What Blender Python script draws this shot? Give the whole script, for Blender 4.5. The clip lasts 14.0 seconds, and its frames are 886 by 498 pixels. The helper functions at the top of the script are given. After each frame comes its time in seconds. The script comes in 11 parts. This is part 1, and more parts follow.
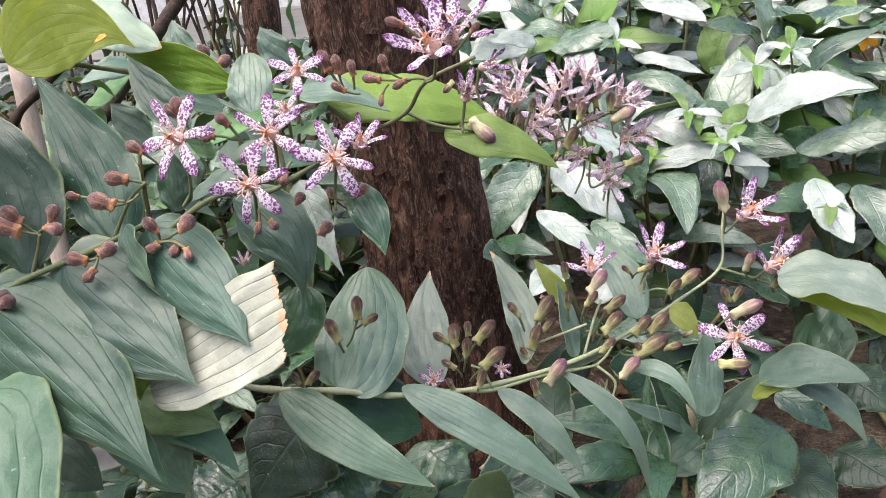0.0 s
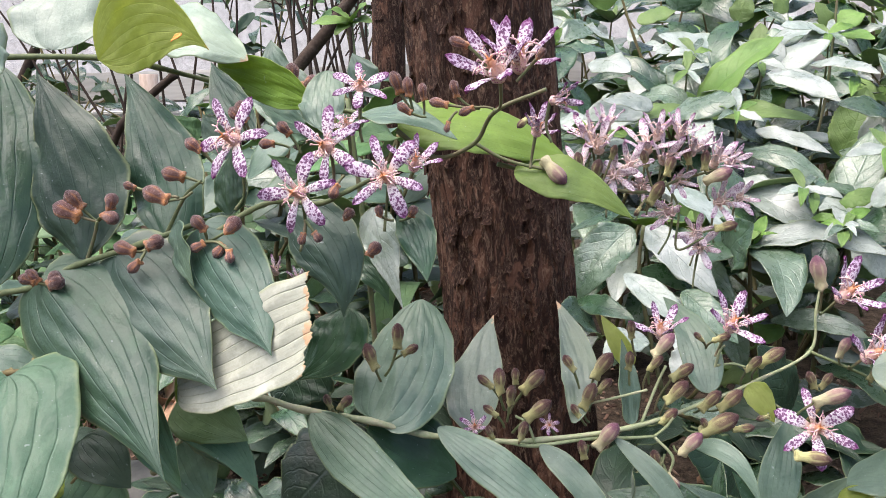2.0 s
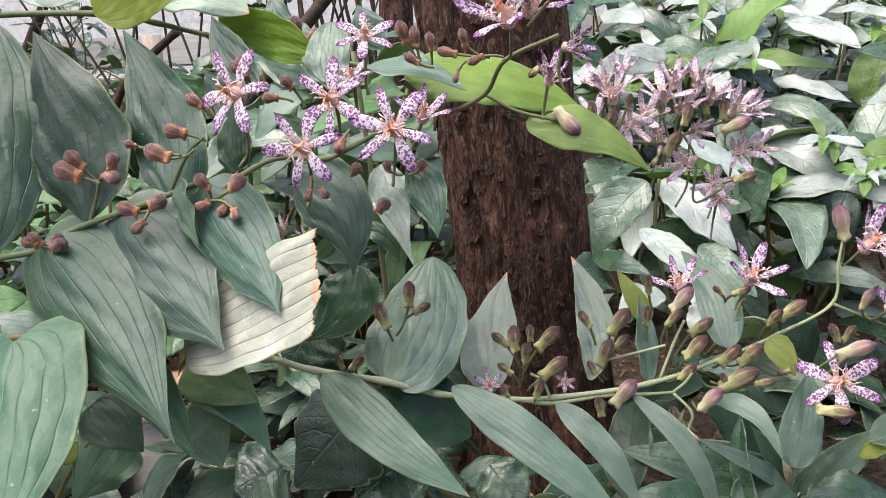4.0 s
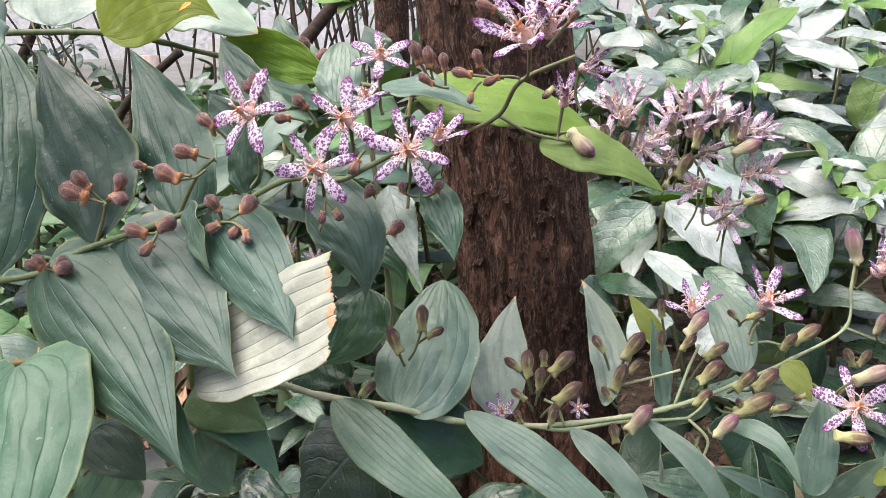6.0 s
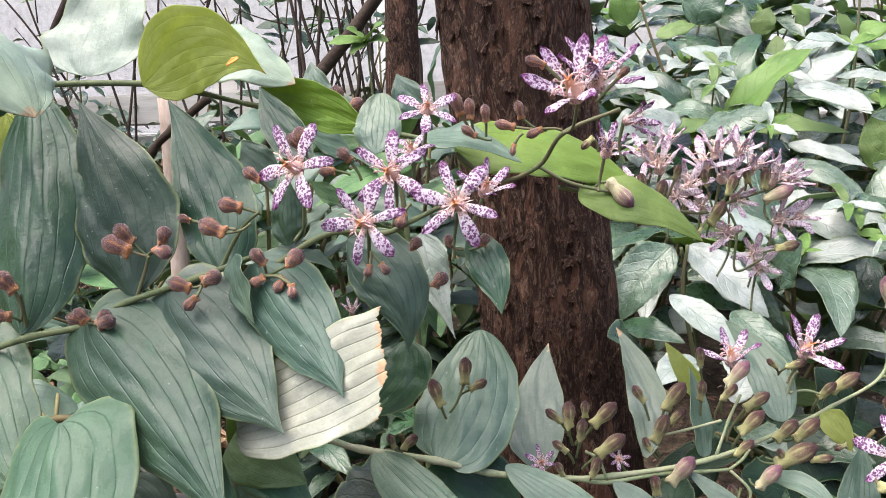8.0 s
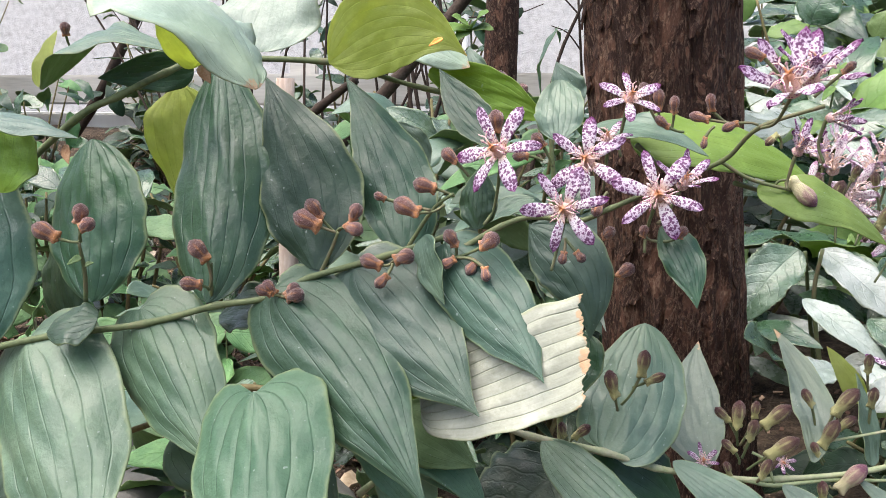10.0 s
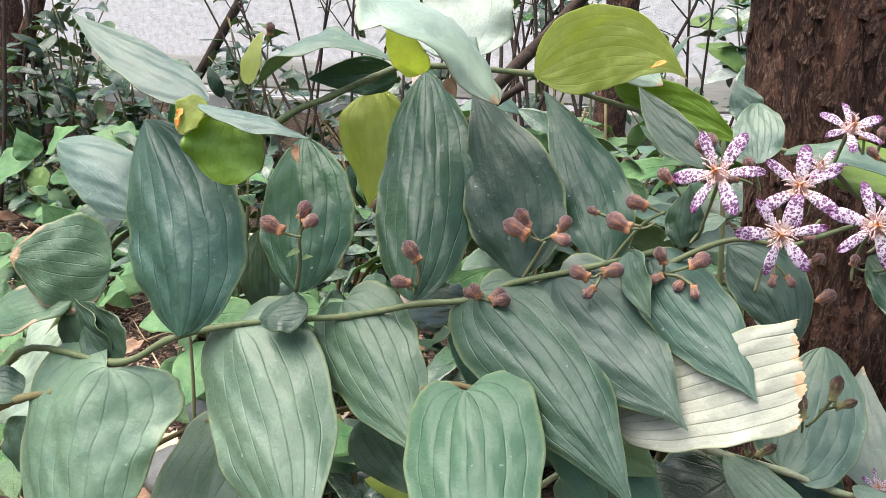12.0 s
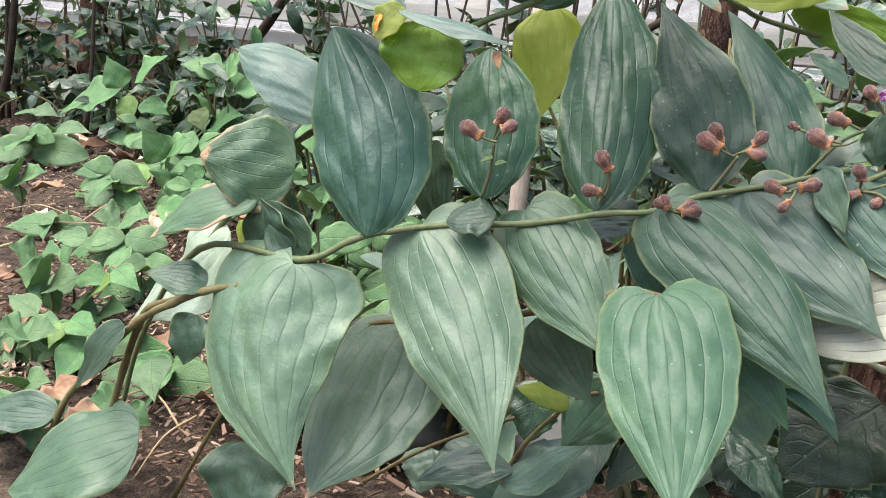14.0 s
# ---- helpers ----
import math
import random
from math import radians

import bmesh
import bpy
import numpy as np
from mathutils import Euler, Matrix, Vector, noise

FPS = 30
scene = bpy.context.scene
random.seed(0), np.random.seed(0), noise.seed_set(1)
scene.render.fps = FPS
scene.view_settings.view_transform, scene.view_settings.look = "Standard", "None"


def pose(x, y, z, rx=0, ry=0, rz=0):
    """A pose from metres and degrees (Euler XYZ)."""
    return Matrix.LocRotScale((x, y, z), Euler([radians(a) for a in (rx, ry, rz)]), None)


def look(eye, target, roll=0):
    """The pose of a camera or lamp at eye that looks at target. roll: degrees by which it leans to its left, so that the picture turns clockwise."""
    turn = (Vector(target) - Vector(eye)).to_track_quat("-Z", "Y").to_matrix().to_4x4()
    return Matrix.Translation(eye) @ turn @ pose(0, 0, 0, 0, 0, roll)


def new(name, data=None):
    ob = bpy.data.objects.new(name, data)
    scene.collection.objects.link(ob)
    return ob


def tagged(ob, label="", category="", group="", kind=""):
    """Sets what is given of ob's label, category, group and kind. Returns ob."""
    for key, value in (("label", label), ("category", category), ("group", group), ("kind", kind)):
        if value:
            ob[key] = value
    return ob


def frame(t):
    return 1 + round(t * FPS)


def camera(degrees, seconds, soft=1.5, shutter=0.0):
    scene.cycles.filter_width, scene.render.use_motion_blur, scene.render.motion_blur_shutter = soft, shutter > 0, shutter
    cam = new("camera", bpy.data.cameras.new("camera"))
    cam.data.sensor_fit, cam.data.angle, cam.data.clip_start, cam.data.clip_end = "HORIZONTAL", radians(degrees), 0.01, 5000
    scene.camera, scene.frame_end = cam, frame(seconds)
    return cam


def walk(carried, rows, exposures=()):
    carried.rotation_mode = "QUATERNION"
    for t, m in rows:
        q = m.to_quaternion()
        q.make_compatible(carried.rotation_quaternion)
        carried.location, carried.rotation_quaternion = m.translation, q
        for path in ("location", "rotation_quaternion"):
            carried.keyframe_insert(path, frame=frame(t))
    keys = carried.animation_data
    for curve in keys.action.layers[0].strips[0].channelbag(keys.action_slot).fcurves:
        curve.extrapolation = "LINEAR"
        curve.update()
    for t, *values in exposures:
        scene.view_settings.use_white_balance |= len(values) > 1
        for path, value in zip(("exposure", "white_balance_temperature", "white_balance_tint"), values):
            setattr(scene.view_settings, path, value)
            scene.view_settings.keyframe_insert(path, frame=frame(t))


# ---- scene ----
cam = camera(55.3, 14.0, soft=0.9)
PATH = [
    (0, (0.022, -0.009, 0.44), (-0.104, 1.897, -0.154), -6.1),
    (0.5, (0.038, 0.004, 0.428), (-0.169, 1.917, -0.12), -3.2),
    (1, (0.061, 0.002, 0.416), (-0.292, 1.912, -0.061), -2.8),
    (1.5, (0.058, 0.01, 0.418), (-0.332, 1.927, 0.004), -1.6),
    (2, (0.059, 0.01, 0.414), (-0.356, 1.921, -0.006), -1.5),
    (2.5, (0.057, 0.017, 0.411), (-0.368, 1.921, -0.027), -1.5),
    (3, (0.058, 0.019, 0.408), (-0.381, 1.915, -0.053), -2.7),
    (5.5, (0.048, 0.025, 0.408), (-0.395, 1.9, -0.127), -2.4),
    (6, (0.042, 0.026, 0.407), (-0.372, 1.929, -0.05), -2.4),
    (6.5, (0.036, 0.029, 0.416), (-0.361, 1.943, -0.005), -2.2),
    (7, (0.029, 0.028, 0.417), (-0.359, 1.95, 0.024), -2.2),
    (7.2, (0.027, 0.029, 0.418), (-0.364, 1.952, 0.03), -2.3),
    (9.3, (-0.021, 0.017, 0.416), (-0.473, 1.927, 0.03), -1.2),
    (9.5, (-0.031, 0.017, 0.418), (-0.499, 1.921, 0.026), -0.7),
    (10, (-0.051, 0.01, 0.416), (-0.557, 1.903, 0.016), -0.2),
    (10.5, (-0.07, 0.002, 0.413), (-0.625, 1.879, 0.003), 0.8),
    (11, (-0.088, -0.009, 0.419), (-0.678, 1.856, 0.001), 1.6),
    (11.5, (-0.097, -0.013, 0.418), (-0.709, 1.843, -0.005), 1.4),
    (12, (-0.119, -0.026, 0.427), (-0.752, 1.823, 0.003), 2.5),
    (12.5, (-0.134, -0.04, 0.418), (-0.789, 1.796, -0.028), 2.9),
    (13, (-0.151, -0.061, 0.415), (-0.806, 1.767, -0.063), 3.6),
    (13.5, (-0.164, -0.07, 0.403), (-0.83, 1.743, -0.116), 3.7),
    (14, (-0.184, -0.073, 0.402), (-0.895, 1.717, -0.137), 4.4),
]
EXPOSURES = [(0.0, 1.1, 6500, 15), (3.0, 0.98, 6500, 14), (6.5, 1.06, 6500, 14), (9.5, 1.05, 6500, 12), (11.0, 1.08, 6500, 10), (14.0, 1.16, 6500, 11)]
walk(cam, [(t, look(eye, target, roll)) for t, eye, target, roll in PATH], EXPOSURES)

# ---- world and light: open shade under a bright overcast sky ----
world = bpy.data.worlds.new("sky")
scene.world = world
world.use_nodes = True
wn = world.node_tree.nodes
sky = wn.new("ShaderNodeTexSky")
sky.sky_type, sky.sun_disc = "NISHITA", False
sky.sun_elevation, sky.sun_rotation = radians(72), radians(-110)
sky.air_density, sky.dust_density, sky.ozone_density = 1.0, 5.0, 1.0
world.node_tree.links.new(sky.outputs[0], wn["Background"].inputs[0])
wn["Background"].inputs[1].default_value = 0.15
sun = new("sun", bpy.data.lights.new("sun", "SUN"))
sun.data.energy, sun.data.angle, sun.data.color = 2.4, radians(65), (1.0, 0.98, 0.95)
sun.matrix_world = look((-0.6, -0.9, 2.4), (0, 0, 0))


# ---- materials ----
class Nodes:
    """A small builder for node materials."""

    def __init__(self, name):
        self.m = bpy.data.materials.new(name)
        self.m.use_nodes = True
        self.t = self.m.node_tree
        self.p = self.t.nodes["Principled BSDF"]
        self.out = self.t.nodes["Material Output"]

    def node(self, kind, ins=(), **attrs):
        n = self.t.nodes.new(kind)
        for k, v in attrs.items():
            setattr(n, k, v)
        for k, v in (ins.items() if isinstance(ins, dict) else enumerate(ins)):
            self.put(n.inputs[k], v)
        return n

    def put(self, sock, v):
        if isinstance(v, bpy.types.NodeSocket):
            self.t.links.new(v, sock)
        elif v is not None:
            sock.default_value = v

    def math(self, op, a, b=None, c=None):
        return self.node("ShaderNodeMath", (a, b, c), operation=op).outputs[0]

    def step(self, x, lo, hi, a=0.0, b=1.0):
        return self.node("ShaderNodeMapRange", (x, lo, hi, a, b), interpolation_type="SMOOTHSTEP").outputs[0]

    def mix(self, f, a, b):
        n = self.t.nodes.new("ShaderNodeMix")
        n.data_type = "RGBA"
        for s, v in ((n.inputs[0], f), (n.inputs[6], a), (n.inputs[7], b)):
            self.put(s, (*v, 1) if isinstance(v, tuple) and len(v) == 3 else v)
        return n.outputs[2]

    def coords(self):
        """Object coordinates, shifted by the object's random number."""
        tc = self.node("ShaderNodeTexCoord").outputs["Object"]
        r = self.node("ShaderNodeObjectInfo").outputs["Random"]
        return self.node("ShaderNodeVectorMath", (tc, self.node("ShaderNodeCombineXYZ", (r, r, r)).outputs[0]), operation="ADD").outputs[0], r

    def noise(self, vec, scale, detail=3.0, rough=0.55):
        return self.node("ShaderNodeTexNoise", {"Vector": vec, "Scale": scale, "Detail": detail, "Roughness": rough}).outputs[0]

    def bump(self, height, strength, dist):
        b = self.node("ShaderNodeBump", {"Strength": strength, "Distance": dist, "Height": height})
        self.put(self.p.inputs["Normal"], b.outputs[0])
        return b.outputs[0]

    def finish(self, color, rough, spec=0.5, metal=0.0):
        self.put(self.p.inputs["Base Color"], (*color, 1) if isinstance(color, tuple) else color)
        self.put(self.p.inputs["Roughness"], rough)
        self.put(self.p.inputs["Specular IOR Level"], spec)
        self.p.inputs["Metallic"].default_value = metal
        return self.m


def leaf_material(name, c1, c2, vein, rough=0.42, spec=0.5, through_light=0.25, glow=(0.3, 0.5, 0.06), ribs=4.0, brown=0.0, net=False, groove=0.25, edge=0.0, inked=0.22):
    """Leaf: two greens, veins along the blade (ribs a side) or a feathered net, sheen blotches and furrow shade in the
    colour, dust specks, brown tip and edge.
    """
    n = Nodes(name)
    vec, rnd = n.coords()
    uv = n.node("ShaderNodeSeparateXYZ", (n.node("ShaderNodeTexCoord").outputs["UV"],))
    across = n.math("ABSOLUTE", n.math("MULTIPLY_ADD", uv.outputs[0], 2.0, -1.0))
    along = uv.outputs[1]
    if net:
        line = n.math("MULTIPLY_ADD", n.math("POWER", across, 1.4), -2.4, n.math("MULTIPLY", along, 7.5))
        line = n.math("ADD", line, n.math("MULTIPLY", n.noise(vec, 110.0, 2.0), 0.55))
        tri = n.math("PINGPONG", line, 0.5)
        side = n.math("MULTIPLY", n.step(tri, 0.0, 0.12, 1.0, 0.0), n.step(across, 0.75, 1.0, 0.6, 0.1))
        mid = n.step(across, 0.0, 0.06, 1.0, 0.0)
        cell = n.node("ShaderNodeTexVoronoi", {"Vector": vec, "Scale": 260.0}, feature="DISTANCE_TO_EDGE").outputs[0]
        lines = n.math("MAXIMUM", n.math("MAXIMUM", side, mid), n.step(cell, 0.0, 0.2, 0.16, 0.0))
    else:
        bowed = n.math("ADD", n.math("MULTIPLY", across, ribs), n.math("MULTIPLY_ADD", n.noise(vec, 40.0, 2.0), 0.1, -0.05))
        tri = n.math("PINGPONG", bowed, 0.5)
        lines = n.math("MULTIPLY", n.step(tri, 0.0, 0.075, 1.0, 0.0), n.step(across, 0.8, 0.95, 1.0, 0.0))
        lines = n.math("MULTIPLY", lines, n.step(n.noise(vec, 60.0, 2.0), 0.3, 0.6, 0.35, 1.0))
    big = n.noise(vec, 38.0, 2.0)
    fine = n.noise(vec, 420.0, 4.0, 0.65)
    col = n.mix(n.step(big, 0.32, 0.68), c1, c2)
    col = n.mix(n.math("MULTIPLY", n.step(fine, 0.4, 0.7), 0.28), col, tuple(0.72 * x for x in c1))
    fibre = n.noise(n.node("ShaderNodeMapping", {"Vector": n.node("ShaderNodeTexCoord").outputs["UV"], "Scale": (46, 2.2, 1), "Location": n.node("ShaderNodeCombineXYZ", (n.math("MULTIPLY", rnd, 30.0), rnd, rnd)).outputs[0]}).outputs[0], 1.0, 3.0, 0.6)
    if not net:
        col = n.mix(n.math("MULTIPLY", n.step(fibre, 0.42, 0.62), 0.13), col, tuple(0.62 * x for x in c1))
    sheen_mottle = n.noise(vec, 95.0, 4.0, 0.65)
    # lighter blotches put a patchy sheen into the colour
    col = n.mix(n.math("MULTIPLY", n.step(sheen_mottle, 0.5, 0.68), 0.35), col, tuple(min(1, 1.45 * x) for x in c2))
    if not net:
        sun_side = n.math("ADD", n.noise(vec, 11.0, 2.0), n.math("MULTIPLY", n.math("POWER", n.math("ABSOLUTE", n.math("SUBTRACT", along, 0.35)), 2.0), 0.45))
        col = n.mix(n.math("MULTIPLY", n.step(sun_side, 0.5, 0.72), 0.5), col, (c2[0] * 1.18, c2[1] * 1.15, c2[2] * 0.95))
    hue = n.node("ShaderNodeHueSaturation", {"Hue": n.math("MULTIPLY_ADD", rnd, 0.016, 0.492), "Saturation": n.math("MULTIPLY_ADD", rnd, 0.2, 0.88),
                                            "Value": n.math("MULTIPLY_ADD", rnd, 0.3, 0.86), "Color": col}).outputs[0]
    # vein tint; where darker than the blade it also paints the furrows' shade
    col = n.mix(n.math("MULTIPLY", lines, inked), hue, vein)
    specks = n.math("MAXIMUM", n.step(n.noise(vec, 300.0, 1.0), 0.775, 0.81), n.step(n.noise(vec, 700.0, 1.0), 0.755, 0.79))
    col = n.mix(n.math("MULTIPLY", specks, 0.4), col, (0.5, 0.56, 0.5))
    patch = n.step(n.noise(vec, 70.0, 3.0), 0.66, 0.74)
    col = n.mix(n.math("MULTIPLY", patch, 0.3), col, tuple(1.25 * x for x in c2))
    rim = n.step(n.math("ADD", across, n.math("MULTIPLY", n.noise(vec, 160.0), 0.12)), 0.99, 1.05)
    col = n.mix(n.math("MULTIPLY", rim, 0.4), col, (0.32, 0.36, 0.16))
    if edge:
        wide = n.step(n.math("ADD", across, n.math("MULTIPLY", n.noise(vec, 45.0), 0.5)), 1.18 - edge, 1.25 - edge)
        col = n.mix(n.math("MULTIPLY", wide, n.step(n.noise(vec, 26.0, 2.0), 0.48, 0.54)), col, n.mix(n.noise(vec, 200.0), (0.3, 0.17, 0.09), (0.52, 0.4, 0.27)))
    if brown:
        burnt = n.step(n.math("ADD", along, n.math("MULTIPLY_ADD", n.noise(vec, 130.0, 4.0), 0.3, -0.07)), 1.06 - brown, 1.09 - brown)
        tone = n.mix(n.noise(vec, 200.0), (0.4, 0.2, 0.09), (0.62, 0.47, 0.31))
        col = n.mix(burnt, col, tone)
    h = n.math("ADD", n.math("MULTIPLY", lines, -groove), n.math("ADD", n.math("MULTIPLY", n.noise(vec, 260.0, 3.0), 0.55), n.math("MULTIPLY", fibre, 0.15)))
    h = n.math("ADD", h, n.math("MULTIPLY", n.noise(vec, 75.0, 3.0, 0.6), 0.6))
    nrm = n.bump(h, 0.6, 0.0013)
    n.finish(col, n.math("MULTIPLY_ADD", sheen_mottle, 0.5, rough - 0.27), spec)
    tr = n.node("ShaderNodeBsdfTranslucent", {"Color": n.mix(0.55, col, glow), "Normal": nrm})
    mx = n.node("ShaderNodeMixShader", (through_light, n.p.outputs[0], tr.outputs[0]))
    n.t.links.new(mx.outputs[0], n.out.inputs[0])
    return n.m


def noise_material(name, stops, scale, rough=0.8, spec=0.3, bump=0.5, dist=0.002, stretch=(1, 1, 1), detail=6.0):
    """Two scales of noise through a colour ramp."""
    n = Nodes(name)
    vec, rnd = n.coords()
    vec = n.node("ShaderNodeMapping", {"Vector": vec, "Scale": stretch}).outputs[0]
    a = n.noise(vec, scale, detail, 0.62)
    b = n.noise(vec, scale * 6, 3.0)
    f = n.math("MULTIPLY_ADD", b, 0.4, n.math("MULTIPLY", a, 0.7))
    f = n.math("ADD", f, n.math("MULTIPLY_ADD", rnd, 0.16, -0.1))
    ramp = n.node("ShaderNodeValToRGB", (f,))
    el = ramp.color_ramp.elements
    while len(el) < len(stops):
        el.new(0.5)
    for e, (pos, c) in zip(el, stops):
        e.position, e.color = pos, (*c, 1)
    n.bump(f, bump, dist)
    return n.finish(ramp.outputs[0], rough, spec)


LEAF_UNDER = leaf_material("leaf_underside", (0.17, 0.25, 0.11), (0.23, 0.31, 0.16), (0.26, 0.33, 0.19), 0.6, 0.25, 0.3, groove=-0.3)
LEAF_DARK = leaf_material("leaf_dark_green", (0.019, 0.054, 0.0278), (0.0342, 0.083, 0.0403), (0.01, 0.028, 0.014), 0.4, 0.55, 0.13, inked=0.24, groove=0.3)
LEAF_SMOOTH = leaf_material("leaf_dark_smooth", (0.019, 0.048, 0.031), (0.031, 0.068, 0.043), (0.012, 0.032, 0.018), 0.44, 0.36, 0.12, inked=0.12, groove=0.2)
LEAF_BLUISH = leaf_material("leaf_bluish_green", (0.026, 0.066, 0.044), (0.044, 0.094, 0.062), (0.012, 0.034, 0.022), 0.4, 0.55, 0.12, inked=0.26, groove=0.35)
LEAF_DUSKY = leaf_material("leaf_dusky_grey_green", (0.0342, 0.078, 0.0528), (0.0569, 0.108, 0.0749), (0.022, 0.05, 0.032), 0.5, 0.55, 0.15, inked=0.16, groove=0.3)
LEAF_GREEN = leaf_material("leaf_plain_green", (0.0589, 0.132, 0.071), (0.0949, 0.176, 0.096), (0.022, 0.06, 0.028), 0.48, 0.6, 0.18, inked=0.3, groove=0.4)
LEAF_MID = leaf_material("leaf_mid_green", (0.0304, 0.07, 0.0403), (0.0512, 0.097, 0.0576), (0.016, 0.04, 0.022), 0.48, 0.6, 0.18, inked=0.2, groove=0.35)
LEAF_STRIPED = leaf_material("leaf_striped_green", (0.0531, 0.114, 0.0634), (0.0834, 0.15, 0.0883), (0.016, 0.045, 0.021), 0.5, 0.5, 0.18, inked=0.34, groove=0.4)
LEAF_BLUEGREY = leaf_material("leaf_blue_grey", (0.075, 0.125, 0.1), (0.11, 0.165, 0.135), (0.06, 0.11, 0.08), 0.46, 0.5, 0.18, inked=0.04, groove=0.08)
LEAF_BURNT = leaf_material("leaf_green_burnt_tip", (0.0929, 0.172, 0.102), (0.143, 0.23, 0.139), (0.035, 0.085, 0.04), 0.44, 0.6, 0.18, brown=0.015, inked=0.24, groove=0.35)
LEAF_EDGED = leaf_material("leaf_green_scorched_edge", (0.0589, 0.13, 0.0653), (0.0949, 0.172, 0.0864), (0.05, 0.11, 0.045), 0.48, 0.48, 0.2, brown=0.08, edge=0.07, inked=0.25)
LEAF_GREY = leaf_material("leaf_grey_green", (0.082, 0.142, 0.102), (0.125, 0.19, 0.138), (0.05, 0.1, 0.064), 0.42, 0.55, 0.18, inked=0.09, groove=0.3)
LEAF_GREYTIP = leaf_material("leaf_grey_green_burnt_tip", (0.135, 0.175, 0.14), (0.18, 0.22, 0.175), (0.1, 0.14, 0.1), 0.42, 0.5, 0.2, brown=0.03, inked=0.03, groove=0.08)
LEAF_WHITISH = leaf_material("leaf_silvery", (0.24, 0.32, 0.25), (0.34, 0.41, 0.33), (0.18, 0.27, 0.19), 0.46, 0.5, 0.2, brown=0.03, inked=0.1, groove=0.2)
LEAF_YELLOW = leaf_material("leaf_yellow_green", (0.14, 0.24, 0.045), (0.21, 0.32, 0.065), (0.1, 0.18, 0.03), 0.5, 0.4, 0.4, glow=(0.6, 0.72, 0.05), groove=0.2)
# brightened lime: light from behind is put into the base colour too
LEAF_LIME = leaf_material("leaf_lime_backlit", (0.4, 0.47, 0.13), (0.5, 0.56, 0.2), (0.27, 0.36, 0.06), 0.55, 0.3, 0.72, glow=(0.8, 0.86, 0.26), groove=0.2, brown=0.02, inked=0.16)
LEAF_PALE = leaf_material("leaf_pale_cream_underside", (0.41, 0.425, 0.33), (0.49, 0.505, 0.41), (0.24, 0.29, 0.17), 0.65, 0.2, 0.2, groove=0.6, brown=0.012, inked=0.4)
# one shrub leaf in three tones: darkened for shaded gaps, whitened for sky sheen
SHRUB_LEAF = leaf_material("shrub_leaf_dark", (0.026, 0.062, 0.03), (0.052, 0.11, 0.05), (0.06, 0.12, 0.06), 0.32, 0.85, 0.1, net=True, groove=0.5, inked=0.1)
SHRUB_SHEEN = leaf_material("shrub_leaf_sheen_tint", (0.27, 0.33, 0.27), (0.45, 0.5, 0.45), (0.23, 0.31, 0.24), 0.34, 0.95, 0.2, net=True, groove=0.5, inked=0.14)
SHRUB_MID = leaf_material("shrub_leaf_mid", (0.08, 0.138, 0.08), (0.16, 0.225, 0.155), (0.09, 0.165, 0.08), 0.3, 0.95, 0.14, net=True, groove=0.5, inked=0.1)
SHRUB_FRESH = leaf_material("shrub_leaf_fresh", (0.14, 0.26, 0.06), (0.24, 0.37, 0.11), (0.2, 0.33, 0.09), 0.45, 0.45, 0.4, glow=(0.5, 0.7, 0.08), net=True, groove=0.6)
WEED_LEAF = leaf_material("weed_leaf_green", (0.1, 0.21, 0.09), (0.17, 0.295, 0.125), (0.12, 0.25, 0.08), 0.55, 0.35, 0.3, net=True, groove=0.7)
# dark ivy green, blackened further to stand in for shade between leaves
IVY_LEAF = leaf_material("ivy_leaf_shade_dark", (0.012, 0.03, 0.015), (0.022, 0.05, 0.024), (0.045, 0.07, 0.045), 0.46, 0.4, 0.04, net=True, groove=0.6, inked=0.15)
STEM_GREEN = noise_material("stem_green_hairy", [(0.3, (0.07, 0.095, 0.04)), (0.5, (0.13, 0.16, 0.07)), (0.68, (0.17, 0.14, 0.08))], 60, 0.6, 0.35, 0.4, 0.0006)
STEM_PALE = noise_material("stem_pale_green", [(0.3, (0.15, 0.19, 0.09)), (0.55, (0.27, 0.31, 0.17)), (0.75, (0.38, 0.36, 0.24))], 90, 0.65, 0.3, 0.6, 0.0008)
STEM_BROWN = noise_material("stem_brown_woody", [(0.3, (0.1, 0.07, 0.03)), (0.55, (0.17, 0.14, 0.06)), (0.8, (0.2, 0.2, 0.09))], 60, 0.7, 0.3, 0.5, 0.0008)
TWIG = noise_material("twig_dark_bark", [(0.3, (0.025, 0.018, 0.014)), (0.6, (0.06, 0.042, 0.032)), (0.8, (0.11, 0.085, 0.07))], 40, 0.85, 0.2, 0.8, 0.003)
DRY_STALK = noise_material("dry_stalk_straw", [(0.3, (0.3, 0.2, 0.1)), (0.6, (0.45, 0.34, 0.2)), (0.8, (0.6, 0.5, 0.35))], 50, 0.8, 0.2, 0.5, 0.001)
LITTER = noise_material("leaf_litter_brown", [(0.25, (0.13, 0.07, 0.045)), (0.5, (0.27, 0.16, 0.1)), (0.75, (0.44, 0.31, 0.21))], 30, 0.85, 0.2, 0.5, 0.002)
LITTER_PALE = noise_material("leaf_litter_pale", [(0.25, (0.3, 0.21, 0.13)), (0.5, (0.5, 0.4, 0.28)), (0.75, (0.66, 0.58, 0.45))], 30, 0.8, 0.2, 0.5, 0.002)
SOIL = noise_material("soil_and_mulch", [(0.25, (0.016, 0.013, 0.01)), (0.47, (0.045, 0.034, 0.026)), (0.64, (0.12, 0.09, 0.066)), (0.8, (0.2, 0.16, 0.12))], 60, 0.95, 0.1, 1.0, 0.01)
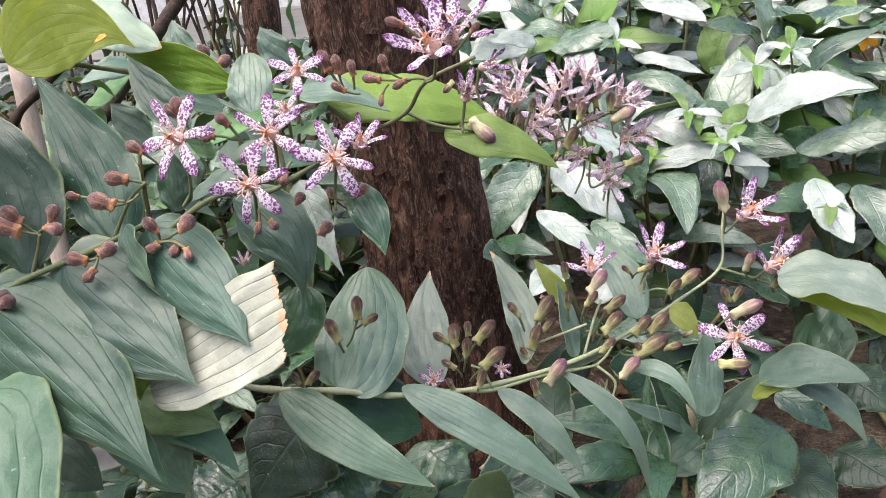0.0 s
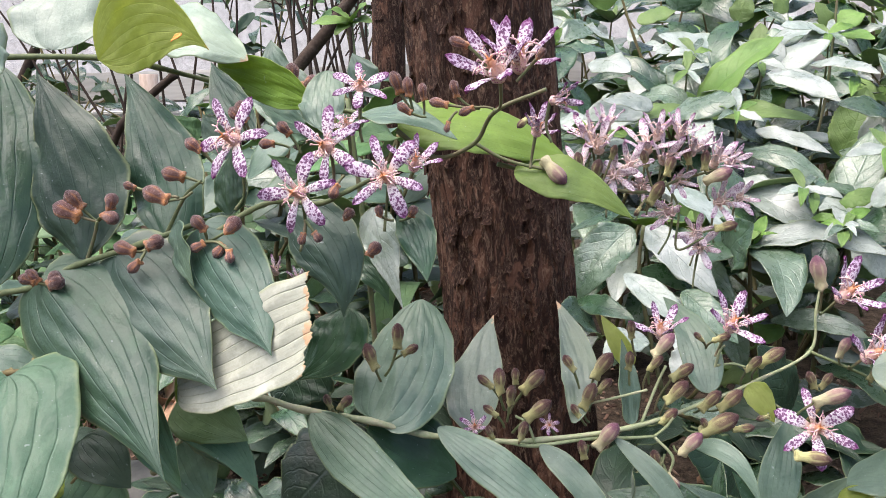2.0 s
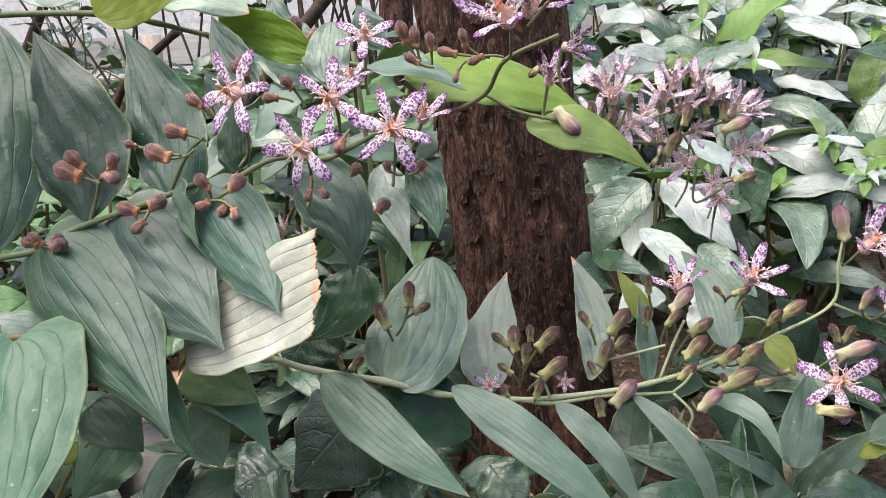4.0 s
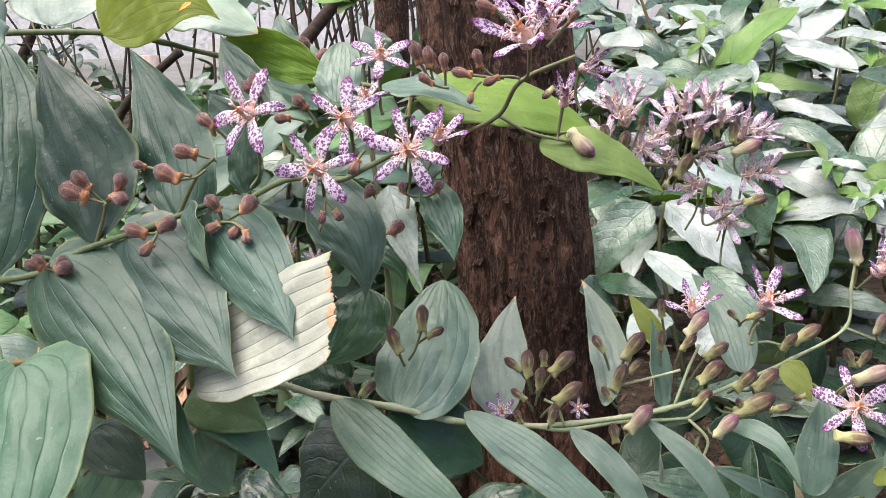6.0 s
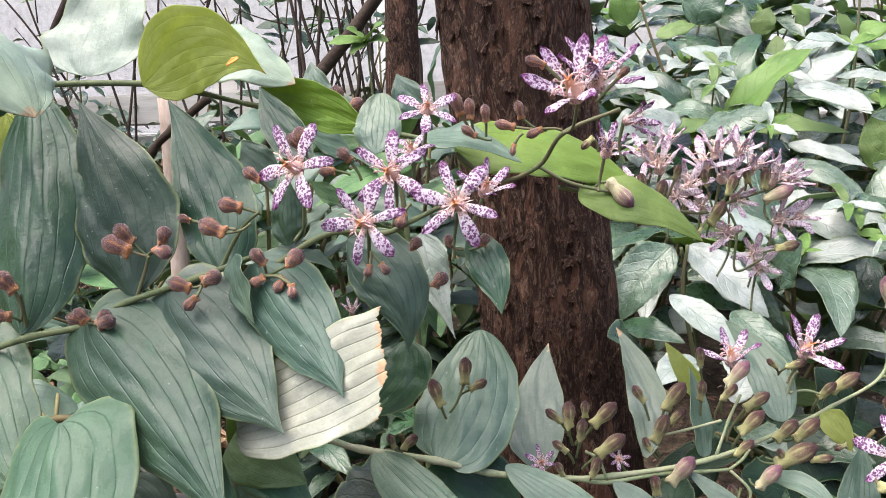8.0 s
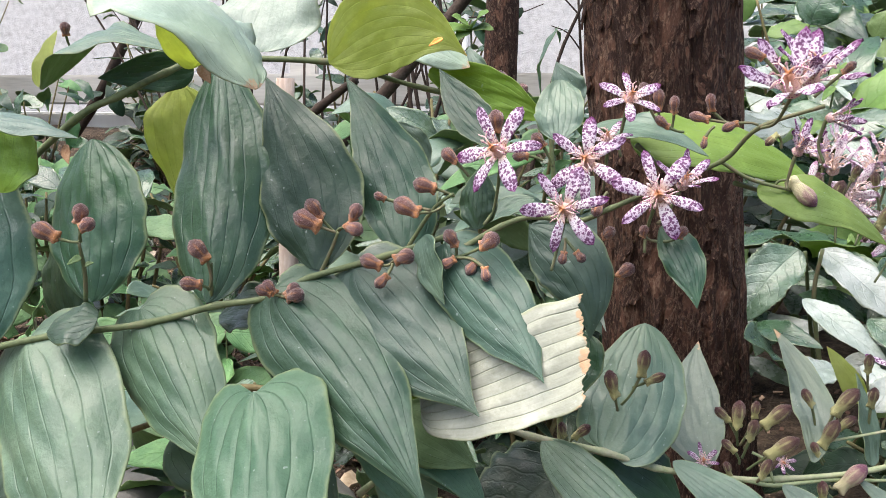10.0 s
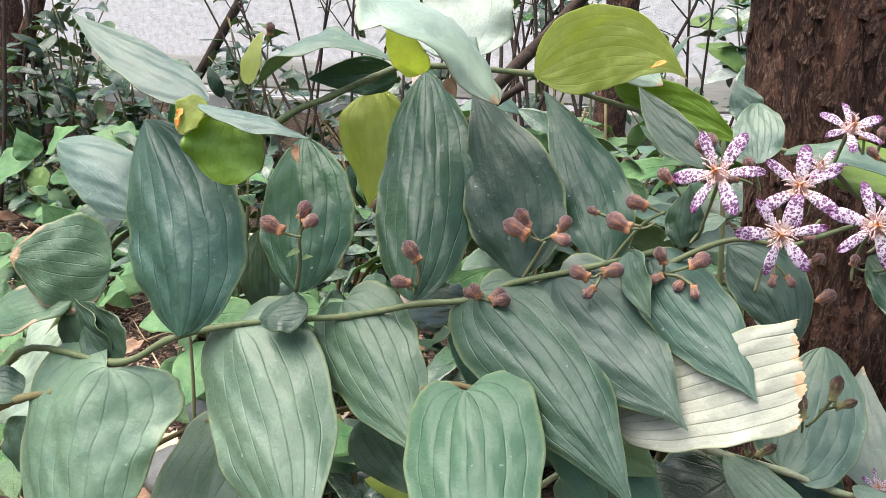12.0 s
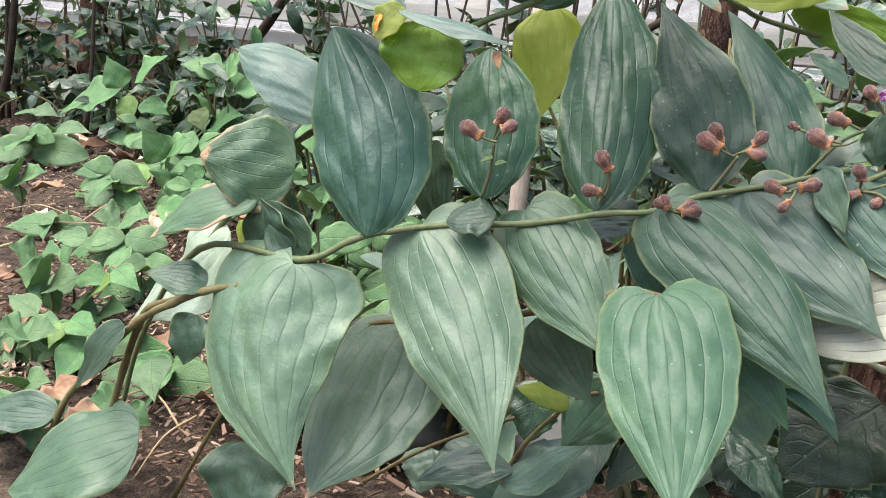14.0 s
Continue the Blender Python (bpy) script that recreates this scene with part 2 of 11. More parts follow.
BROWN_EDGE = noise_material("dried_brown_edge", [(0.3, (0.22, 0.1, 0.05)), (0.55, (0.42, 0.24, 0.13)), (0.8, (0.6, 0.45, 0.32))], 200, 0.7, 0.2, 0.6, 0.001)
ORANGE_SCAR = noise_material("dried_orange_edge", [(0.3, (0.5, 0.16, 0.03)), (0.6, (0.75, 0.3, 0.06)), (0.8, (0.8, 0.5, 0.2))], 200, 0.6, 0.3, 0.5, 0.001)
TIMBER = noise_material("weathered_grey_timber", [(0.25, (0.3, 0.28, 0.25)), (0.5, (0.48, 0.46, 0.42)), (0.8, (0.62, 0.6, 0.56))], 7, 0.8, 0.25, 0.5, 0.003, (0.35, 4, 4))
WHITE_PAINT = noise_material("white_painted_timber", [(0.2, (0.62, 0.62, 0.58)), (0.5, (0.78, 0.78, 0.75)), (0.8, (0.84, 0.84, 0.82))], 6, 0.5, 0.4, 0.25, 0.002, (4, 4, 0.4))
PEBBLE = noise_material("white_pebble_render", [(0.3, (0.42, 0.41, 0.4)), (0.5, (0.62, 0.61, 0.6)), (0.7, (0.74, 0.73, 0.72))], 35, 0.8, 0.2, 1.0, 0.01)
ORANGE_PETAL = noise_material("orange_petal", [(0.3, (0.75, 0.25, 0.02)), (0.6, (0.85, 0.42, 0.04)), (0.8, (0.9, 0.55, 0.1))], 6, 0.5, 0.3, 0.3, 0.001)
PALE_WOOD = noise_material("pale_dead_wood", [(0.3, (0.22, 0.16, 0.12)), (0.55, (0.42, 0.33, 0.27)), (0.8, (0.58, 0.5, 0.44))], 40, 0.85, 0.2, 0.7, 0.002, (1, 1, 0.3))
STONE = noise_material("dark_wet_stone", [(0.3, (0.06, 0.06, 0.055)), (0.55, (0.12, 0.12, 0.11)), (0.8, (0.19, 0.19, 0.17))], 14, 0.6, 0.4, 0.7, 0.004)


def chip_material():
    n = Nodes("mulch_chips")
    r = n.node("ShaderNodeNewGeometry").outputs["Random Per Island"]
    ramp = n.node("ShaderNodeValToRGB", (r,))
    el = ramp.color_ramp.elements
    for pos in (0.35, 0.7, 0.9):
        el.new(pos)
    for e, c in zip(el, ((0.05, 0.03, 0.022), (0.15, 0.09, 0.065), (0.27, 0.18, 0.125), (0.34, 0.24, 0.175), (0.44, 0.34, 0.26))):
        e.color = (*c, 1)
    n.bump(n.noise(n.coords()[0], 300.0), 0.5, 0.001)
    return n.finish(ramp.outputs[0], 0.85, 0.2)


CHIPS = chip_material()


def bark_material():
    n = Nodes("reddish_bark")
    tc = n.node("ShaderNodeTexCoord").outputs["Object"]
    vec = n.node("ShaderNodeMapping", {"Vector": tc, "Scale": (1, 1, 0.34)}).outputs[0]
    warp = n.node("ShaderNodeVectorMath", (vec, n.node("ShaderNodeVectorMath", (n.node("ShaderNodeTexNoise", {"Vector": vec, "Scale": 45.0, "Detail": 4.0}).outputs[1], (0.05, 0.05, 0.05)), operation="MULTIPLY").outputs[0]), operation="ADD").outputs[0]
    ridge = n.noise(warp, 75.0, 6.0, 0.7)
    fine = n.noise(warp, 260.0, 5.0, 0.75)
    big = n.noise(vec, 14.0, 3.0)
    crack = n.step(n.math("ABSOLUTE", n.math("SUBTRACT", ridge, 0.5)), 0.0, 0.05, 1.0, 0.0)
    crack = n.math("MULTIPLY", crack, n.step(big, 0.35, 0.6))
    col = n.mix(n.step(ridge, 0.4, 0.6), (0.028, 0.012, 0.008), (0.14, 0.066, 0.042))
    col = n.mix(n.math("MULTIPLY", n.step(fine, 0.48, 0.66), 0.7), col, (0.36, 0.23, 0.155))
    col = n.mix(n.math("MULTIPLY", n.step(big, 0.5, 0.7), 0.5), col, (0.1, 0.045, 0.03))
    col = n.mix(n.math("MULTIPLY", crack, 0.7), col, (0.02, 0.011, 0.009))
    h = n.math("ADD", n.math("MULTIPLY", crack, -0.5), n.math("ADD", n.math("MULTIPLY", fine, 0.6), n.math("MULTIPLY", ridge, 1.0)))
    n.bump(h, 1.0, 0.006)
    return n.finish(col, 0.82, 0.25)


BARK = bark_material()


def tepal_material(name, ground, spot, density, wash):
    """Pale petal with purple spots, deeper toward the tip, yellow-orange at the throat."""
    n = Nodes(name)
    tcn = n.node("ShaderNodeTexCoord")
    rnd = n.node("ShaderNodeObjectInfo").outputs["Random"]
    uv = n.node("ShaderNodeSeparateXYZ", (tcn.outputs["UV"],))
    along = uv.outputs[1]
    vec = n.node("ShaderNodeMapping", {"Vector": tcn.outputs["UV"], "Scale": (4.6, 17.0, 1.0), "Location": n.node("ShaderNodeCombineXYZ", (n.math("MULTIPLY", rnd, 40.0), rnd, rnd)).outputs[0]}).outputs[0]
    warp = n.node("ShaderNodeVectorMath", (vec, n.node("ShaderNodeTexNoise", {"Vector": vec, "Scale": 1.6}).outputs[1]), operation="ADD").outputs[0]
    size = n.math("MULTIPLY_ADD", along, 0.2, density - 0.02)
    size = n.math("ADD", size, n.math("MULTIPLY_ADD", n.noise(vec, 0.8), 0.5, -0.25))
    vor = n.node("ShaderNodeTexVoronoi", {"Vector": warp, "Scale": 1.0, "Randomness": 1.0})
    vor2 = n.node("ShaderNodeTexVoronoi", {"Vector": warp, "Scale": 2.3, "Randomness": 1.0})
    spots = n.step(n.math("SUBTRACT", vor.outputs[0], size), -0.06, 0.06, 1.0, 0.0)
    small = n.step(n.math("SUBTRACT", vor2.outputs[0], n.math("SUBTRACT", size, 0.08)), -0.08, 0.08, 1.0, 0.0)
    spots = n.math("MAXIMUM", spots, n.math("MULTIPLY", small, 0.55))
    base = n.mix(n.step(along, 0.35, 1.0), ground, wash)
    base = n.mix(n.math("MULTIPLY", n.step(n.noise(vec, 0.35), 0.4, 0.7), 0.35), base, wash)
    col = n.mix(n.math("MULTIPLY", spots, 0.9), base, n.mix(n.step(along, 0.5, 1.0), spot, tuple(0.6 * c for c in spot)))
    col = n.mix(n.math("MULTIPLY", n.step(n.math("ADD", along, n.math("MULTIPLY", rnd, 0.12)), 0.9, 1.06), 0.75), col, tuple(1.3 * c for c in spot))
    throat = n.step(along, 0.34, 0.08)
    col = n.mix(n.math("MULTIPLY", throat, 0.6), col, (0.7, 0.4, 0.16))
    nrm = n.bump(n.math("ADD", n.math("MULTIPLY", spots, -0.4), n.noise(vec, 2.0)), 0.4, 0.0008)
    n.finish(col, 0.5, 0.35)
    tr = n.node("ShaderNodeBsdfTranslucent", {"Color": col, "Normal": nrm})
    mx = n.node("ShaderNodeMixShader", (0.25, n.p.outputs[0], tr.outputs[0]))
    n.t.links.new(mx.outputs[0], n.out.inputs[0])
    return n.m


TEPAL = tepal_material("tepal_spotted_purple", (0.9, 0.84, 0.86), (0.15, 0.012, 0.12), 0.38, (0.72, 0.54, 0.74))
TEPAL_FADED = tepal_material("tepal_faded_pink", (0.86, 0.79, 0.79), (0.42, 0.2, 0.33), 0.27, (0.82, 0.71, 0.76))


def bud_material(name, foot, body, tip, reach=0.4, fuzz=0.45, sheen=0.4):
    n = Nodes(name)
    vec, rnd = n.coords()
    uv = n.node("ShaderNodeSeparateXYZ", (n.node("ShaderNodeTexCoord").outputs["UV"],))
    along = n.math("ADD", uv.outputs[1], n.math("MULTIPLY_ADD", n.noise(vec, 5.0), 0.4, -0.2))
    col = n.mix(n.step(along, reach - 0.15, reach + 0.15), foot, body)
    col = n.mix(n.step(along, 0.6, 0.95), col, tip)
    stripe = n.math("PINGPONG", n.math("MULTIPLY", uv.outputs[0], 6.0), 0.5)
    col = n.mix(n.math("MULTIPLY", n.math("MULTIPLY", n.step(stripe, 0.28, 0.46), n.step(along, 0.95, 0.6)), 0.6), col, foot)
    hair = n.noise(n.node("ShaderNodeMapping", {"Vector": vec, "Scale": (1, 1, 0.4)}).outputs[0], 34.0, 3.0, 0.7)
    col = n.mix(n.math("MULTIPLY", n.step(hair, 0.5, 0.7), fuzz), col, (0.52, 0.4, 0.36))
    col = n.node("ShaderNodeHueSaturation", {"Value": n.math("MULTIPLY_ADD", rnd, 0.5, 0.75), "Color": col}).outputs[0]
    n.bump(hair, 0.8, 0.0012)
    n.p.inputs["Sheen Weight"].default_value = sheen
    n.p.inputs["Sheen Roughness"].default_value = 0.3
    n.p.inputs["Sheen Tint"].default_value = (1.0, 0.9, 0.85, 1)
    return n.finish(col, 0.7, 0.25)


BUD_RED = bud_material("bud_reddish_brown", (0.55, 0.24, 0.09), (0.2, 0.1, 0.085), (0.105, 0.05, 0.048), 0.2, 0.5)
BUD_OLIVE = bud_material("bud_olive_purple_tip", (0.44, 0.42, 0.19), (0.17, 0.115, 0.075), (0.062, 0.026, 0.026), 0.46, 0.1, 0.12)
BUD_PINK = bud_material("bud_pale_pink", (0.55, 0.5, 0.3), (0.36, 0.24, 0.2), (0.15, 0.06, 0.09), 0.45, 0.15, 0.2)


def column_material():
    """Orange at the heart, pale pink with purple freckles along the arms."""
    n = Nodes("flower_column_orange_pink")
    at = n.node("ShaderNodeTexCoord").outputs["Object"]
    xyz = n.node("ShaderNodeSeparateXYZ", (at,))
    away = n.math("SQRT", n.math("ADD", n.math("MULTIPLY", xyz.outputs[0], xyz.outputs[0]), n.math("MULTIPLY", xyz.outputs[1], xyz.outputs[1])))
    col = n.mix(n.step(n.math("ADD", away, n.math("MULTIPLY_ADD", n.noise(at, 8.0), 0.1, -0.05)), 0.03, 0.14), (0.5, 0.2, 0.08), (0.68, 0.48, 0.43))
    spots = n.node("ShaderNodeTexVoronoi", {"Vector": at, "Scale": 26.0}).outputs[0]
    col = n.mix(n.math("MULTIPLY", n.step(spots, 0.28, 0.42, 1.0, 0.0), n.step(away, 0.08, 0.16)), col, (0.34, 0.06, 0.2))
    n.bump(n.noise(at, 40.0), 0.4, 0.0006)
    return n.finish(col, 0.55, 0.35)


COLUMN = column_material()
COLUMN_FADED = noise_material("flower_column_faded", [(0.35, (0.5, 0.3, 0.2)), (0.6, (0.7, 0.55, 0.5)), (0.75, (0.45, 0.2, 0.28))], 14, 0.6, 0.3, 0.3, 0.0005)


# ---- building helpers ----
def thing(name, at, label, category, group="", kind=""):
    ob = new(name)
    ob.empty_display_size = 0.02
    ob.location = at
    ob["at"] = tuple(at)
    return tagged(ob, label, category, group, kind)


def origin(ob):
    return np.array(ob["at"][:]) if "at" in ob else np.zeros(3)


def mesh_part(name, verts, faces, mats, parent=None, at=None, uvs=None, slots=None, label="", smooth=True):
    """One mesh object, its verts given in the world, its own origin at the place given."""
    verts = np.asarray(verts, float)
    at = np.array(verts.mean(0) if at is None else at, float)
    me = bpy.data.meshes.new(name)
    me.from_pydata((verts - at).tolist(), [], faces if isinstance(faces, list) else faces.tolist())
    for m in (mats if isinstance(mats, (list, tuple)) else [mats]):
        me.materials.append(m)
    if uvs is not None:
        idx = np.empty(len(me.loops), np.int32)
        me.loops.foreach_get("vertex_index", idx)
        me.uv_layers.new(name="UVMap").data.foreach_set("uv", np.asarray(uvs, np.float32)[idx].ravel())
    if slots is not None:
        me.polygons.foreach_set("material_index", np.asarray(slots, np.int32))
    me.polygons.foreach_set("use_smooth", np.full(len(me.polygons), smooth))
    me.update()
    ob = new(name, me)
    ob.location = at - (origin(parent) if parent else 0)
    ob["at"] = tuple(at)
    if parent:
        ob.parent = parent
    return tagged(ob, label)


def unit(v):
    v = np.asarray(v, float)
    return v / (np.linalg.norm(v, axis=-1, keepdims=True) + 1e-12)


OUTLINES = {"cordate": ((0, 0.03, 0.07, 0.12, 0.2, 0.3, 0.42, 0.55, 0.68, 0.8, 0.9, 0.96, 1), (0.02, 0.27, 0.53, 0.75, 0.92, 1, 0.98, 0.88, 0.68, 0.4, 0.16, 0.055, 0.008)),
            "upright": ((0, 0.03, 0.1, 0.2, 0.33, 0.46, 0.6, 0.73, 0.85, 0.93, 1), (0.12, 0.3, 0.56, 0.82, 0.98, 1, 0.9, 0.68, 0.38, 0.17, 0.01))}
OUTLINES["pointed"] = ((0, 0.04, 0.12, 0.24, 0.36, 0.5, 0.64, 0.78, 0.9, 1), (0.06, 0.45, 0.8, 0.99, 0.97, 0.8, 0.56, 0.3, 0.11, 0.01))
LOBES = ((0, 0.03, 0.07, 0.12, 0.2, 0.3, 0.45, 0.6, 1), (0, 0.55, 0.9, 1, 0.9, 0.68, 0.36, 0.14, 0))
SHAPES = {"ovate": (0.46, 1.0), "round": (0.45, 0.6), "lance": (0.6, 1.05), "broad": (0.42, 0.8), "oval": (0.6, 0.62), "shrub": (0.62, 0.85), "heart": (0.36, 1.0), "blunt": (0.5, 0.5), "tongue": (0.3, 0.3)}


def leaf_arrays(base, tip, width, face=(0, -0.85, 0.5), bend=0.08, cup=0.15, swing=0.0, twist=0.0, shape="ovate", lobe=0.0, wave=0.055,
                groove=0.013, teeth=0, n=22, m=24, thick=0.0004, cut=1.0, curl=0.0, via=None, seed=0):
    """A leaf blade as a thin solid. bend: bow of the midrib toward the face; cup: lift of the edges; swing: sideways bow;
    twist: degrees from base to tip; cut: where a torn blade ends; curl: how far the tip rolls back; via: a point that the midrib passes halfway."""
    rng = np.random.default_rng(seed + 11)
    if via is not None:
        n, m = max(n, 44), max(m, 64)
        groove = 0.75 * groove
    base, tip = np.asarray(base, float), np.asarray(tip, float)
    run = tip - base
    length = np.linalg.norm(run)
    t = run / length
    f = np.asarray(face, float)
    f = unit(f - (f @ t) * t)
    side = np.cross(t, f)
    v = np.linspace(-1, 1, m + 1)[None, :]
    s = (0.5 - 0.5 * np.cos(np.linspace(0, np.pi, n + 1)))[:, None] * np.ones_like(v)
    if cut < 1:
        s = s * (cut - 0.06 * v + 0.015 * np.sin(4 * v + 1) + 0.014 * np.interp(v, np.linspace(-1, 1, 19), rng.uniform(-1, 1, 19)) + 0.007 * rng.uniform(-1, 1, v.shape))
    if shape in OUTLINES:
        us, ws = OUTLINES[shape]
        fine = np.linspace(0, 1, 201)
        curve = np.interp(fine, us, ws)
        for _ in range(3):
            curve[1:-1] = (curve[:-2] + 2 * curve[1:-1] + curve[2:]) / 4
        prof = np.interp(s, fine, curve)
    else:
        a, b = SHAPES[shape]
        peak = (a / (a + b)) ** a * (b / (a + b)) ** b
        prof = np.clip(s, 1e-4, 1) ** a * np.clip(1 - s, 1e-4, 1) ** b / peak
    half = width / 2 * prof
    if teeth:
        saw = (s * teeth) % 1.0
        half = half * (1 - 0.1 * saw * (np.abs(v) > 0.9))
    arch = np.sin(np.pi * s)
    spine = base + run * s[..., None] + f * (bend * length * arch - curl * length * s ** 4)[..., None] + side * (swing * length * arch)[..., None]
    tan = unit(run + f * (bend * length * np.pi * np.cos(np.pi * s) - curl * length * 4 * s ** 3)[..., None] + side * (swing * length * np.pi * np.cos(np.pi * s))[..., None])
    if via is not None:
        knee = 2 * np.asarray(via, float) - 0.5 * (base + tip)
        spine = base * ((1 - s) ** 2)[..., None] + knee * (2 * s * (1 - s))[..., None] + tip * (s ** 2)[..., None] - f * (curl * length * s ** 4)[..., None]
        tan = unit((knee - base) * (2 * (1 - s))[..., None] + (tip - knee) * (2 * s)[..., None] - f * (curl * length * 4 * s ** 3)[..., None])
    sd = unit(np.cross(tan, np.broadcast_to(f, tan.shape)))
    nrm = np.cross(sd, tan)
    ang = np.radians(twist) * (s - 0.4)
    sd, nrm = sd * np.cos(ang)[..., None] + nrm * np.sin(ang)[..., None], nrm * np.cos(ang)[..., None] - sd * np.sin(ang)[..., None]
    av = np.abs(v)
    lift = cup * half * av ** 1.5
    for k, g in ((0.0, 1.2), (0.25, 0.8), (0.5, 0.7), (0.75, 0.45)):
        for sg in ((1, -1) if k else (1,)):
            deep = g * rng.uniform(0.5, 1.2) * (0.75 + 0.45 * np.sin(s * rng.uniform(4, 8) + rng.uniform(0, 6.28)))
            lift = lift - groove * width * deep * np.exp(-((v * sg - k) / 0.045) ** 2) * prof
    lift = lift + 0.16 * groove * width * np.abs(np.sin(4 * np.pi * av)) ** 0.7 * prof * (1 - 0.5 * av)
    ph = rng.uniform(0, 6.28, 4)
    lift = lift + wave * width * av ** 2 * prof * (np.sin(s * 11 + ph[0] + 1.5 * np.sign(v)) + 0.6 * np.sin(s * 19 + ph[1] - np.sign(v)))
    lift = lift + 0.022 * width * prof * np.sin(s * 9 + 3 * v + ph[2]) * np.sin(v * 5 + ph[3] + 2 * s)
    lift = lift + 0.008 * width * prof * np.sin(s * 27 + 6 * v + ph[1]) * np.sin(v * 12 + ph[0])
    edge = 1 + 0.02 * np.sin(s * 31 + ph[2]) * av
    top = spine + sd * (half * v * edge)[..., None] + nrm * lift[..., None] - tan * (lobe * length * av ** 2 * np.interp(s, *LOBES))[..., None]
    low = top - nrm * thick
    k = (n + 1) * (m + 1)
    verts = np.concatenate([top.reshape(-1, 3), low.reshape(-1, 3)])
    i = (np.arange(n)[:, None] * (m + 1) + np.arange(m)[None, :]).ravel()
    up = np.concatenate([np.stack([i, i + 1, i + m + 2], 1), np.stack([i, i + m + 2, i + m + 1], 1)])
    dn = up[:, ::-1] + k
    r = np.arange(n) * (m + 1)
    a0, a1, b0, b1 = r, r + m + 1, r + m, r + 2 * m + 1
    rim = np.concatenate([np.stack(q, 1) for q in ((a0, a1, a1 + k), (a0, a1 + k, a0 + k), (b0, b0 + k, b1 + k), (b0, b1 + k, b1))])
    faces = np.concatenate([up, dn, rim])
    slots = np.concatenate([np.zeros(len(up)), np.ones(len(dn)), np.zeros(len(rim))])
    uv = np.stack([(v * 0.5 + 0.5) * np.ones_like(s), s / s[-1:, :]], -1).reshape(-1, 2)
    return verts, faces, slots, np.concatenate([uv, uv])


LEAF_COUNT = [0]


def leaf(plant, base, tip, width, mat, face=(0, -0.85, 0.5), under=None, label="", name="leaf", **form):
    LEAF_COUNT[0] += 1
    verts, faces, slots, uv = leaf_arrays(base, tip, width, face, seed=LEAF_COUNT[0], **form)
    return mesh_part(name, verts, faces, [mat, under or LEAF_UNDER], plant, base, uv, slots, label)


def smooth_path(points, per=6):
    p = np.asarray(points, float)
    p = np.vstack([2 * p[0] - p[1], p, 2 * p[-1] - p[-2]])
    out = []
    for i in range(1, len(p) - 2):
        for u in np.linspace(0, 1, per, endpoint=False):
            out.append(0.5 * (2 * p[i] + (p[i + 1] - p[i - 1]) * u + (2 * p[i - 1] - 5 * p[i] + 4 * p[i + 1] - p[i + 2]) * u * u + (3 * p[i] - p[i - 1] - 3 * p[i + 1] + p[i + 2]) * u ** 3))
    out.append(p[-2])
    return np.array(out)


def tube_arrays(points, radii, sides=8, per=6, knots=0.0):
    c = smooth_path(points, per)
    rad = np.interp(np.linspace(0, 1, len(c)), np.linspace(0, 1, len(np.atleast_1d(radii))) if np.ndim(radii) else [0, 1], radii if np.ndim(radii) else [radii, radii])
    if knots:
        rad = rad * (1 + knots * np.exp(-((np.arange(len(c)) % per) / 0.8) ** 2))
    tan = unit(np.gradient(c, axis=0))
    ref = np.array([0.0, 0.0, 1.0]) if abs(tan[:, 2]).mean() < 0.8 else np.array([1.0, 0.0, 0.0])
    a = unit(np.cross(tan, ref))
    b = np.cross(tan, a)
    th = np.linspace(0, 2 * np.pi, sides, endpoint=False)
    ring = c[:, None, :] + rad[:, None, None] * (a[:, None, :] * np.cos(th)[None, :, None] + b[:, None, :] * np.sin(th)[None, :, None])
    verts = ring.reshape(-1, 3)
    i = np.arange(len(c) - 1)[:, None] * sides
    j = np.arange(sides)[None, :]
    jn = (j + 1) % sides
    faces = np.stack([i + j, i + jn, i + jn + sides, i + j + sides], -1).reshape(-1, 4).tolist()
    faces += [list(range(sides))[::-1], list(range(len(verts) - sides, len(verts)))]
    return verts, faces


def tube(name, plant, points, radii, mat, sides=8, label="", knots=0.0, per=6):
    verts, faces = tube_arrays(points, radii, sides, per, knots)
    return mesh_part(name, verts, faces, mat, plant, points[0], label=label)


def frame_of(axis, roll=0.0):
    """Rotation whose z is the axis."""
    z = unit(axis)
    x = unit(np.cross([0.3, 0.9, 0.31], z))
    y = np.cross(z, x)
    c, s = math.cos(radians(roll)), math.sin(radians(roll))
    return np.stack([c * x + s * y, c * y - s * x, z], 1)


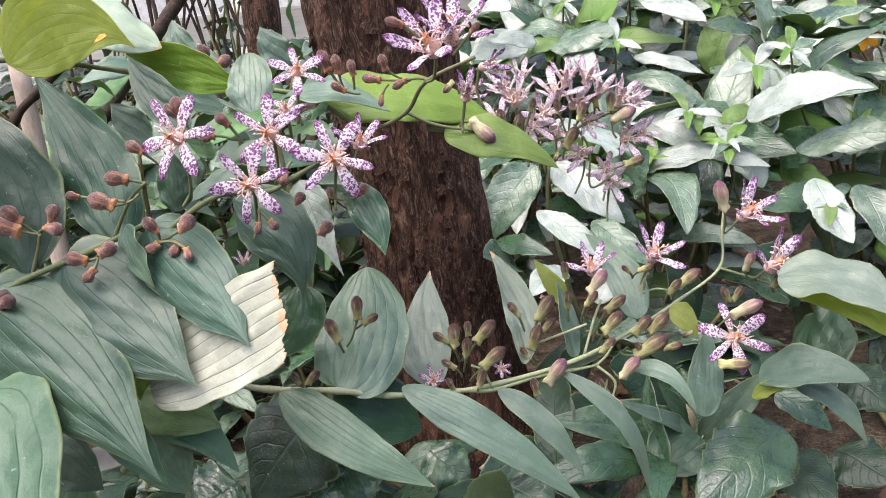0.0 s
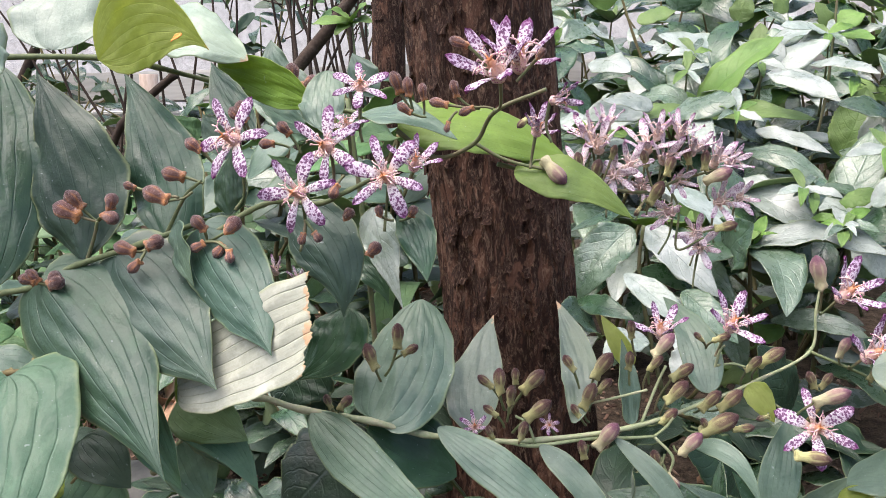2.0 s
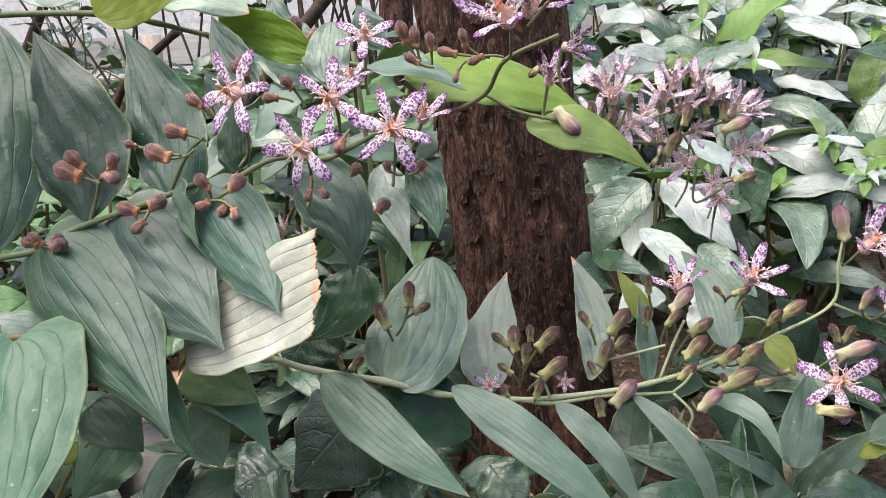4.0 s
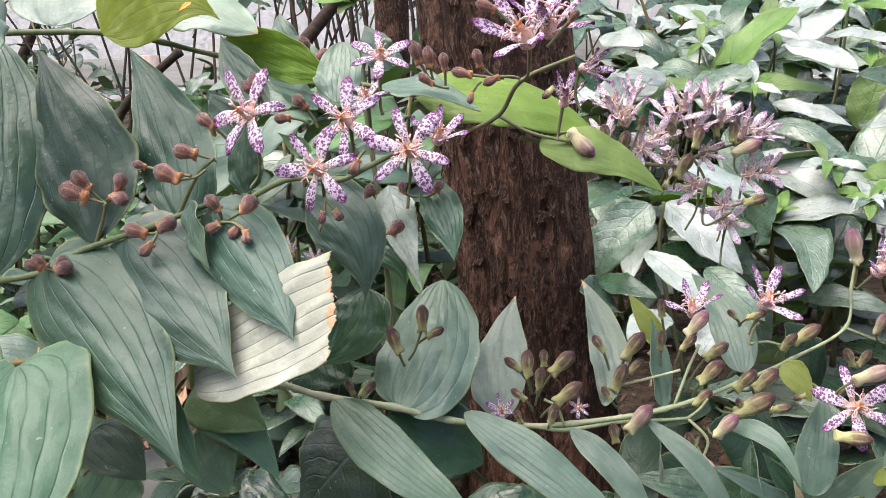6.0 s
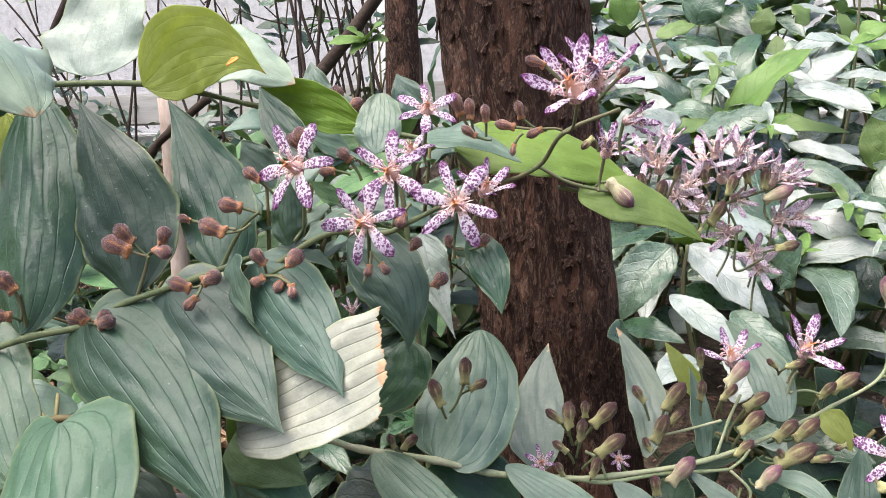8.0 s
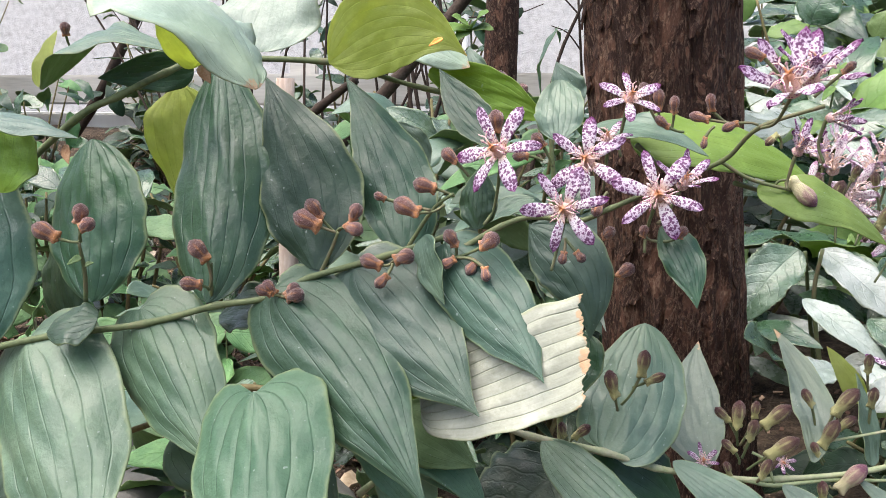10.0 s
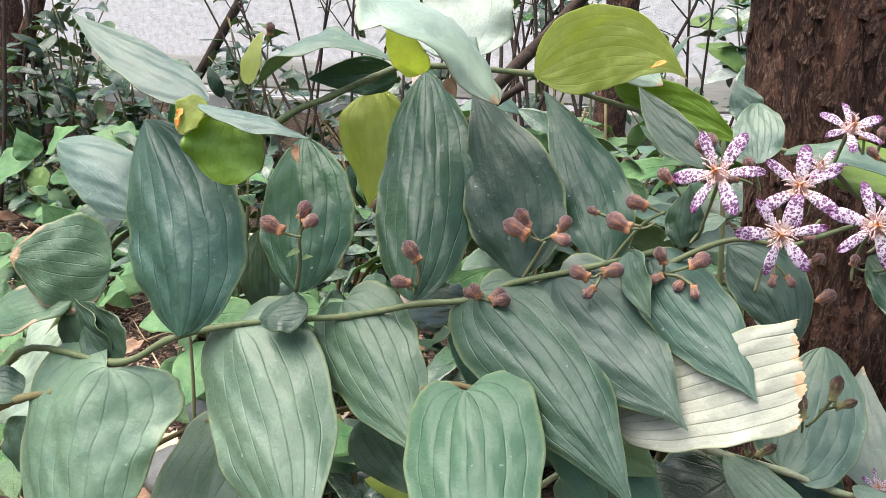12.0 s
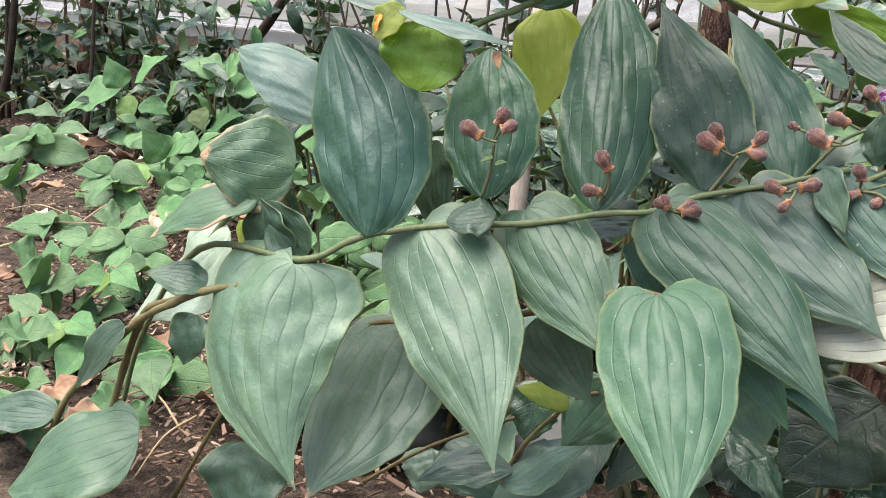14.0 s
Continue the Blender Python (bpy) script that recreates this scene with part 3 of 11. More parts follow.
def bud_arrays():
    """A unit bud along z: three small sacs at the foot, a waist, a swollen body, a blunt pointed tip."""
    rows, sides = 18, 18
    vs, uv = [], []
    steps, radii = (0, 0.05, 0.12, 0.2, 0.3, 0.45, 0.62, 0.78, 0.9, 0.96, 1.0), (0.03, 0.12, 0.15, 0.145, 0.16, 0.2, 0.225, 0.2, 0.13, 0.07, 0.015)
    for i in range(rows + 1):
        u = i / rows
        r = float(np.interp(u, steps, radii))
        for j in range(sides):
            th = 2 * math.pi * j / sides
            lump = max(0, math.cos(3 * th)) * max(0, 1 - abs(u - 0.08) / 0.14)
            seam = 1 - 0.06 * max(0, math.cos(3 * th + 1.57)) ** 4 * (u > 0.25) + 0.02 * math.sin(5 * th + 9 * u)
            vs.append((r * (seam + 0.55 * lump) * math.cos(th), r * (seam + 0.55 * lump) * math.sin(th), u - 0.07 * lump))
            uv.append((j / sides, u))
    fs = [[i * sides + j, i * sides + (j + 1) % sides, (i + 1) * sides + (j + 1) % sides, (i + 1) * sides + j] for i in range(rows) for j in range(sides)]
    fs += [list(range(sides))[::-1], list(range(rows * sides, rows * sides + sides))]
    return np.array(vs), fs, np.array(uv)


BUD_FORM = bud_arrays()
BUD_MESHES = {}


def bud(plant, foot, axis, size, mat, fat=1.0, stalk=None):
    """A hairy bud on its stalk."""
    fat = fat * (1.12 if mat == BUD_RED else 1.0)
    key = (mat.name, round(fat, 1))
    if key not in BUD_MESHES:
        vs, fs, uv = BUD_FORM
        ob = mesh_part("bud", vs * (fat, fat, 1), fs, mat, None, (0, 0, 0), uv)
        BUD_MESHES[key] = ob.data
        bpy.data.objects.remove(ob)
    ob = new("bud", BUD_MESHES[key])
    rot = Matrix(frame_of(axis, 40 * len(plant.children)).tolist()).to_4x4()
    ob.parent = plant
    ob.matrix_basis = Matrix.Translation(np.asarray(foot) - origin(plant)) @ rot @ Matrix.Scale(size, 4)
    if stalk is not None:
        p, q = np.asarray(stalk, float), np.asarray(foot, float)
        mid = 0.5 * (p + q) - unit(axis) * 0.12 * np.linalg.norm(q - p)
        tube("pedicel", plant, [p, mid, q + unit(axis) * size * 0.06], [0.0008, 0.0007, 0.0009], STEM_GREEN, 6)
    return ob


def tepal_arrays(a0, a1, wide, crumple, seed):
    """One petal of unit length: leaves the axis at a0 degrees and opens to a1."""
    rng = np.random.default_rng(seed)
    n, m = 14, 8
    s = np.linspace(0, 1, n + 1)
    ang = np.radians(a0 + (a1 - a0) * s ** 0.8)
    x = np.concatenate([[0], np.cumsum(np.sin(ang[:-1]))]) / n
    z = np.concatenate([[0], np.cumsum(np.cos(ang[:-1]))]) / n
    v = np.linspace(-1, 1, m + 1)
    half = wide / 2 * (0.42 + 0.58 * np.sin(np.clip(s * 1.35, 0, 1) * np.pi / 2) ** 1.5) * np.clip(1 - s ** 6, 0.0, 1) ** 0.5
    ph = rng.uniform(0, 6.28, 3)
    lift = -0.16 * half[:, None] * v[None, :] ** 2 + crumple * (np.sin(7 * s[:, None] + ph[0] + 3 * v) * 0.5 + np.sin(15 * s[:, None] + ph[1]) * v * 0.5) * s[:, None]
    lift = lift - 0.012 * np.exp(-(v[None, :] / 0.18) ** 2)
    top = np.stack([x[:, None] - np.cos(ang)[:, None] * lift, half[:, None] * v[None, :] * (1 - crumple * 2), z[:, None] + np.sin(ang)[:, None] * lift], -1)
    low = top + np.stack([np.cos(ang)[:, None] * 0.012 + 0 * v, 0 * s[:, None] * v, -np.sin(ang)[:, None] * 0.012 + 0 * v], -1)
    k = (n + 1) * (m + 1)
    i = (np.arange(n)[:, None] * (m + 1) + np.arange(m)[None, :]).ravel()
    up = np.stack([i, i + m + 1, i + m + 2, i + 1], 1)
    r = np.arange(n) * (m + 1)
    rim = np.concatenate([np.stack([r, r + k, r + m + 1 + k, r + m + 1], 1), np.stack([r + m, r + 2 * m + 1, r + 2 * m + 1 + k, r + m + k], 1)])
    uv = np.stack([np.broadcast_to(v * 0.5 + 0.5, (n + 1, m + 1)), np.broadcast_to(s[:, None], (n + 1, m + 1))], -1).reshape(-1, 2)
    return np.concatenate([top.reshape(-1, 3), low.reshape(-1, 3)]), np.concatenate([up, up[:, ::-1] + k, rim]).tolist(), np.concatenate([uv, uv])


def column_arrays():
    """Receptacle, column, three forked styles and six stamens of a unit flower."""
    vs, fs = [], []

    def add(pts, rad, sides=6):
        v, f = tube_arrays(pts, rad, sides, 4)
        o = sum(len(x) for x in vs)
        vs.append(v)
        fs.extend([[q + o for q in face] for face in f])

    add([(0, 0, -0.12), (0, 0, 0.0), (0, 0, 0.2), (0, 0, 0.42)], [0.06, 0.17, 0.11, 0.06], 8)
    for k in range(3):
        a = 2 * math.pi * k / 3
        d, e = np.array([math.cos(a), math.sin(a), 0]), np.array([-math.sin(a), math.cos(a), 0])
        fork = d * 0.2 + np.array([0, 0, 0.5])
        add([(0, 0, 0.4), d * 0.1 + np.array([0, 0, 0.5]), fork], [0.026, 0.021, 0.018])
        for sg in (-1, 1):
            add([fork, fork + d * 0.09 + e * sg * 0.08, fork + d * 0.17 + e * sg * 0.13 - np.array([0, 0, 0.07])], [0.017, 0.016, 0.01])
    for k in range(6):
        a = 2 * math.pi * (k + 0.5) / 6
        d = np.array([math.cos(a), math.sin(a), 0])
        top = d * 0.24 + np.array([0, 0, 0.37])
        add([(0, 0, 0.05), d * 0.08 + np.array([0, 0, 0.3]), top], [0.02, 0.016, 0.014])
        add([top - d * 0.03, top + d * 0.02 + np.array([0, 0, 0.01]), top + d * 0.075 - np.array([0, 0, 0.03])], [0.016, 0.034, 0.018])
    return np.concatenate(vs), fs


COLUMN_FORM = column_arrays()
FLOWER_MESHES = {}
OPENINGS = {"open": (36, 112, 0.36, 0.03), "half": (22, 62, 0.31, 0.04), "wilted": (12, 42, 0.27, 0.06), "shut": (8, 14, 0.26, 0.02)}


def flower(plant, centre, axis, radius, roll=0.0, state="open", faded=False, label=""):
    """A six-petalled spotted flower: column mesh with the petals under it."""
    key = ("column", faded)
    if key not in FLOWER_MESHES:
        ob = mesh_part("flower", COLUMN_FORM[0], COLUMN_FORM[1], COLUMN_FADED if faded else COLUMN, None, (0, 0, 0))
        FLOWER_MESHES[key] = ob.data
        bpy.data.objects.remove(ob)
    ob = new("flower", FLOWER_MESHES[key])
    ob.parent = plant
    rot = Matrix(frame_of(axis, roll).tolist()).to_4x4()
    ob.matrix_basis = Matrix.Translation(np.asarray(centre) - origin(plant)) @ rot @ Matrix.Scale(radius, 4)
    tagged(ob, label)
    a0, a1, wide, crumple = OPENINGS[state]
    for k in range(6):
        var = (int(roll) + k * 7) % 4
        tk = (state, faded, k % 2, var)
        if tk not in FLOWER_MESHES:
            vs, fs, uv = tepal_arrays(a0 + 7 * (k % 2) + var * 3, a1 + (var - 1.5) * 9, wide * (1.0 if k % 2 else 0.72), crumple, var * 5 + k % 2)
            tp = mesh_part("tepal", vs, fs, TEPAL_FADED if faded else TEPAL, None, (0, 0, 0), uv)
            FLOWER_MESHES[tk] = tp.data
            bpy.data.objects.remove(tp)
        tp = new("tepal", FLOWER_MESHES[tk])
        tp.parent = ob
        tp.matrix_basis = Matrix.Rotation(radians(60 * k + (var - 1.5) * 4), 4, "Z") @ Matrix.Translation((0.05, 0, 0))
    return ob


def box(name, parent, lo, hi, mat, bevel=0.004, label=""):
    """A board with eased edges."""
    bm = bmesh.new()
    bmesh.ops.create_cube(bm, size=1.0)
    lo, hi = np.array(lo, float), np.array(hi, float)
    at = (lo + hi) / 2
    for v in bm.verts:
        v.co = Vector(((hi - lo) * np.array(v.co)).tolist())
    bmesh.ops.bevel(bm, geom=bm.edges[:], offset=bevel, segments=2, affect="EDGES")
    me = bpy.data.meshes.new(name)
    bm.to_mesh(me)
    bm.free()
    me.materials.append(mat)
    ob = new(name, me)
    ob["at"] = tuple(at)
    ob.location = at - (origin(parent) if parent else 0)
    if parent:
        ob.parent = parent
    return tagged(ob, label)


# ---- ground, trunk, boards and wall ----
def bank(y):
    """Height of the bank that rises toward the boards."""
    u = np.clip((y - 1.75) / 0.7, 0, 1)
    return 0.26 * u ** 2 * (3 - 2 * u)


def build_ground():
    k = 150
    g = np.sinh(np.linspace(-1, 1, k + 1) * 6.2) / np.sinh(6.2) * 60
    x, y = np.meshgrid(g - 0.4, g + 1.0)
    z = np.array([[noise.noise((a * 4, b * 4, 0.3)) * 0.022 + noise.noise((a * 17, b * 17, 4.3)) * 0.008 for a, b in zip(ra, rb)] for ra, rb in zip(x, y)]) - 0.012
    z = z * np.exp(-(np.hypot(x, y - 1) / 8) ** 2) + bank(y)
    i = (np.arange(k)[:, None] * (k + 1) + np.arange(k)[None, :]).ravel()
    ob = mesh_part("ground", np.stack([x, y, z], -1).reshape(-1, 3), np.stack([i, i + 1, i + k + 2, i + k + 1], 1), SOIL, None, (0, 0, 0))
    tagged(ob, "dark brown garden soil covered with mulch", "ground", kind="structure")


build_ground()


def build_trunk(name, low, high, r0, r1, label, rough=1.0, sides=120, rows=220, flakes=0):
    """A trunk with long raised plates and cracks in its bark."""
    low, high = np.array(low), np.array(high)
    tree = thing(name, low, label, "tree trunk")
    th = np.linspace(0, 2 * np.pi, sides, endpoint=False)
    vs = np.empty((rows + 1, sides, 3))
    for i in range(rows + 1):
        u = i / rows
        c = low + (high - low) * u
        r = r0 + (r1 - r0) * u + r0 * 0.55 * math.exp(-u * 26)
        for j, a in enumerate(th):
            q = Vector((math.cos(a) * 1.6, math.sin(a) * 1.6, c[2] * 6))
            ridge = abs(noise.noise(Vector((q.x * 3.4, q.y * 3.4, q.z * 0.8)) + noise.noise_vector(q * 1.7) * 0.5))
            d = noise.noise(q) * 0.06 + min(0.35, ridge) * 0.16 + noise.noise(Vector((q.x * 8, q.y * 8, q.z * 2.2))) * 0.035 + noise.noise(q * 11) * 0.016 - 0.02
            rr = r * (1 + d * rough)
            vs[i, j] = (c[0] + rr * math.cos(a), c[1] + rr * math.sin(a), c[2])
    i = np.arange(rows)[:, None] * sides
    j = np.arange(sides)[None, :]
    jn = (j + 1) % sides
    faces = np.stack([i + j, i + jn, i + jn + sides, i + j + sides], -1).reshape(-1, 4).tolist()
    faces.append(list(range(rows * sides, rows * sides + sides)))
    mesh_part("trunk", vs.reshape(-1, 3), faces, BARK, tree, low)
    # loose plates of bark, lifting at their edges
    rng = np.random.default_rng(7)
    for k in range(flakes):
        a, zz = rng.uniform(3.3, 6.1), rng.uniform(0.12, 0.62)
        u = (zz - low[2]) / (high[2] - low[2])
        i0 = int(u * rows)
        j0 = int(a / (2 * np.pi) * sides) % sides
        c = vs[i0, j0]
        out_way = np.array([math.cos(a), math.sin(a), 0.0])
        along = np.array([-math.sin(a), math.cos(a), 0.0])
        w, h = rng.uniform(0.002, 0.006), rng.uniform(0.006, 0.02)
        g = []
        for y0 in np.linspace(-1, 1, 5):
            for x0 in np.linspace(-1, 1, 4):
                jag = 1 + rng.normal(0, 0.18)
                lift = 0.0012 + 0.0016 * max(0, -y0) + rng.normal(0, 0.0003)
                g.append(c + along * x0 * w * jag * (1 - 0.3 * abs(y0)) + np.array([0, 0, y0 * h / 2 * jag]) + out_way * (lift - 0.0006 * x0 * x0))
        g = np.array(g)
        back = g - out_way * 0.0011
        q = [[r * 4 + cc, r * 4 + cc + 1, r * 4 + cc + 5, r * 4 + cc + 4] for r in range(4) for cc in range(3)]
        rim = [0, 1, 2, 3, 7, 11, 15, 19, 18, 17, 16, 12, 8, 4]
        fs = q + [[x + 20 for x in f[::-1]] for f in q] + [[b, a2, a2 + 20, b + 20] for a2, b in zip(rim, rim[1:] + rim[:1])]
        mesh_part("bark_flake", np.concatenate([g, back]), fs, BARK, tree, c, smooth=False)
    return tree


build_trunk("tree", (-0.0220, 0.7780, -0.0200), (-0.2040, 0.5120, 2.2000), 0.0580, 0.056, "reddish brown tree trunk with flaking cracked bark", 1.0, 150, 300, 170)
build_trunk("tree", (-0.335, 1.38, -0.02), (-0.26, 1.36, 2.2), 0.026, 0.024, "slender brown trunk with rough bark behind", 1.0, 40, 150, 24)

# weathered timber edging with a pale pebbled wall behind
edging = thing("timber_edging", (-1, 2.45, 0), "weathered grey timber boards edging the garden bed", "edging", kind="structure")
for k, x0 in enumerate((-5.2, -2.75, -0.3, 2.15)):
    box("board", edging, (x0, 2.42 + 0.004 * k, 0.33), (x0 + 2.44, 2.47 + 0.004 * k, 0.425), TIMBER, 0.006)
    box("lower_board", edging, (x0 - 0.3, 2.5 + 0.003 * k, 0.0), (x0 + 2.12, 2.55 + 0.003 * k, 0.3), WHITE_PAINT, 0.006)
for x0 in (-4.0, -2.6, -1.2, 0.2, 1.6, 3.0):
    box("post", edging, (x0, 2.475, -0.1), (x0 + 0.09, 2.498, 0.47), TIMBER, 0.005)

wall = box("wall_back", None, (-9, 3.6, -0.2), (9, 3.8, 1.15), PEBBLE, 0.02)
tagged(wall, "pale wall of white pebbled render", "wall", kind="structure")
fence = thing("picket_fence", (1.5, 3.2, 0), "white painted picket fence behind the shrub", "fence", kind="structure")
for k in range(16):
    x0 = 0.2 + k * 0.17
    box("picket", fence, (x0, 3.2, 0.02), (x0 + 0.09, 3.222, 1.05), WHITE_PAINT, 0.004)
for z0 in (0.3, 0.8):
    box("rail", fence, (0.0, 3.226, z0), (3.0, 3.262, z0 + 0.08), WHITE_PAINT, 0.004)


# ---- scattered growth and litter ----
SHARED_LEAVES = {}


def shared_leaf(plant, base, tip, face, mat, form, teeth=12):
    """One leaf placed from a small set of forms, alike leaves sharing their mesh."""
    key = (mat.name, form, teeth)
    if key not in SHARED_LEAVES:
        rng = np.random.default_rng(form * 17 + teeth)
        v, f, sl, uv = leaf_arrays((0, 0, 0), (0.1, 0, 0), 0.1 * rng.uniform(0.28, 0.52), (0, 0, 1), rng.uniform(0.03, 0.2), rng.uniform(-0.15, 0.4), rng.normal(0, 0.06), rng.uniform(-28, 28), "shrub",
                                   wave=0.05, groove=0.0, teeth=teeth, n=24, m=8, seed=form)
        ob = mesh_part("leaf", v, f, [mat, LEAF_UNDER], None, (0, 0, 0), uv, sl)
        SHARED_LEAVES[key] = ob.data
        bpy.data.objects.remove(ob)
    base, run = np.asarray(base, float), np.asarray(tip, float) - np.asarray(base, float)
    ln = np.linalg.norm(run)
    x = run / ln
    z = unit(np.asarray(face, float) - (np.asarray(face, float) @ x) * x)
    ob = new("leaf", SHARED_LEAVES[key])
    ob.parent = plant
    ob.matrix_basis = Matrix.Translation(base - origin(plant)) @ Matrix(np.stack([x, np.cross(z, x), z], 1).tolist()).to_4x4() @ Matrix.Scale(ln / 0.1, 4)
    return ob


def scatter_leaf(plant, rng, base, size, mat, spread=0.5, droop=0.4):
    d = unit(np.array([rng.normal(0, 1), rng.normal(-0.45, 0.8), rng.normal(0.1 - droop * 0.5, 0.4)]))
    face = unit(np.array([rng.normal(0, spread), -0.35 + rng.normal(0, spread), 1.0]))
    return shared_leaf(plant, base, np.asarray(base) + d * size, face, mat, int(rng.integers(14)))


def bush(name, at, radius, height, count, size, mats, label, category, group, seed, stems=5, z0=0.0, whorl=0):
    """A loose bush: bare stems with leaves up their length, thicker toward the outside."""
    rng = np.random.default_rng(seed)
    at = np.asarray(at, float) + (0, 0, float(bank(at[1])))
    plant = thing(name, at, label, category, group)
    tops = []
    for k in range(stems):
        a = rng.uniform(0, 6.28)
        r = radius * rng.uniform(0.25, 0.9)
        top = at + np.array([r * math.cos(a), r * math.sin(a), height * rng.uniform(0.65, 1.0)])
        mid = at + (top - at) * 0.5 + np.array([rng.normal(0, 0.02), rng.normal(0, 0.02), 0.02])
        tube("stem", plant, [at + np.array([rng.normal(0, 0.015), rng.normal(0, 0.015), -0.01]), mid, top], [0.0035, 0.0028, 0.0016], STEM_BROWN, 6, per=4)
        tops.append((mid, top))
    for k, (mid, top) in enumerate(tops):
        crown = unit(np.array([rng.normal(0, 0.3), rng.normal(-0.35, 0.3), 1.0]))
        turn = frame_of(crown, rng.uniform(0, 90))
        for j in range(whorl):
            a = 2 * math.pi * j / whorl + rng.normal(0, 0.15)
            d = unit(turn @ np.array([math.cos(a), math.sin(a), rng.uniform(-0.1, 0.45)]))
            ln = size * rng.uniform(0.75, 1.25)
            shared_leaf(plant, top, top + d * ln, crown, mats[int(rng.integers(len(mats)))], int(rng.integers(14)))
        for j in range(4 if whorl else 0):
            a = 1.57 * j + rng.normal(0, 0.2)
            d = unit(turn @ np.array([math.cos(a), math.sin(a), 1.1]))
            shared_leaf(plant, top, top + d * size * 0.3, crown, SHRUB_FRESH, int(rng.integers(14)))
    for k in range(count):
        mid, top = tops[k % stems]
        u = rng.uniform(z0, 1.0) ** 0.8
        foot = at + (mid - at) * 2 * u if u < 0.5 else mid + (top - mid) * (2 * u - 1)
        foot = foot + rng.normal(0, radius * 0.12, 3) * (1, 1, 0.4)
        foot[2] = max(foot[2], at[2] + 0.02)
        scatter_leaf(plant, rng, foot, size * rng.uniform(0.6, 1.15), mats[int(rng.integers(len(mats)))])
    return plant


def weed(at, height, size, seed):
    """A small weed: upright stalk with crossed pairs of toothed leaves."""
    rng = np.random.default_rng(100 + seed)
    at = np.asarray(at, float) + (0, 0, float(bank(at[1])))
    plant = thing("weed", at, "small green weed with paired toothed leaves", "weed", "weeds")
    at = np.asarray(at, float)
    top = at + np.array([rng.normal(0, 0.012), rng.normal(0, 0.012), height])
    tube("stem", plant, [at - (0, 0, 0.01), (at + top) / 2 + rng.normal(0, 0.004, 3), top], [0.0018, 0.0014, 0.001], STEM_GREEN, 6, per=4)
    for k, u in enumerate((0.45, 0.72, 0.98)):
        a = rng.uniform(0, 0.6) + k * 1.57
        for sg in (0, math.pi):
            d = np.array([math.cos(a + sg), math.sin(a + sg), rng.uniform(-0.7, 0.1)])
            base = at + (top - at) * u
            ln = size * rng.uniform(0.75, 1.1) * (1.05 - 0.3 * (u > 0.9))
            leaf(plant, base, base + unit(d) * ln, ln * rng.uniform(0.55, 0.7), WEED_LEAF, face=(rng.normal(0, 0.3), -0.9, 0.6), bend=0.08, cup=rng.uniform(-0.1, 0.15), twist=rng.uniform(-20, 20), shape="pointed" if seed % 3 else "shrub", teeth=9, groove=0.0, n=16, m=8, wave=0.05)
    return plant




# ---- plants ----

# the main arching stem with its buds and open flowers
lily_main = thing("toad_lily", (-0.6676, 0.4000, 0.0000), "arching toad lily with broad leaves, hairy buds and spotted flowers", "plant", "toad lilies")
tube("stem", lily_main, [(-0.6599, 0.4200, 0.0445), (-0.6222, 0.4100, 0.1413), (-0.5266, 0.3600, 0.2416), (-0.4438, 0.3500, 0.2514), (-0.4128, 0.3550, 0.2680), (-0.3900, 0.3600, 0.2766), (-0.3556, 0.3700, 0.2838), (-0.3118, 0.3800, 0.2900), (-0.2723, 0.3850, 0.3010), (-0.2460, 0.3900, 0.3056), (-0.2242, 0.3950, 0.3162), (-0.1864, 0.4000, 0.3281), (-0.1533, 0.4050, 0.3395)], [0.00203, 0.00203, 0.00203, 0.00203, 0.00187, 0.00187, 0.00172, 0.00172, 0.00156, 0.00156, 0.00148], STEM_GREEN, sides=10, knots=0.25)
leaf(lily_main, (-0.4014, 0.3520, 0.2733), (-0.4515, 0.3920, 0.3881), 0.0759, LEAF_BLUISH, via=(-0.4151, 0.3660, 0.3323), cup=-0.4, shape='oval', wave=0.02, groove=0.012)
leaf(lily_main, (-0.3390, 0.3760, 0.3009), (-0.3549, 0.4080, 0.3834), 0.0585, LEAF_DARK, via=(-0.3460, 0.3880, 0.3434), cup=-0.3, shape='oval', wave=0.02, groove=0.009)
leaf(lily_main, (-0.2774, 0.3860, 0.3020), (-0.2937, 0.4400, 0.4229), 0.0602, LEAF_DARK, via=(-0.2818, 0.4080, 0.3590), cup=-0.35, shape='oval', wave=0.03, groove=0.009)
leaf(lily_main, (-0.2234, 0.4000, 0.3196), (-0.2648, 0.4380, 0.4161), 0.0559, LEAF_SMOOTH, via=(-0.2332, 0.4140, 0.3644), face=(0.1, -0.97, 0.2), cup=-0.2, shape='upright', twist=-12, wave=0.06, groove=0.003)
leaf(lily_main, (-0.1811, 0.4160, 0.3258), (-0.2306, 0.4700, 0.4151), 0.0431, LEAF_SMOOTH, via=(-0.1944, 0.4400, 0.3671), face=(0.3, -0.93, 0.2), cup=-0.2, shape='upright', wave=0.1, groove=0.003)
leaf(lily_main, (-0.1339, 0.4320, 0.3816), (-0.1770, 0.4750, 0.4202), 0.0211, LEAF_SMOOTH, via=(-0.1556, 0.4500, 0.3986), face=(0.2, -0.95, 0.2), cup=0.15, shape='upright', groove=0.006)
leaf(lily_main, (-0.4455, 0.3450, 0.2504), (-0.4089, 0.2920, 0.1357), 0.1008, LEAF_BURNT, via=(-0.4475, 0.3120, 0.1981), cup=-0.35, shape='cordate', lobe=0.2, wave=0.02, groove=0.008, curl=0.02)
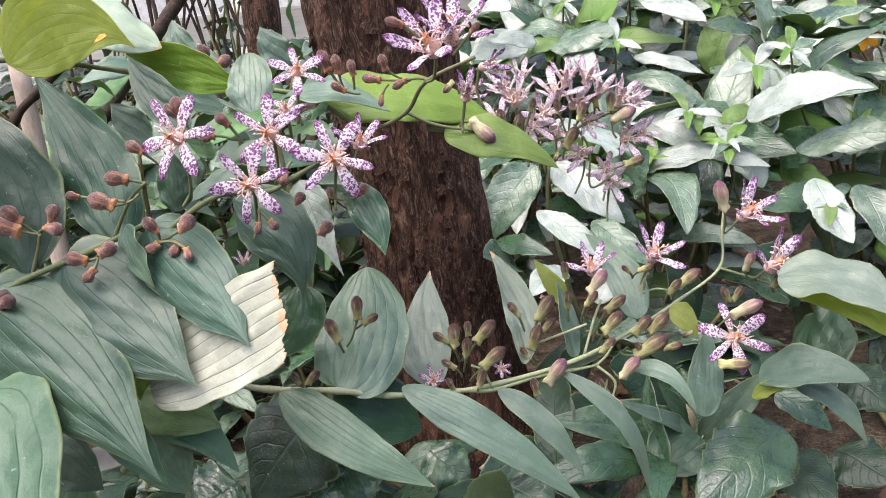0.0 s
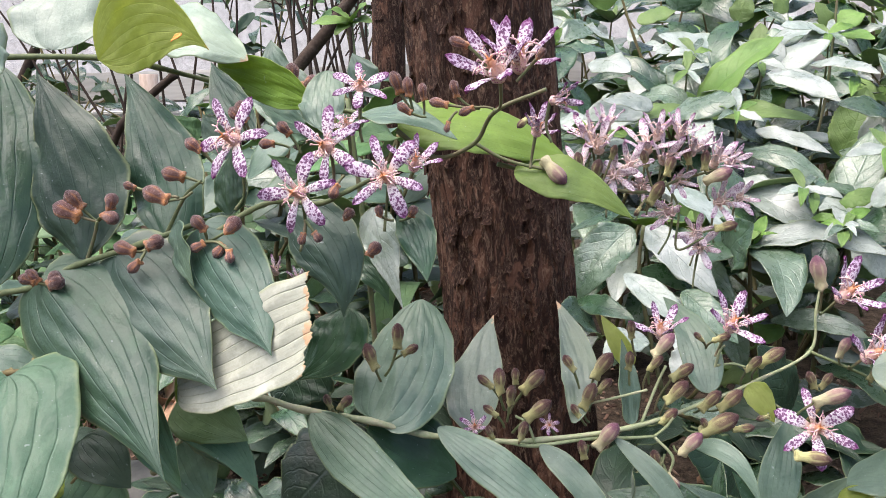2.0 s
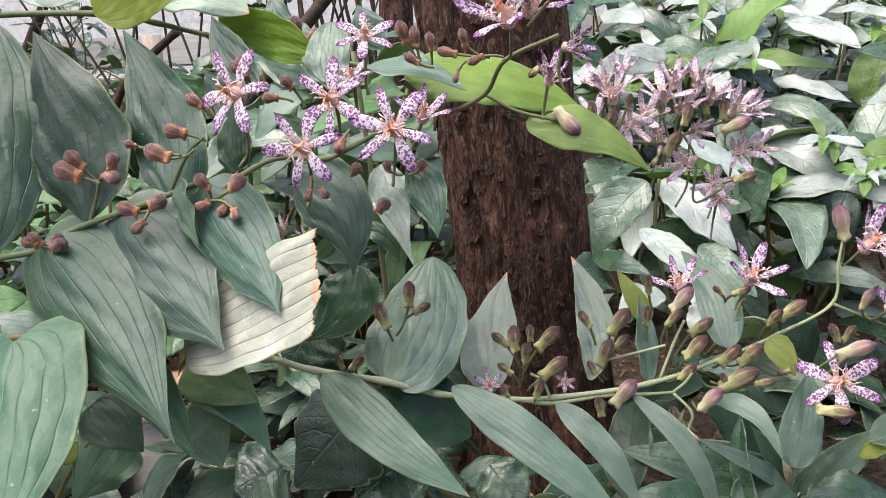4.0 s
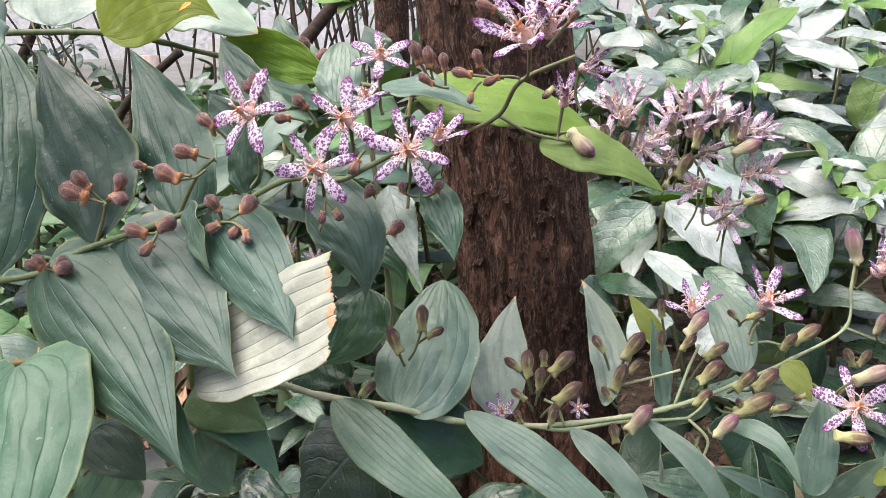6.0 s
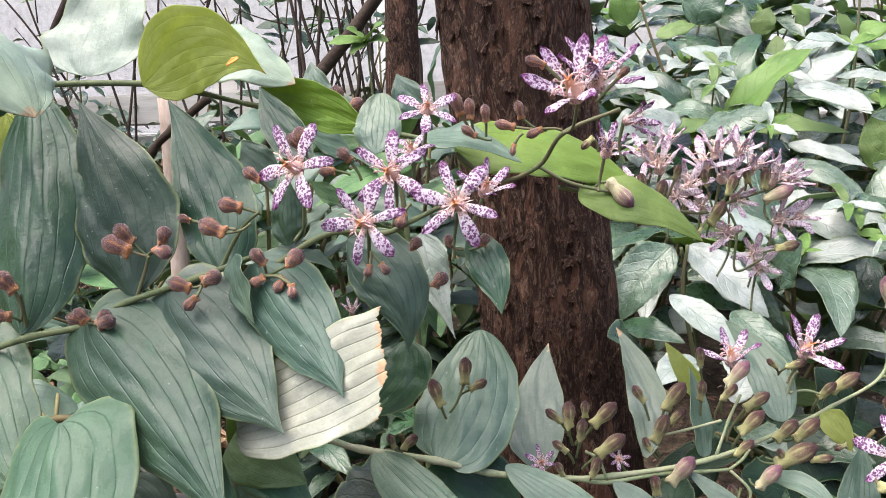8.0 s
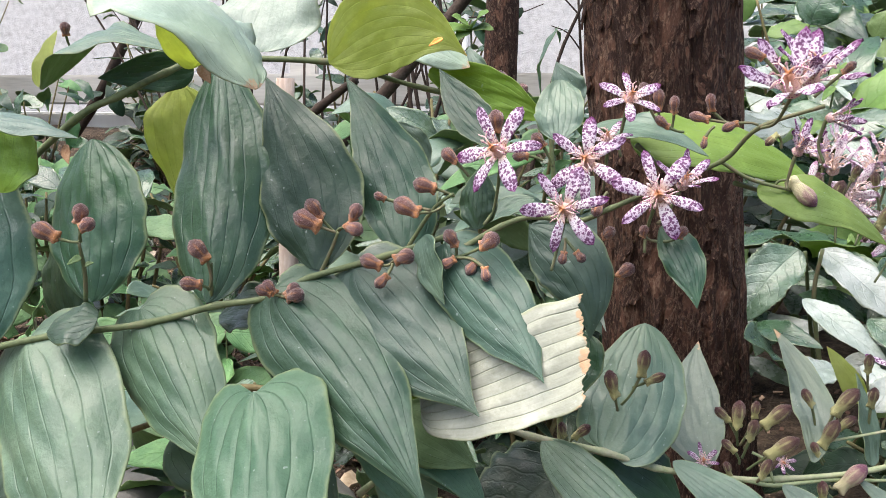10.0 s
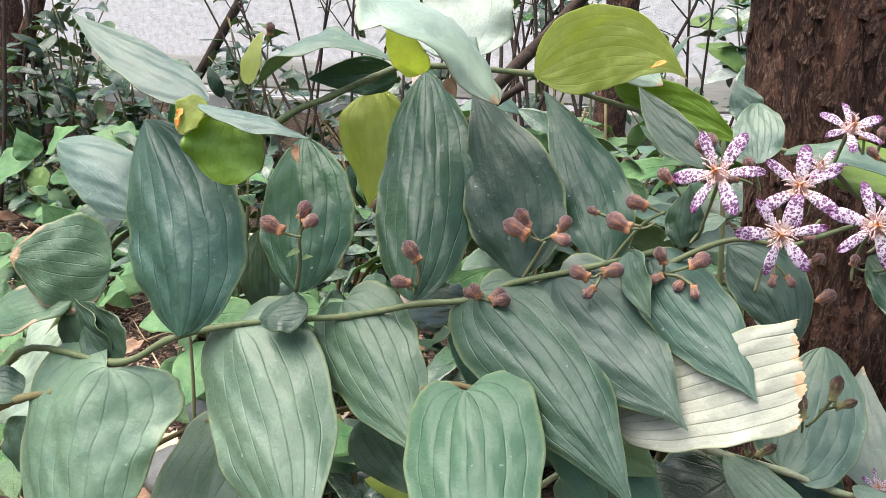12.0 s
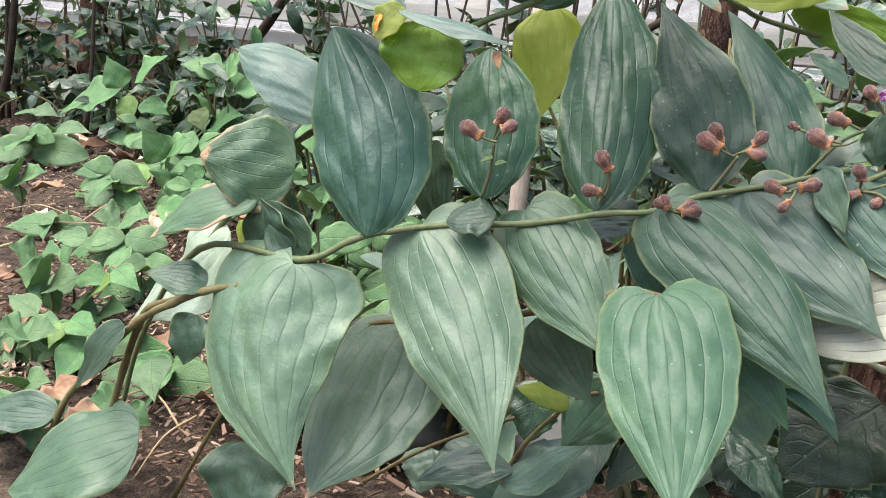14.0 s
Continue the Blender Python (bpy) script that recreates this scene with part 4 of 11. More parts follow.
leaf(lily_main, (-0.3743, 0.3660, 0.2804), (-0.2929, 0.2940, 0.1801), 0.0745, LEAF_BURNT, via=(-0.3297, 0.3260, 0.2371), cup=-0.38, shape='cordate', lobe=0.17, wave=0.03, groove=0.006)
leaf(lily_main, (-0.3168, 0.3850, 0.2967), (-0.2490, 0.3380, 0.2337), 0.0573, LEAF_GREEN, via=(-0.2850, 0.3620, 0.2671), cup=-0.32, shape='cordate', lobe=0.15, wave=0.03, groove=0.007)
leaf(lily_main, (-0.2409, 0.3880, 0.3102), (-0.1435, 0.3300, 0.2330), 0.0597, LEAF_MID, via=(-0.1921, 0.3580, 0.2797), cup=-0.38, shape='cordate', lobe=0.14, wave=0.02, groove=0.006)
leaf(lily_main, (-0.2008, 0.3980, 0.3222), (-0.1270, 0.3520, 0.2700), 0.0560, LEAF_DUSKY, via=(-0.1634, 0.3740, 0.2954), cup=-0.3, shape='cordate', lobe=0.16, wave=0.05, groove=0.004, curl=0.03)
leaf(lily_main, (-0.1551, 0.4040, 0.3360), (-0.0985, 0.3560, 0.2860), 0.0410, LEAF_DUSKY, via=(-0.1240, 0.3780, 0.3109), cup=-0.38, shape='cordate', lobe=0.13, wave=0.04, groove=0.004)
leaf(lily_main, (-0.1190, 0.4360, 0.3407), (-0.0851, 0.4200, 0.2858), 0.0382, LEAF_DUSKY, via=(-0.0914, 0.4240, 0.3190), cup=-0.2, shape='cordate', wave=0.03, groove=0.005)
leaf(lily_main, (-0.0937, 0.4520, 0.2823), (-0.1242, 0.4360, 0.2411), 0.0357, LEAF_DARK, via=(-0.1008, 0.4400, 0.2621), cup=-0.1, shape='cordate', groove=0.008)
leaf(lily_main, (-0.1608, 0.3780, 0.2589), (-0.0583, 0.3640, 0.3132), 0.0510, LEAF_PALE, via=(-0.1057, 0.3660, 0.2890), face=(0.05, -0.78, 0.6), under=LEAF_GREY, label='torn pale cream leaf underside with a brown ragged end', cup=0.06, shape='tongue', cut=0.74, wave=0.02, m=64, groove=0.013)
leaf(lily_main, (-0.1089, 0.4650, 0.3821), (-0.1110, 0.4900, 0.4139), 0.0270, LEAF_GREY, via=(-0.1096, 0.4750, 0.3972), cup=0.1, shape='oval', groove=0.004)
leaf(lily_main, (-0.0531, 0.4250, 0.3449), (-0.0351, 0.4040, 0.3106), 0.0199, LEAF_DARK, via=(-0.0417, 0.4140, 0.3311), cup=-0.15, shape='upright', groove=0.005)
leaf(lily_main, (-0.1412, 0.4100, 0.3422), (-0.1398, 0.4160, 0.3737), 0.0199, LEAF_DARK, via=(-0.1407, 0.4120, 0.3570), cup=-0.2, shape='upright', groove=0.006)
leaf(lily_main, (-0.3826, 0.4120, 0.2711), (-0.3894, 0.4200, 0.3238), 0.0280, LEAF_GREEN, via=(-0.3894, 0.4140, 0.2977), cup=-0.2, shape='oval', groove=0.009)
tube("stem", lily_main, [(-0.1468, 0.4050, 0.3334), (-0.1284, 0.4070, 0.3446), (-0.1127, 0.4090, 0.3497), (-0.0915, 0.4110, 0.3482), (-0.0765, 0.4130, 0.3546), (-0.0595, 0.4150, 0.3623)], [0.00148, 0.00133, 0.00117], STEM_GREEN, sides=10, knots=0.2)
leaf(lily_main, (-0.3281, 0.3650, 0.2957), (-0.3553, 0.3600, 0.2883), 0.0263, LEAF_MID, face=(0, -0.6, 0.8), bend=0.1, cup=-0.2, shape='round', groove=0.011)
leaf(lily_main, (-0.1655, 0.4000, 0.3393), (-0.1506, 0.3850, 0.3099), 0.0203, LEAF_GREY, face=(-0.7, -0.7, 0.3), bend=0.05, cup=0.1, groove=0.005)
leaf(lily_main, (-0.2587, 0.4200, 0.2922), (-0.2971, 0.4300, 0.2812), 0.0369, LEAF_DARK, face=(0, -0.6, 0.8), bend=0.06, cup=0.1, groove=0.009)
leaf(lily_main, (-0.2602, 0.4200, 0.2789), (-0.2372, 0.4000, 0.2439), 0.0224, LEAF_DARK, face=(0.7, -0.7, 0.3), bend=0.05, groove=0.009)

# a second stem behind, with the large striped leaf
lily_second = thing("toad_lily", (-0.4822, 0.4500, 0.0000), "toad lily stem with large striped green leaves", "plant", "toad lilies")
tube("stem", lily_second, [(-0.6189, 0.4400, -0.0171), (-0.5372, 0.4200, 0.1112), (-0.4302, 0.4100, 0.1921), (-0.3766, 0.4000, 0.2049), (-0.3087, 0.3900, 0.2336), (-0.2842, 0.3700, 0.2463), (-0.2483, 0.3650, 0.2663), (-0.2130, 0.3700, 0.2604), (-0.1862, 0.3800, 0.2480)], [0.00187, 0.00172, 0.00156], STEM_BROWN, sides=10, knots=0.25)
leaf(lily_second, (-0.2319, 0.3460, 0.2728), (-0.2006, 0.2680, 0.1914), 0.0696, LEAF_STRIPED, via=(-0.2159, 0.3060, 0.2392), label='large striped mid green leaf with pale ribs', cup=-0.35, shape='cordate', lobe=0.2, wave=0.015, groove=0.011)
leaf(lily_second, (-0.3960, 0.4020, 0.2032), (-0.4161, 0.3180, 0.1129), 0.0898, LEAF_BURNT, via=(-0.4105, 0.3620, 0.1515), face=(0, -0.5, 0.85), cup=-0.32, shape='cordate', lobe=0.1, wave=0.02, groove=0.009)
leaf(lily_second, (-0.1919, 0.4240, 0.2246), (-0.1381, 0.4040, 0.1974), 0.0217, LEAF_GREEN, via=(-0.1648, 0.4140, 0.2144), face=(0, -0.6, 0.8), cup=-0.1, shape='upright', groove=0.008)
leaf(lily_second, (-0.2622, 0.4550, 0.1735), (-0.2907, 0.4350, 0.1250), 0.0537, LEAF_GREEN, via=(-0.2750, 0.4450, 0.1523), cup=-0.15, shape='cordate', groove=0.01)
leaf(lily_second, (-0.1689, 0.4360, 0.2095), (-0.1931, 0.4320, 0.2543), 0.0276, LEAF_YELLOW, via=(-0.1818, 0.4340, 0.2307), shape='cordate', groove=0.006)
leaf(lily_second, (-0.3211, 0.4300, 0.1041), (-0.3820, 0.4100, 0.0883), 0.0326, LEAF_GREY, via=(-0.3526, 0.4200, 0.1042), face=(0, -0.5, 0.85), cup=-0.15, shape='upright', groove=0.006)
leaf(lily_second, (-0.3282, 0.4300, 0.0932), (-0.2676, 0.4100, 0.1477), 0.0321, LEAF_GREY, via=(-0.2967, 0.4200, 0.1181), face=(0, -0.5, 0.85), cup=-0.15, shape='upright', groove=0.006)
leaf(lily_second, (-0.3101, 0.4100, 0.2237), (-0.2669, 0.3900, 0.1859), 0.0462, LEAF_GREEN, bend=0.05, cup=0.1, groove=0.009)
leaf(lily_second, (-0.1954, 0.3900, 0.2476), (-0.1593, 0.3700, 0.2058), 0.0251, LEAF_GREEN, bend=0.05, cup=0.15, groove=0.009)
leaf(lily_second, (-0.1864, 0.4200, 0.2068), (-0.1672, 0.4100, 0.1744), 0.0345, LEAF_BURNT, bend=0.05, cup=0.1, groove=0.009)
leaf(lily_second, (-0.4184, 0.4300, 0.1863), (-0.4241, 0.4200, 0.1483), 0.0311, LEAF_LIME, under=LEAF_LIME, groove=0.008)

# the upper stem; its lime leaves carry light from behind in their colour
lily_upper = thing("toad_lily", (-0.4756, 0.5000, 0.0000), "tall arching toad lily stem with leaves coloured lime as if backlit", "plant", "toad lilies")
tube("stem", lily_upper, [(-0.5926, 0.4300, 0.1968), (-0.5567, 0.4300, 0.2448), (-0.5109, 0.4250, 0.2954), (-0.4867, 0.4250, 0.3149), (-0.4471, 0.4250, 0.3412), (-0.3750, 0.4200, 0.3923), (-0.3479, 0.4250, 0.4059), (-0.3242, 0.4350, 0.4185), (-0.3047, 0.4500, 0.4261), (-0.2454, 0.4750, 0.4246), (-0.2264, 0.5000, 0.4185), (-0.1979, 0.5200, 0.4086), (-0.0495, 0.5000, 0.3777), (-0.0263, 0.5000, 0.3709)], [0.00218, 0.00218, 0.00203, 0.00195, 0.00179, 0.00156, 0.0014], STEM_GREEN, sides=10, knots=0.25)
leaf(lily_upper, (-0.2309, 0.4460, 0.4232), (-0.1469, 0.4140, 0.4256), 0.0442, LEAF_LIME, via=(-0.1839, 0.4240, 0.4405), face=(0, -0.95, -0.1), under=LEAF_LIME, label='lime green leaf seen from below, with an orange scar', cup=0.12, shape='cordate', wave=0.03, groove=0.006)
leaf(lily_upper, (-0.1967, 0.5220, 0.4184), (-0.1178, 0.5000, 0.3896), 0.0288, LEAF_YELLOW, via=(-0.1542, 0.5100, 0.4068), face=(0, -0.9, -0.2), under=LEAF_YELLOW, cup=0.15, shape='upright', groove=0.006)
leaf(lily_upper, (-0.3953, 0.3720, 0.4015), (-0.5123, 0.4020, 0.4491), 0.0318, LEAF_BLUEGREY, via=(-0.4484, 0.3850, 0.4233), face=(0, -0.5, 0.85), label='long grey-green leaf with a curled torn edge', cup=-0.2, shape='upright', wave=0.03, groove=0.003)
leaf(lily_upper, (-0.4539, 0.3880, 0.3311), (-0.5271, 0.4020, 0.3696), 0.0429, LEAF_BLUEGREY, via=(-0.4849, 0.3920, 0.3572), face=(0, -0.7, 0.7), cup=-0.3, shape='round', wave=0.02, groove=0.001)
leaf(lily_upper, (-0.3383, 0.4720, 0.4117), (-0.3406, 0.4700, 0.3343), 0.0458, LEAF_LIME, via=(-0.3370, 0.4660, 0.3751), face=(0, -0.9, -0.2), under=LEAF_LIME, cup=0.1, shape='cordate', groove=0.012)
leaf(lily_upper, (-0.3933, 0.3620, 0.4011), (-0.3257, 0.3600, 0.3875), 0.0160, LEAF_BLUEGREY, via=(-0.3559, 0.3570, 0.3957), face=(0, -0.4, 0.9), cup=-0.3, shape='upright', wave=0.06, groove=0.005)
leaf(lily_upper, (-0.2302, 0.5000, 0.4514), (-0.1654, 0.5000, 0.4212), 0.0455, LEAF_WHITISH, face=(0, -0.6, 0.8), bend=0.08, cup=-0.2, shape='broad', groove=0.009)
leaf(lily_upper, (-0.2991, 0.5000, 0.4312), (-0.2931, 0.5400, 0.4943), 0.0710, LEAF_WHITISH, bend=0.03, cup=0.1, shape='broad', groove=0.009)
leaf(lily_upper, (-0.2868, 0.3600, 0.4578), (-0.2229, 0.3450, 0.4108), 0.0930, LEAF_WHITISH, face=(0, 0.1, 1), label="silvery drooping leaf with a brown torn edge", bend=0.16, cup=-0.25, shape='broad', groove=0.009)
leaf(lily_upper, (-0.2813, 0.4000, 0.4220), (-0.2930, 0.3800, 0.4505), 0.0207, LEAF_LIME, face=(0, -0.9, -0.2), under=LEAF_LIME, bend=0.04, cup=0.2, groove=0.008)
leaf(lily_upper, (-0.3982, 0.4300, 0.4116), (-0.3041, 0.4200, 0.4279), 0.0415, LEAF_GREY, face=(0, -0.35, 1), bend=0.22, cup=-0.1, groove=0.005)
leaf(lily_upper, (-0.3156, 0.4500, 0.4201), (-0.3647, 0.4300, 0.4156), 0.0233, LEAF_DARK, face=(0, -0.9, -0.2), bend=-0.12, cup=0.2, groove=0.009)
# darker yellow-green here stands for the shade under the curl
leaf(lily_upper, (-0.3773, 0.3740, 0.3944), (-0.3827, 0.3680, 0.3584), 0.0497, LEAF_YELLOW, face=(0, -0.9, -0.2), under=LEAF_YELLOW, bend=0.06, cup=0.2, shape='round', groove=0.005)
leaf(lily_upper, (-0.3938, 0.3700, 0.4026), (-0.4087, 0.3650, 0.3850), 0.0209, LEAF_LIME, under=LEAF_LIME, bend=0.1, cup=0.2, shape='round', groove=0.008)
leaf(lily_upper, (-0.4842, 0.4200, 0.3281), (-0.5296, 0.4100, 0.3102), 0.0511, LEAF_DARK, face=(0, -0.6, 0.8), bend=0.06, groove=0.009)
leaf(lily_upper, (-0.4113, 0.4400, 0.4103), (-0.4128, 0.4600, 0.4442), 0.0137, LEAF_LIME, face=(0, -0.9, -0.2), under=LEAF_LIME, groove=0.008)
leaf(lily_upper, (-0.0730, 0.5000, 0.3830), (0.0315, 0.5200, 0.3552), 0.0448, LEAF_YELLOW, face=(0, -0.6, 0.8), bend=0.08, cup=-0.1, swing=-0.03, groove=0.005)
leaf(lily_upper, (-0.0035, 0.5000, 0.3544), (0.0642, 0.5000, 0.3265), 0.0314, LEAF_YELLOW, face=(0, -0.6, 0.8), bend=0.1, cup=-0.1, swing=-0.06, groove=0.005)
leaf(lily_upper, (-0.0940, 0.4900, 0.3872), (-0.0311, 0.4700, 0.3750), 0.0279, LEAF_GREY, face=(0, -0.35, 1), bend=0.1, groove=0.005)
tube("stem", lily_upper, [(-0.0683, 0.4800, 0.3794), (-0.0480, 0.4900, 0.3629), (-0.0233, 0.4800, 0.3719), (-0.0085, 0.4600, 0.3904), (0.0194, 0.4500, 0.4017)], [0.00148, 0.00125, 0.00101], STEM_GREEN, sides=10, knots=0.1)
tube("stem", lily_upper, [(-0.0248, 0.4900, 0.3711), (-0.0078, 0.4950, 0.3608), (0.0160, 0.5000, 0.3543)], [0.00109, 0.00094], STEM_GREEN, sides=10, knots=0.1)
tube("stem", lily_upper, [(-0.0146, 0.5100, 0.3566), (0.0270, 0.5500, 0.3412), (0.0703, 0.5840, 0.3291), (0.0938, 0.6080, 0.3335), (0.1214, 0.6220, 0.3395), (0.1412, 0.6300, 0.3424)], [0.0014, 0.00109, 0.00078], STEM_GREEN, sides=10, knots=0.1)
tube("stem", lily_upper, [(0.0871, 0.6200, 0.3320), (0.0970, 0.6167, 0.3125), (0.0963, 0.6133, 0.2848), (0.1140, 0.6100, 0.2938)], [0.00094, 0.00078], STEM_GREEN, sides=10, knots=0.1)

# the low stem reaching right with clusters of olive buds
lily_low = thing("toad_lily", (-0.2031, 0.4600, 0.0000), "toad lily stem reaching low with clusters of olive purple-tipped buds", "plant", "toad lilies")
tube("stem", lily_low, [(-0.2133, 0.4300, 0.1812), (-0.1653, 0.4200, 0.2284), (-0.1381, 0.4200, 0.2373), (-0.1146, 0.4250, 0.2298), (-0.0770, 0.4320, 0.2222), (-0.0500, 0.4450, 0.2102), (-0.0131, 0.4550, 0.2043), (0.0148, 0.4650, 0.2023), (0.0658, 0.4850, 0.2046), (0.1101, 0.5150, 0.2106), (0.1442, 0.5450, 0.2152), (0.1793, 0.5700, 0.2275), (0.1824, 0.5750, 0.2528), (0.1858, 0.5800, 0.2743)], [0.0018, 0.0018, 0.0018, 0.0016, 0.0014, 0.0012, 0.001, 0.0008], STEM_PALE, sides=10, knots=0.3)
leaf(lily_low, (-0.0756, 0.4370, 0.2202), (-0.0597, 0.4900, 0.2771), 0.0559, LEAF_GREY, via=(-0.0624, 0.4620, 0.2472), cup=-0.2, shape='round', lobe=0.06, wave=0.03, groove=0.011)
leaf(lily_low, (-0.0230, 0.4670, 0.2030), (-0.0267, 0.5620, 0.2467), 0.0360, LEAF_GREYTIP, via=(-0.0304, 0.5100, 0.2191), cup=0.15, shape='upright', wave=0.1, groove=0.006)
leaf(lily_low, (0.0328, 0.4760, 0.2093), (0.0169, 0.5500, 0.2620), 0.0220, LEAF_GREYTIP, via=(0.0334, 0.5100, 0.2360), face=(0.2, -0.85, 0.4), cup=0.2, twist=25, shape='upright', wave=0.1, groove=0.006)
tube("stem", lily_low, [(0.1793, 0.5700, 0.2275), (0.1991, 0.5650, 0.2204), (0.2253, 0.5600, 0.2100)], [0.00109, 0.00086], STEM_GREEN, sides=10, knots=0.1)
tube("stem", lily_low, [(-0.0040, 0.4580, 0.2030), (0.0121, 0.4620, 0.1998), (0.0431, 0.4750, 0.2006), (0.0631, 0.4830, 0.1987), (0.0794, 0.4900, 0.1975)], [0.0013, 0.0009], STEM_PALE, sides=8, knots=0.25)
tube("stem", lily_low, [(0.0794, 0.4900, 0.1975), (0.0861, 0.4900, 0.2039), (0.0900, 0.4900, 0.2103)], [0.0009, 0.0008], STEM_PALE, sides=8, knots=0.15)
tube("stem", lily_low, [(0.0794, 0.4900, 0.1975), (0.0901, 0.4870, 0.1869), (0.0885, 0.4870, 0.1757)], [0.0009, 0.0008], STEM_PALE, sides=8, knots=0.15)
tube("stem", lily_low, [(0.0718, 0.4890, 0.2055), (0.0795, 0.4970, 0.2248), (0.0852, 0.4970, 0.2394)], [0.0009, 0.0008], STEM_PALE, sides=8, knots=0.15)
tube("stem", lily_low, [(0.1154, 0.5200, 0.2110), (0.1157, 0.5300, 0.2223), (0.1189, 0.5300, 0.2387), (0.1219, 0.5300, 0.2425)], [0.0009, 0.0008], STEM_PALE, sides=8, knots=0.15)
tube("stem", lily_low, [(0.1175, 0.5300, 0.2293), (0.1276, 0.5350, 0.2291), (0.1353, 0.5350, 0.2273)], [0.0008, 0.0008], STEM_PALE, sides=8, knots=0.15)
tube("stem", lily_low, [(0.0376, 0.4920, 0.2141), (0.0565, 0.4920, 0.2197), (0.0750, 0.4940, 0.2250)], [0.0008, 0.0008], STEM_PALE, sides=8, knots=0.15)
tube("stem", lily_low, [(0.0121, 0.4620, 0.2010), (0.0075, 0.4640, 0.2122), (0.0003, 0.4660, 0.2156)], [0.0008, 0.0008], STEM_PALE, sides=8, knots=0.15)
tube("stem", lily_low, [(0.1401, 0.5400, 0.2139), (0.1555, 0.5300, 0.2037), (0.1634, 0.5200, 0.2028)], [0.00094, 0.00078], STEM_GREEN, sides=10, knots=0.1)
leaf(lily_low, (0.0653, 0.4900, 0.2045), (0.0594, 0.5200, 0.2474), 0.0170, LEAF_GREY, face=(0.7, -0.7, 0.3), bend=0.04, groove=0.005)
leaf(lily_low, (0.0661, 0.5300, 0.2258), (0.0462, 0.5400, 0.2563), 0.0134, LEAF_LIME, under=LEAF_LIME, groove=0.008)
leaf(lily_low, (0.1122, 0.5200, 0.2149), (0.0864, 0.5800, 0.2587), 0.0250, LEAF_GREY, bend=0.06, swing=0.08, groove=0.005)
leaf(lily_low, (0.1376, 0.5300, 0.2184), (0.1513, 0.5200, 0.1978), 0.0165, LEAF_LIME, under=LEAF_LIME, groove=0.008)
leaf(lily_low, (-0.1080, 0.4250, 0.2288), (-0.0228, 0.3950, 0.1776), 0.0287, LEAF_BURNT, face=(0, -0.6, 0.8), bend=0.06, cup=-0.05, swing=0.05, shape='lance', groove=0.009)
leaf(lily_low, (-0.0411, 0.4450, 0.2151), (0.0602, 0.4200, 0.1439), 0.0248, LEAF_GREY, face=(0, -0.6, 0.8), bend=0.07, cup=-0.1, swing=-0.02, shape='lance', groove=0.002)
leaf(lily_low, (0.0154, 0.4550, 0.2037), (0.0630, 0.4300, 0.1541), 0.0157, LEAF_GREY, face=(0, -0.6, 0.8), bend=0.08, cup=0.1, swing=-0.05, shape='lance', groove=0.002)
leaf(lily_low, (0.0565, 0.4750, 0.2019), (0.1036, 0.4500, 0.1260), 0.0122, LEAF_GREY, face=(0, -0.6, 0.8), bend=0.14, cup=0.1, swing=-0.1, shape='lance', groove=0.002)
leaf(lily_low, (0.1009, 0.5000, 0.1902), (0.1382, 0.4700, 0.1688), 0.0124, LEAF_GREY, face=(0, -0.6, 0.8), bend=0.18, cup=0.2, swing=-0.12, shape='lance', groove=0.002)
leaf(lily_low, (0.2051, 0.5250, 0.2348), (0.2745, 0.4850, 0.2127), 0.0490, LEAF_GREYTIP, face=(0, -0.35, 1), under=LEAF_LIME, label="broad glossy leaf folding over a lime underside", bend=0.12, cup=0.12, swing=-0.05, groove=0.005)
leaf(lily_low, (0.2094, 0.5300, 0.2299), (0.2768, 0.4920, 0.1915), 0.0205, LEAF_LIME, under=LEAF_LIME, bend=0.1, cup=0.1, swing=-0.05, groove=0.008)
leaf(lily_low, (0.1537, 0.5200, 0.1380), (0.1649, 0.5500, 0.1917), 0.0254, LEAF_GREY, bend=0.06, cup=0.1, groove=0.005)
leaf(lily_low, (-0.0842, 0.4500, 0.2095), (-0.0341, 0.4600, 0.1779), 0.0510, LEAF_DARK, face=(0, -0.6, 0.8), bend=0.05, shape='broad', groove=0.009)

# stems and leaves at the left end of the clump
lily_left = thing("toad_lily", (-0.7273, 0.4000, 0.0000), "toad lily stems with torn brown-edged leaves", "plant", "toad lilies")
tube("stem", lily_left, [(-0.7533, 0.4200, -0.0426), (-0.7141, 0.4100, 0.0498), (-0.6617, 0.4000, 0.1120), (-0.5882, 0.3700, 0.1748), (-0.5371, 0.3450, 0.2058), (-0.5063, 0.3400, 0.2221), (-0.4810, 0.3400, 0.2307)], [0.00281, 0.00265, 0.00218], STEM_BROWN, sides=10, knots=0.25)
leaf(lily_left, (-0.5465, 0.4200, 0.2351), (-0.6482, 0.4250, 0.1427), 0.0707, LEAF_WHITISH, via=(-0.5891, 0.4200, 0.1945), face=(-0.3, -0.85, 0.4), cup=-0.2, shape='cordate', groove=0.008)
leaf(lily_left, (-0.4624, 0.3700, 0.3012), (-0.5180, 0.3500, 0.3060), 0.0604, LEAF_EDGED, face=(0, -0.92, 0.3), label="green leaf with a scorched brown ragged edge", bend=0.07, cup=-0.15, shape='broad', groove=0.005)
leaf(lily_left, (-0.4818, 0.3600, 0.2839), (-0.5539, 0.3450, 0.2476), 0.0366, LEAF_EDGED, face=(0, -0.6, 0.8), bend=0.12, cup=-0.1, groove=0.005)
